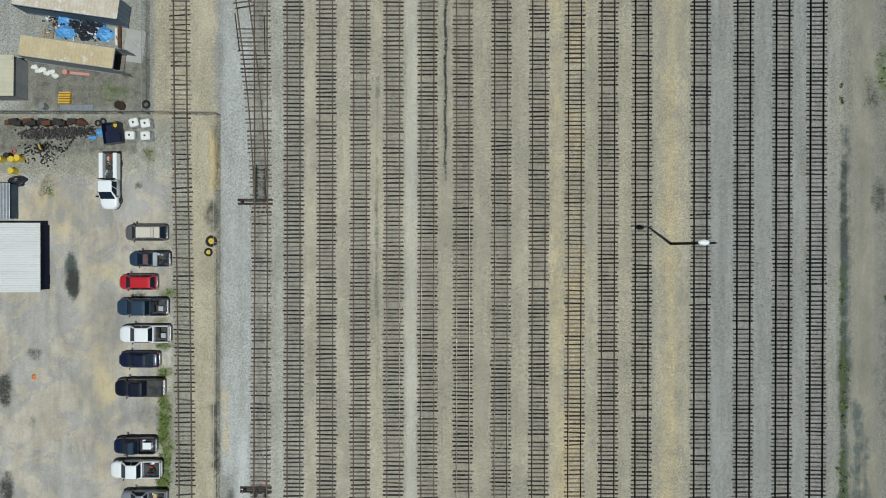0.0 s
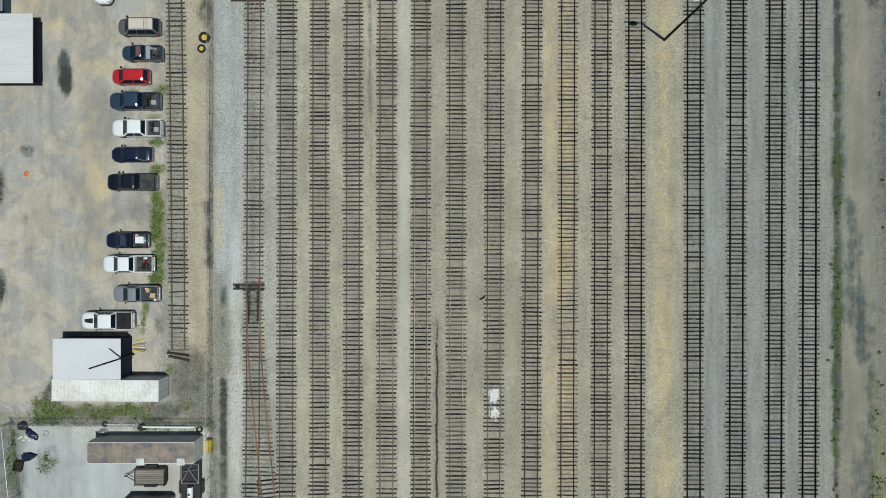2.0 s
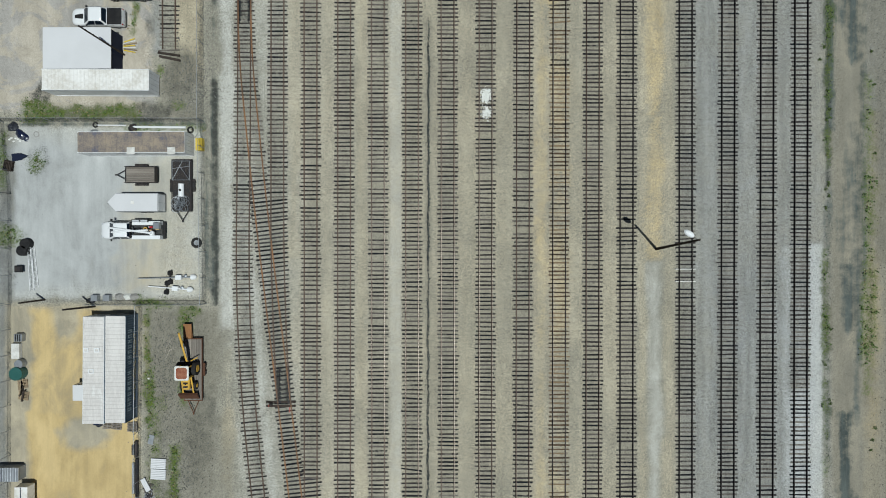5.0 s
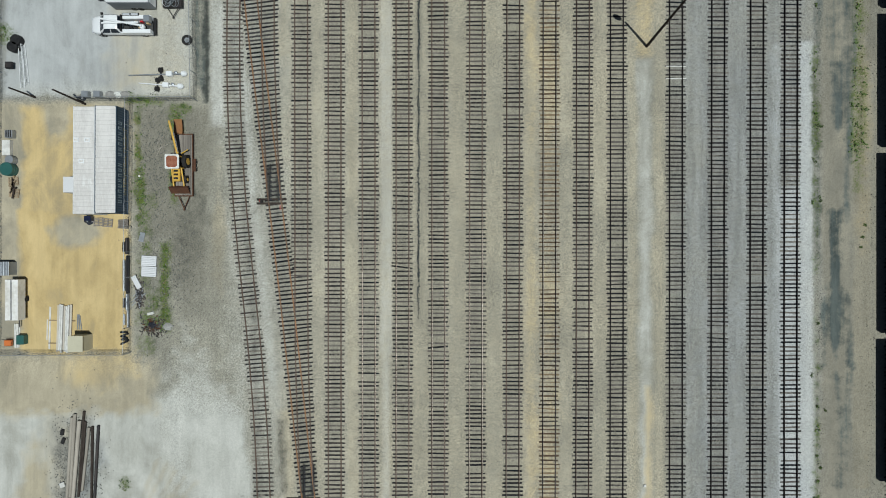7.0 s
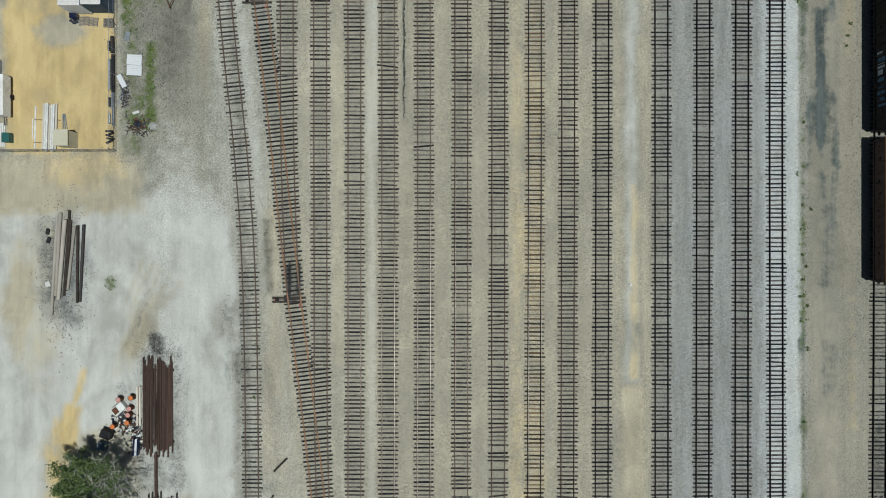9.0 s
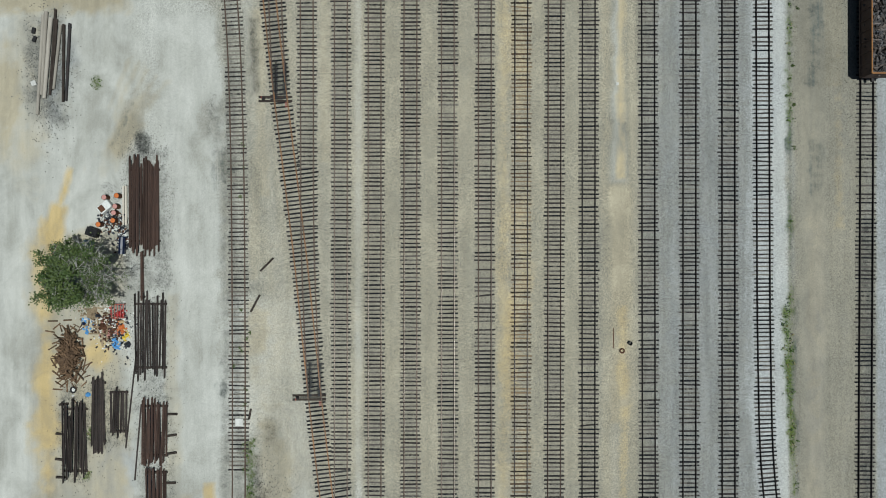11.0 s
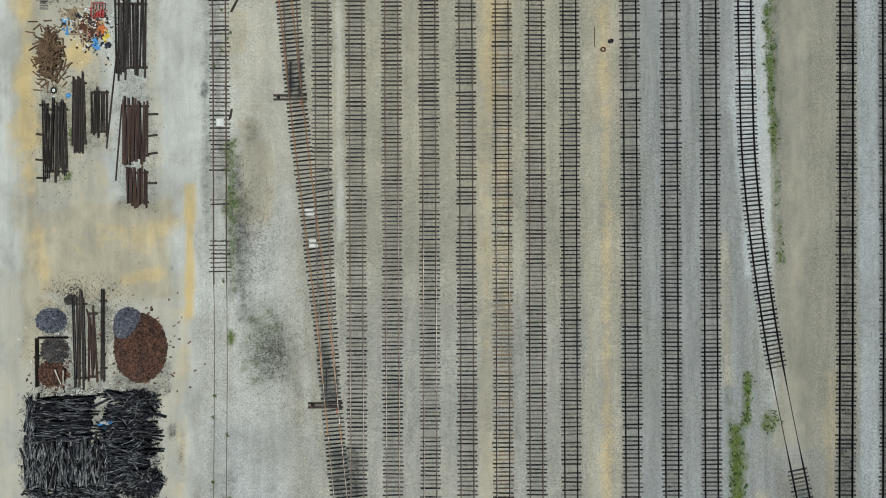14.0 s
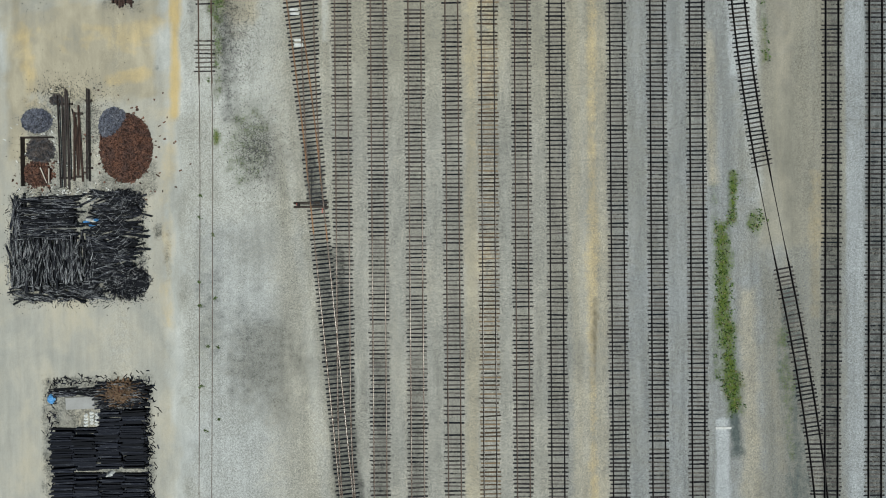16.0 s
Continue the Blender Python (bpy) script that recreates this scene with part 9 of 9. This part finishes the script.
def rim(x0, x1, y0, y1, out):
    """Random spots along a rectangle's rim, thinning outwards."""
    def spot(r):
        d = abs(r.gauss(0, out)) - 0.4
        e = r.choice((0, 1, 2, 3))
        u, v = r.uniform(x0, x1), r.uniform(y1, y0)
        return ((x0 - d, v), (x1 + d, v), (u, y0 + d), (u, y1 - d))[e]
    return spot


def cloud(*ovals):
    """Random spots in ovals (x, y, rx, ry)."""
    def spot(r):
        x, y, a, b = r.choice(ovals)
        return x + r.gauss(0, a * 0.55), y + r.gauss(0, b * 0.55)
    return spot


BLACK_GRIT = surface("black_grit", (0.02, 0.021, 0.022), (0.06, 0.058, 0.054), 0.85, 0.0, 10, 1.2, 0.8, 0.1, vary=0.6)
GREY_GRIT = surface("grey_grit", (0.1, 0.1, 0.092), (0.2, 0.195, 0.175), 0.9, 0.0, 10, 1.2, 0.8, 0.1, vary=0.5)
litter("tie_splinters", "dark splinters strewn round the tie heaps", 420, 501, rim(-41.2, -26.2, -183.2, -195.4, 0.6), (0.5, 0.05, 0.04), OLD_TIE)
litter("bark_crumbs", "black crumbs strewn round the tie heaps", 1100, 502, rim(-41.4, -26.0, -182.8, -195.8, 0.6), (0.08, 0.05, 0.03), BLACK_GRIT)
litter("tie_splinters", "dark splinters strewn round black tie stacks", 420, 503, rim(-36.8, -25.4, -205.0, -222.0, 0.6), (0.45, 0.08, 0.05), OLD_TIE)
litter("iron_scraps", "dark iron scraps strewn round rail stacks", 1500, 504, cloud((-37.6, -152.5, 2.2, 7), (-34.0, -150.0, 2.2, 5), (-28.2, -154, 2.2, 7), (-28.4, -141, 2.4, 6)), (0.08, 0.045, 0.03), BLACK_GRIT)
litter("iron_scraps", "dark iron scraps strewn between scrap heaps", 2400, 505, cloud((-35.0, -176, 4.2, 6.5), (-31.6, -174, 2.0, 4), (-35.6, -171, 2.6, 1.4), (-38.2, -178.5, 2.4, 4.5)), (0.08, 0.045, 0.03), BLACK_GRIT)
litter("rust_plates", "rusty tie plates strewn round the heap", 260, 506, cloud((-27.2, -177.6, 4.0, 5.0), (-38.2, -180.2, 2.2, 2.2)), (0.26, 0.16, 0.04), PLATE_RUST)
litter("coal_grit", "dark grit strewn on pale gravel", 4500, 507, cloud((-12.3, -178.0, 3.4, 5.0), (-12.3, -178.0, 2.2, 3.0), (-15.8, -164, 1.6, 7.5), (-14.0, -165, 2.6, 6.0)), (0.07, 0.055, 0.03), BLACK_GRIT)
litter("coal_grit", "dark grit strewn beside rail stacks", 3000, 508, cloud((-29.4, -119, 2.2, 1.8), (-26.6, -127, 0.9, 7), (-31.6, -127, 0.7, 7), (-30.6, -142, 4.0, 6)), (0.05, 0.04, 0.02), BLACK_GRIT)
litter("loose_stones", "loose grey stones on the gravel lot", 3800, 509, cloud((-40.5, -110, 2.6, 7), (-29.5, -86, 4.0, 8), (-31.0, -73, 3.0, 7), (-28.0, -40, 3.0, 5)), (0.09, 0.07, 0.04), GREY_GRIT)
litter("loose_stones", "loose dark stones on the gravel lot", 420, 510, cloud((-40.5, -110, 2.6, 7), (-30.5, -86, 2.4, 8), (-31.0, -73, 3.0, 7), (-28.6, -39, 2.6, 4), (-18.3, -140, 0.9, 24)), (0.04, 0.032, 0.02), BLACK_GRIT)
litter("scrap_pieces", "dark and rusty scrap pieces lying in weeds", 260, 512, cloud((-31.6, -92.6, 1.3, 0.9), (-33.2, -88.8, 0.5, 1.6)), (0.3, 0.1, 0.08), SCRAP, 0.6)
litter("red_scraps", "red-brown scraps lying in weeds", 60, 513, cloud((-31.6, -92.4, 1.0, 0.7)), (0.25, 0.1, 0.08), RUST_STEEL, 0.6)
litter("scrap_pieces", "dark scrap pieces strewn along the fence", 420, 514, cloud((-46.5, 13.5, 3.2, 0.5), (-43.5, 13.6, 2.6, 0.6), (-48.5, 13.4, 2.0, 0.5)), (0.4, 0.12, 0.12), SCRAP, 0.7)
litter("scrap_pieces", "black scrap pieces strewn along the fence", 380, 515, cloud((-46.5, 13.5, 3.6, 0.7), (-43.0, 13.6, 2.6, 0.7), (-47.5, 11.5, 2.5, 1.2)), (0.3, 0.12, 0.1), BLACK_GRIT, 0.7)
litter("wood_chips", "pale wood chips and paper round the scrap", 260, 511, cloud((-34.5, -183.2, 5, 1.2), (-36, -177, 4, 5), (-33, -140, 3, 3)), (0.2, 0.08, 0.03), WHITE_BAG)
for seed, mat, word, n, where in ((520, RED_PAINT, "red", 14, (-32.3, -138.4, 0.8, 0.9)), (521, ORANGE, "orange", 22, (-32.1, -140.0, 0.6, 0.6)), (522, YELLOW_PLASTIC, "yellow", 14, (-31.6, -140.9, 0.5, 0.5)), (523, BLUE_TARP, "blue", 22, (-32.7, -142.0, 0.6, 0.7)), (524, WHITE_BAG, "white", 60, (-33.4, -139.6, 2.6, 2.0)), (525, BLACK_BAG, "black", 120, (-32.8, -140.2, 2.0, 2.4)), (526, PINK, "pink", 12, (-33.6, -140.6, 1.4, 1.4)), (527, RUST_STEEL, "rusty", 200, (-33.8, -139.8, 1.6, 1.6)), (528, PALLET_WOOD, "wooden", 60, (-35.5, -138.6, 1.6, 1.4)), (529, BLUE_TARP, "pale blue", 16, (-36.2, -139.4, 0.7, 0.9))):
    litter("junk_pieces", "%s pieces strewn through the stored junk" % word, n, seed, cloud(where), (0.26, 0.14, 0.12), mat, 0.6, "junk")
for seed, mat, word, n in ((530, BLACK_BAG, "black", 120), (531, WHITE_BAG, "white", 40), (532, RUST_STEEL, "rusty", 60)):
    litter("junk_pieces", "%s pieces strewn beside the drums" % word, n, seed, cloud((-33.4, -127.4, 1.5, 1.6), (-32.0, -129.5, 0.8, 1.5)), (0.34, 0.16, 0.12), mat, 0.6, "junk")

litter("white_spill", "white powder and chips spilled between the rails", 700, 560, cloud((6.6, -41.5, 0.5, 0.75), (6.6, -41.5, 0.45, 0.6), (6.62, -43.5, 0.5, 0.6)), (0.12, 0.09, 0.03), WHITE_BAG)
litter("dark_tufts", "small dark stones and dead stalks on the verge", 1500, 561, cloud((54.0, -5, 1.6, 30), (53.6, -45, 1.4, 25), (53.2, -90, 1.3, 30), (46.9, -100, 0.4, 50), (46.9, -30, 0.35, 30)), (0.07, 0.05, 0.03), BLACK_GRIT)


def seam(x0, y0, x1, y1, wide):
    """Random spots along a line, thinning out towards its ends."""
    def spot(r):
        q = min(1.0, max(0.0, 0.5 + r.uniform(-0.5, 0.5) * r.uniform(0.7, 1.0)))
        return x0 + (x1 - x0) * q + r.gauss(0, wide) + 0.05 * math.sin(q * 40), y0 + (y1 - y0) * q
    return spot


OILY = surface("oily_stone", (0.022, 0.028, 0.03), (0.06, 0.065, 0.06), 0.6, 0.0, 10, 1.2, 0.8, 0.0, vary=0.5)
litter("oily_stones", "dark oily stones in a line between tracks", 1300, 550, seam(0.1, 42, 0.05, 7, 0.08), (0.1, 0.08, 0.04), OILY)
litter("oily_stones", "dark oily stones in a line between tracks", 1200, 551, seam(-0.15, -32, -0.22, -64, 0.07), (0.1, 0.08, 0.04), OILY)
litter("oily_stones", "dark oily stones in a line between tracks", 900, 552, seam(-0.22, -62, -0.3, -92, 0.07), (0.1, 0.08, 0.04), OILY)
for seed, mat, word, n in ((540, BLUE_TARP, "blue", 50), (541, BLACK_BAG, "black", 120), (542, WHITE_BAG, "white", 70), (543, NAVY_PAINT, "navy", 50)):
    litter("tarp_scraps", "%s scraps strewn round the crumpled tarps" % word, n, seed, cloud((-43.3, 25.9, 2.6, 1.1), (-44.9, 26.6, 1.6, 1.0), (-41.0, 25.4, 1.0, 1.0)), (0.4, 0.2, 0.16), mat, 0.7)

# clutter under the tree
bk = [(-33.7, -124.7, PINK), (-32.25, -124.5, ORANGE), (-32.45, -125.75, PINK), (-32.6, -126.5, PINK), (-32.7, -127.4, ORANGE), (-34.4, -127.85, ORANGE)]
for x, y, c in bk:
    drum("rusty_drum", "rusty drum with a faded pink lid", x, y, RUST_STEEL, 0.3, 0.8, c)
ch = thing("white_machine", "white cased machine beside the drums", "machine", pose(-33.8, -125.8, 0, 0, 0, 40))
part("case", block(-0.8, -0.5, 0, 0.8, 0.5, 0.7, 0.06), WHITE_BAG, ch)
part("panel", block(-0.65, -0.38, 0.7, 0.0, 0.38, 0.76, 0.03), RUST_STEEL, ch)
ld = thing("timber_ladder", "pale timber beam beside the rail stack", "timber", pose(-31.65, -125.6, 0))
for s in (-1, 1):
    part("beam", block(s * 0.16 - 0.09, -2.3, 0, s * 0.16 + 0.09, 2.3, 0.2, 0.01), PALE_WOOD, ld)
for k in range(9):
    small("hose", "black hose loop on the ground", "hose", -34.2 + 0.3 * k, -127.1 - 0.15 * (k % 3), torus(0.45 + 0.06 * (k % 4), 0.035, 18, 5), BLACK_PLASTIC, z=0.035)
small("black_bin", "black bin beside the tree", "bin", -35.2, -128.75, block(-0.65, -0.5, 0, 0.65, 0.5, 0.9, 0.06), BLACK_PLASTIC, -20)
small("blue_bin", "pale blue crate beside the tree", "crate", -35.8, -130.2, block(-0.5, -0.45, 0, 0.5, 0.45, 0.7, 0.05), WALL_BLUE, -15)
small("dark_tarp_roll", "dark blue tarp roll beside the rails", "tarp", -31.9, -130.3, bar((0, -1.0, 0.35), (0.1, 1.0, 0.35), 0.4, 0.35, 10), NAVY_PAINT)
jk = [(-32.4, -138.4, RED_PAINT, 0.9), (-32.2, -139.9, ORANGE, 0.55), (-31.95, -140.4, ORANGE, 0.5), (-31.5, -140.9, YELLOW_PLASTIC, 0.5), (-32.9, -141.4, BLUE_TARP, 0.6), (-32.8, -142.3, BLUE_TARP, 0.55), (-31.4, -142.0, BLACK_BAG, 0.75), (-34.2, -139.9, RUST_STEEL, 0.9), (-33.7, -140.9, PINK, 0.4), (-36.4, -139.0, WHITE_BAG, 0.4), (-36.6, -139.5, NAVY_PAINT, 0.5), (-36.2, -140.6, BLUE_TARP, 0.45), (-36.1, -147.9, BLUE_TARP, 0.6), (-31.2, -139.2, WHITE_BAG, 0.3), (-30.9, -138.5, WHITE_BAG, 0.25), (-32.1, -139.3, CARGO_TAN, 0.5), (-34.9, -138.6, BLACK_BAG, 0.6), (-37.9, -148.0, WHITE_BAG, 0.3)]
for k, (x, y, c, s) in enumerate(jk):
    nm = c.name.split(".")[0]
    heap("stored_sack", "sack of %s among stored junk" % nm.replace("_", " "), "junk", x, y, s * 0.6, s * 0.48, s * 0.5, c, 130 + k)
rf = thing("red_rack", "red steel rack among stored junk", "rack", pose(-32.3, -138.0, 0.0))
for k in range(5):
    part("bar", bar((-0.7 + 0.35 * k, -0.8, 0.5), (-0.7 + 0.35 * k, 0.8, 0.5), 0.05, None, 6), RED_SIGN, rf)
for s in (-0.8, 0.8):
    part("bar", bar((-0.75, s, 0.5), (0.75, s, 0.5), 0.05, None, 6), RED_SIGN, rf)
    for e in (-0.7, 0.7):
        part("leg", bar((e, s, 0), (e, s, 0.5), 0.05, None, 6), RED_SIGN, rf)
for k in range(5):
    small("timber_beam", "old timber beam dividing the junk", "timber", -34.9 + 0.55 * (k % 3), -139.5 - 0.4 * k, block(-0.08, -1.1, 0, 0.08, 1.1, 0.15, 0.01), PALLET_WOOD, 90 * (k % 2))
small("plywood_sheet", "pale plywood sheet on the ground", "sheet", -35.6, -138.3, block(-0.6, -0.6, 0, 0.6, 0.6, 0.06, 0.01), PALLET_WOOD)
lying_tyre(-37.8, -147.3, 0.4, WHITE_BAG)

# ---- tree ----
BARK = surface("grey_bark", (0.46, 0.44, 0.41), (0.26, 0.24, 0.22), 0.9, 0.0, 14, 2, 0.7, 0.3)


def leaf_material(name, a, b, c):
    m, t, p = nodes_of(name)
    g = t.nodes.new("ShaderNodeNewGeometry")
    r = g.outputs["Random Per Island"]
    n = noise_node(t, 0.7, 3, 0.6, g.outputs["Position"])
    col = mix(t, r, a, b)
    col = mix(t, ramp(t, n, 0.45, 0.65), col, c)
    t.links.new(col, p.inputs["Base Color"])
    p.inputs["Roughness"].default_value = 0.55
    return m


LEAF = leaf_material("tree_leaf", (0.022, 0.042, 0.008), (0.115, 0.155, 0.035), (0.05, 0.085, 0.014))
WEED = leaf_material("weed_leaf", (0.035, 0.07, 0.012), (0.12, 0.185, 0.034), (0.075, 0.12, 0.022))
DRY = leaf_material("dry_grass", (0.16, 0.14, 0.06), (0.24, 0.2, 0.09), (0.12, 0.12, 0.05))


def leaves(spots, n, size, spread_r, seed, droop=0.5):
    """Many small pointed leaves round the given spots, as one mesh."""
    rng = np.random.RandomState(seed)
    pick = rng.randint(0, len(spots), n)
    base = np.array(spots)[pick] + rng.normal(0, 1, (n, 3)) * np.array(spread_r)
    ang = rng.uniform(0, 2 * np.pi, n)
    tilt = rng.normal(0, droop, n)
    s = size * rng.uniform(0.6, 1.4, n)
    d = np.stack([np.cos(ang) * np.cos(tilt), np.sin(ang) * np.cos(tilt), np.sin(tilt)], -1)
    w = np.stack([-np.sin(ang), np.cos(ang), rng.normal(0, 0.5, n)], -1) * 0.38
    a, b = base - d * s[:, None] / 2, base + d * s[:, None] / 2
    l, r = base + w * s[:, None], base - w * s[:, None]
    l[:, 2] += s * 0.1
    r[:, 2] += s * 0.1
    vs = np.stack([a, l, b, r], 1).reshape(-1, 3)
    vs[:, 2] = np.maximum(vs[:, 2], 0.01)
    fs = np.arange(4 * n).reshape(-1, 4)
    return vs.tolist(), fs.tolist()


tree = thing("tree", "broad green tree with many bare grey branches", "tree", pose(-34.3, -133.8, 0))
rng = random.Random(77)
trunk = bmesh.new()
tube(trunk, (0, 0, -0.2), (0.1, -0.1, 1.6), 0.28, 0.2, 10)
part("trunk", trunk, BARK, tree)
limbs = bmesh.new()
tips, dead = [], []
for k in range(20):
    a = 2 * math.pi * k / 20 + rng.uniform(-0.2, 0.2)
    R = rng.uniform(2.6, 4.4) * (1.3 if math.cos(a) < 0 else 1.0)
    p0 = Vector((0.1, -0.1, rng.uniform(0.9, 1.6)))
    p1 = Vector((0.45 * R * math.cos(a), 0.4 * R * math.sin(a), rng.uniform(2.2, 3.6)))
    p2 = Vector((R * math.cos(a), 0.8 * R * math.sin(a), rng.uniform(2.6, 4.6)))
    tube(limbs, p0, p1, 0.11, 0.07, 6, False)
    tube(limbs, p1, p2, 0.07, 0.03, 5, False)
    for q in range(7):
        s = p1.lerp(p2, rng.uniform(0, 1))
        e = s + Vector((rng.gauss(0, 0.8), rng.gauss(0, 0.8), rng.uniform(0.3, 1.1)))
        tube(limbs, s, e, 0.045, 0.024, 4, False)
        bare = (math.cos(a) > -0.1 and rng.random() < 0.85) or rng.random() < 0.2
        (dead if bare else tips).append(e)
        for z in range(7 if bare else 3):
            f = e + Vector((rng.gauss(0, 0.45), rng.gauss(0, 0.45), rng.uniform(-0.1, 0.4)))
            tube(limbs, e, f, 0.032, 0.018, 3, False)
            (dead if bare else tips).append(f)
part("branches", limbs, BARK, tree, "bare grey branches")
for k in range(16):
    tips.append(Vector((-3.2 + rng.gauss(0, 1.5), rng.gauss(0.2, 1.5), rng.uniform(1.5, 3.8))))
part("crown", leaves([tuple(t) for t in tips], 13500, 0.19, (0.24, 0.24, 0.22), 7), LEAF, tree, "green leafy crown")["kind"] = "stuff"
part("thin_foliage", leaves([tuple(t) for t in dead], 2100, 0.15, (0.36, 0.36, 0.22), 8), LEAF, tree)["kind"] = "stuff"

# ---- weeds: clumps of blades where the ground is green ----
def weeds(name, label, limit, per, size, seed, mat, key="green"):
    rng = np.random.RandomState(seed)
    inner = (np.abs(XX) < 64) & (YY < 35) & (YY > -228)
    w = np.where(inner, SOIL[key], 0).ravel()
    pick = np.flatnonzero(w * rng.rand(w.size) > limit)
    rng.shuffle(pick)
    pts = np.stack([XX.ravel()[pick], YY.ravel()[pick], np.full(len(pick), 0.08)], -1)
    pts[:, :2] += rng.normal(0, 0.2, (len(pick), 2))
    if len(pts):
        ob = part(name, leaves(pts.tolist(), min(per * len(pts), 26000), size, (0.16, 0.16, 0.05), seed, 0.8), mat)
        tagged(ob, label, "weeds", kind="stuff")


weeds("weeds", "low green weeds growing through gravel", 0.3, 5, 0.2, 3, WEED)
weeds("dry_weeds", "dry yellowish weeds on the gravel", 0.35, 2, 0.18, 4, DRY)
tufts = thing("weed_tufts", "scattered small weed tufts on gravel", "weeds", kind="stuff")
rng = random.Random(19)
spots = []
for k in range(64):
    x = rng.choice((-17.6, -19.2, -17.7, 46.8, 52.2, 46.9)) + rng.gauss(0, 0.35)
    y = rng.uniform(-120, 25) if x > 0 else rng.uniform(-212, -118)
    spots += [(x + rng.gauss(0, 0.1), y + rng.gauss(0, 0.1), 0.05) for q in range(2)]
part("blades", leaves(spots, 2800, 0.12, (0.09, 0.09, 0.03), 21, 0.8), LEAF, tufts)["kind"] = "stuff"
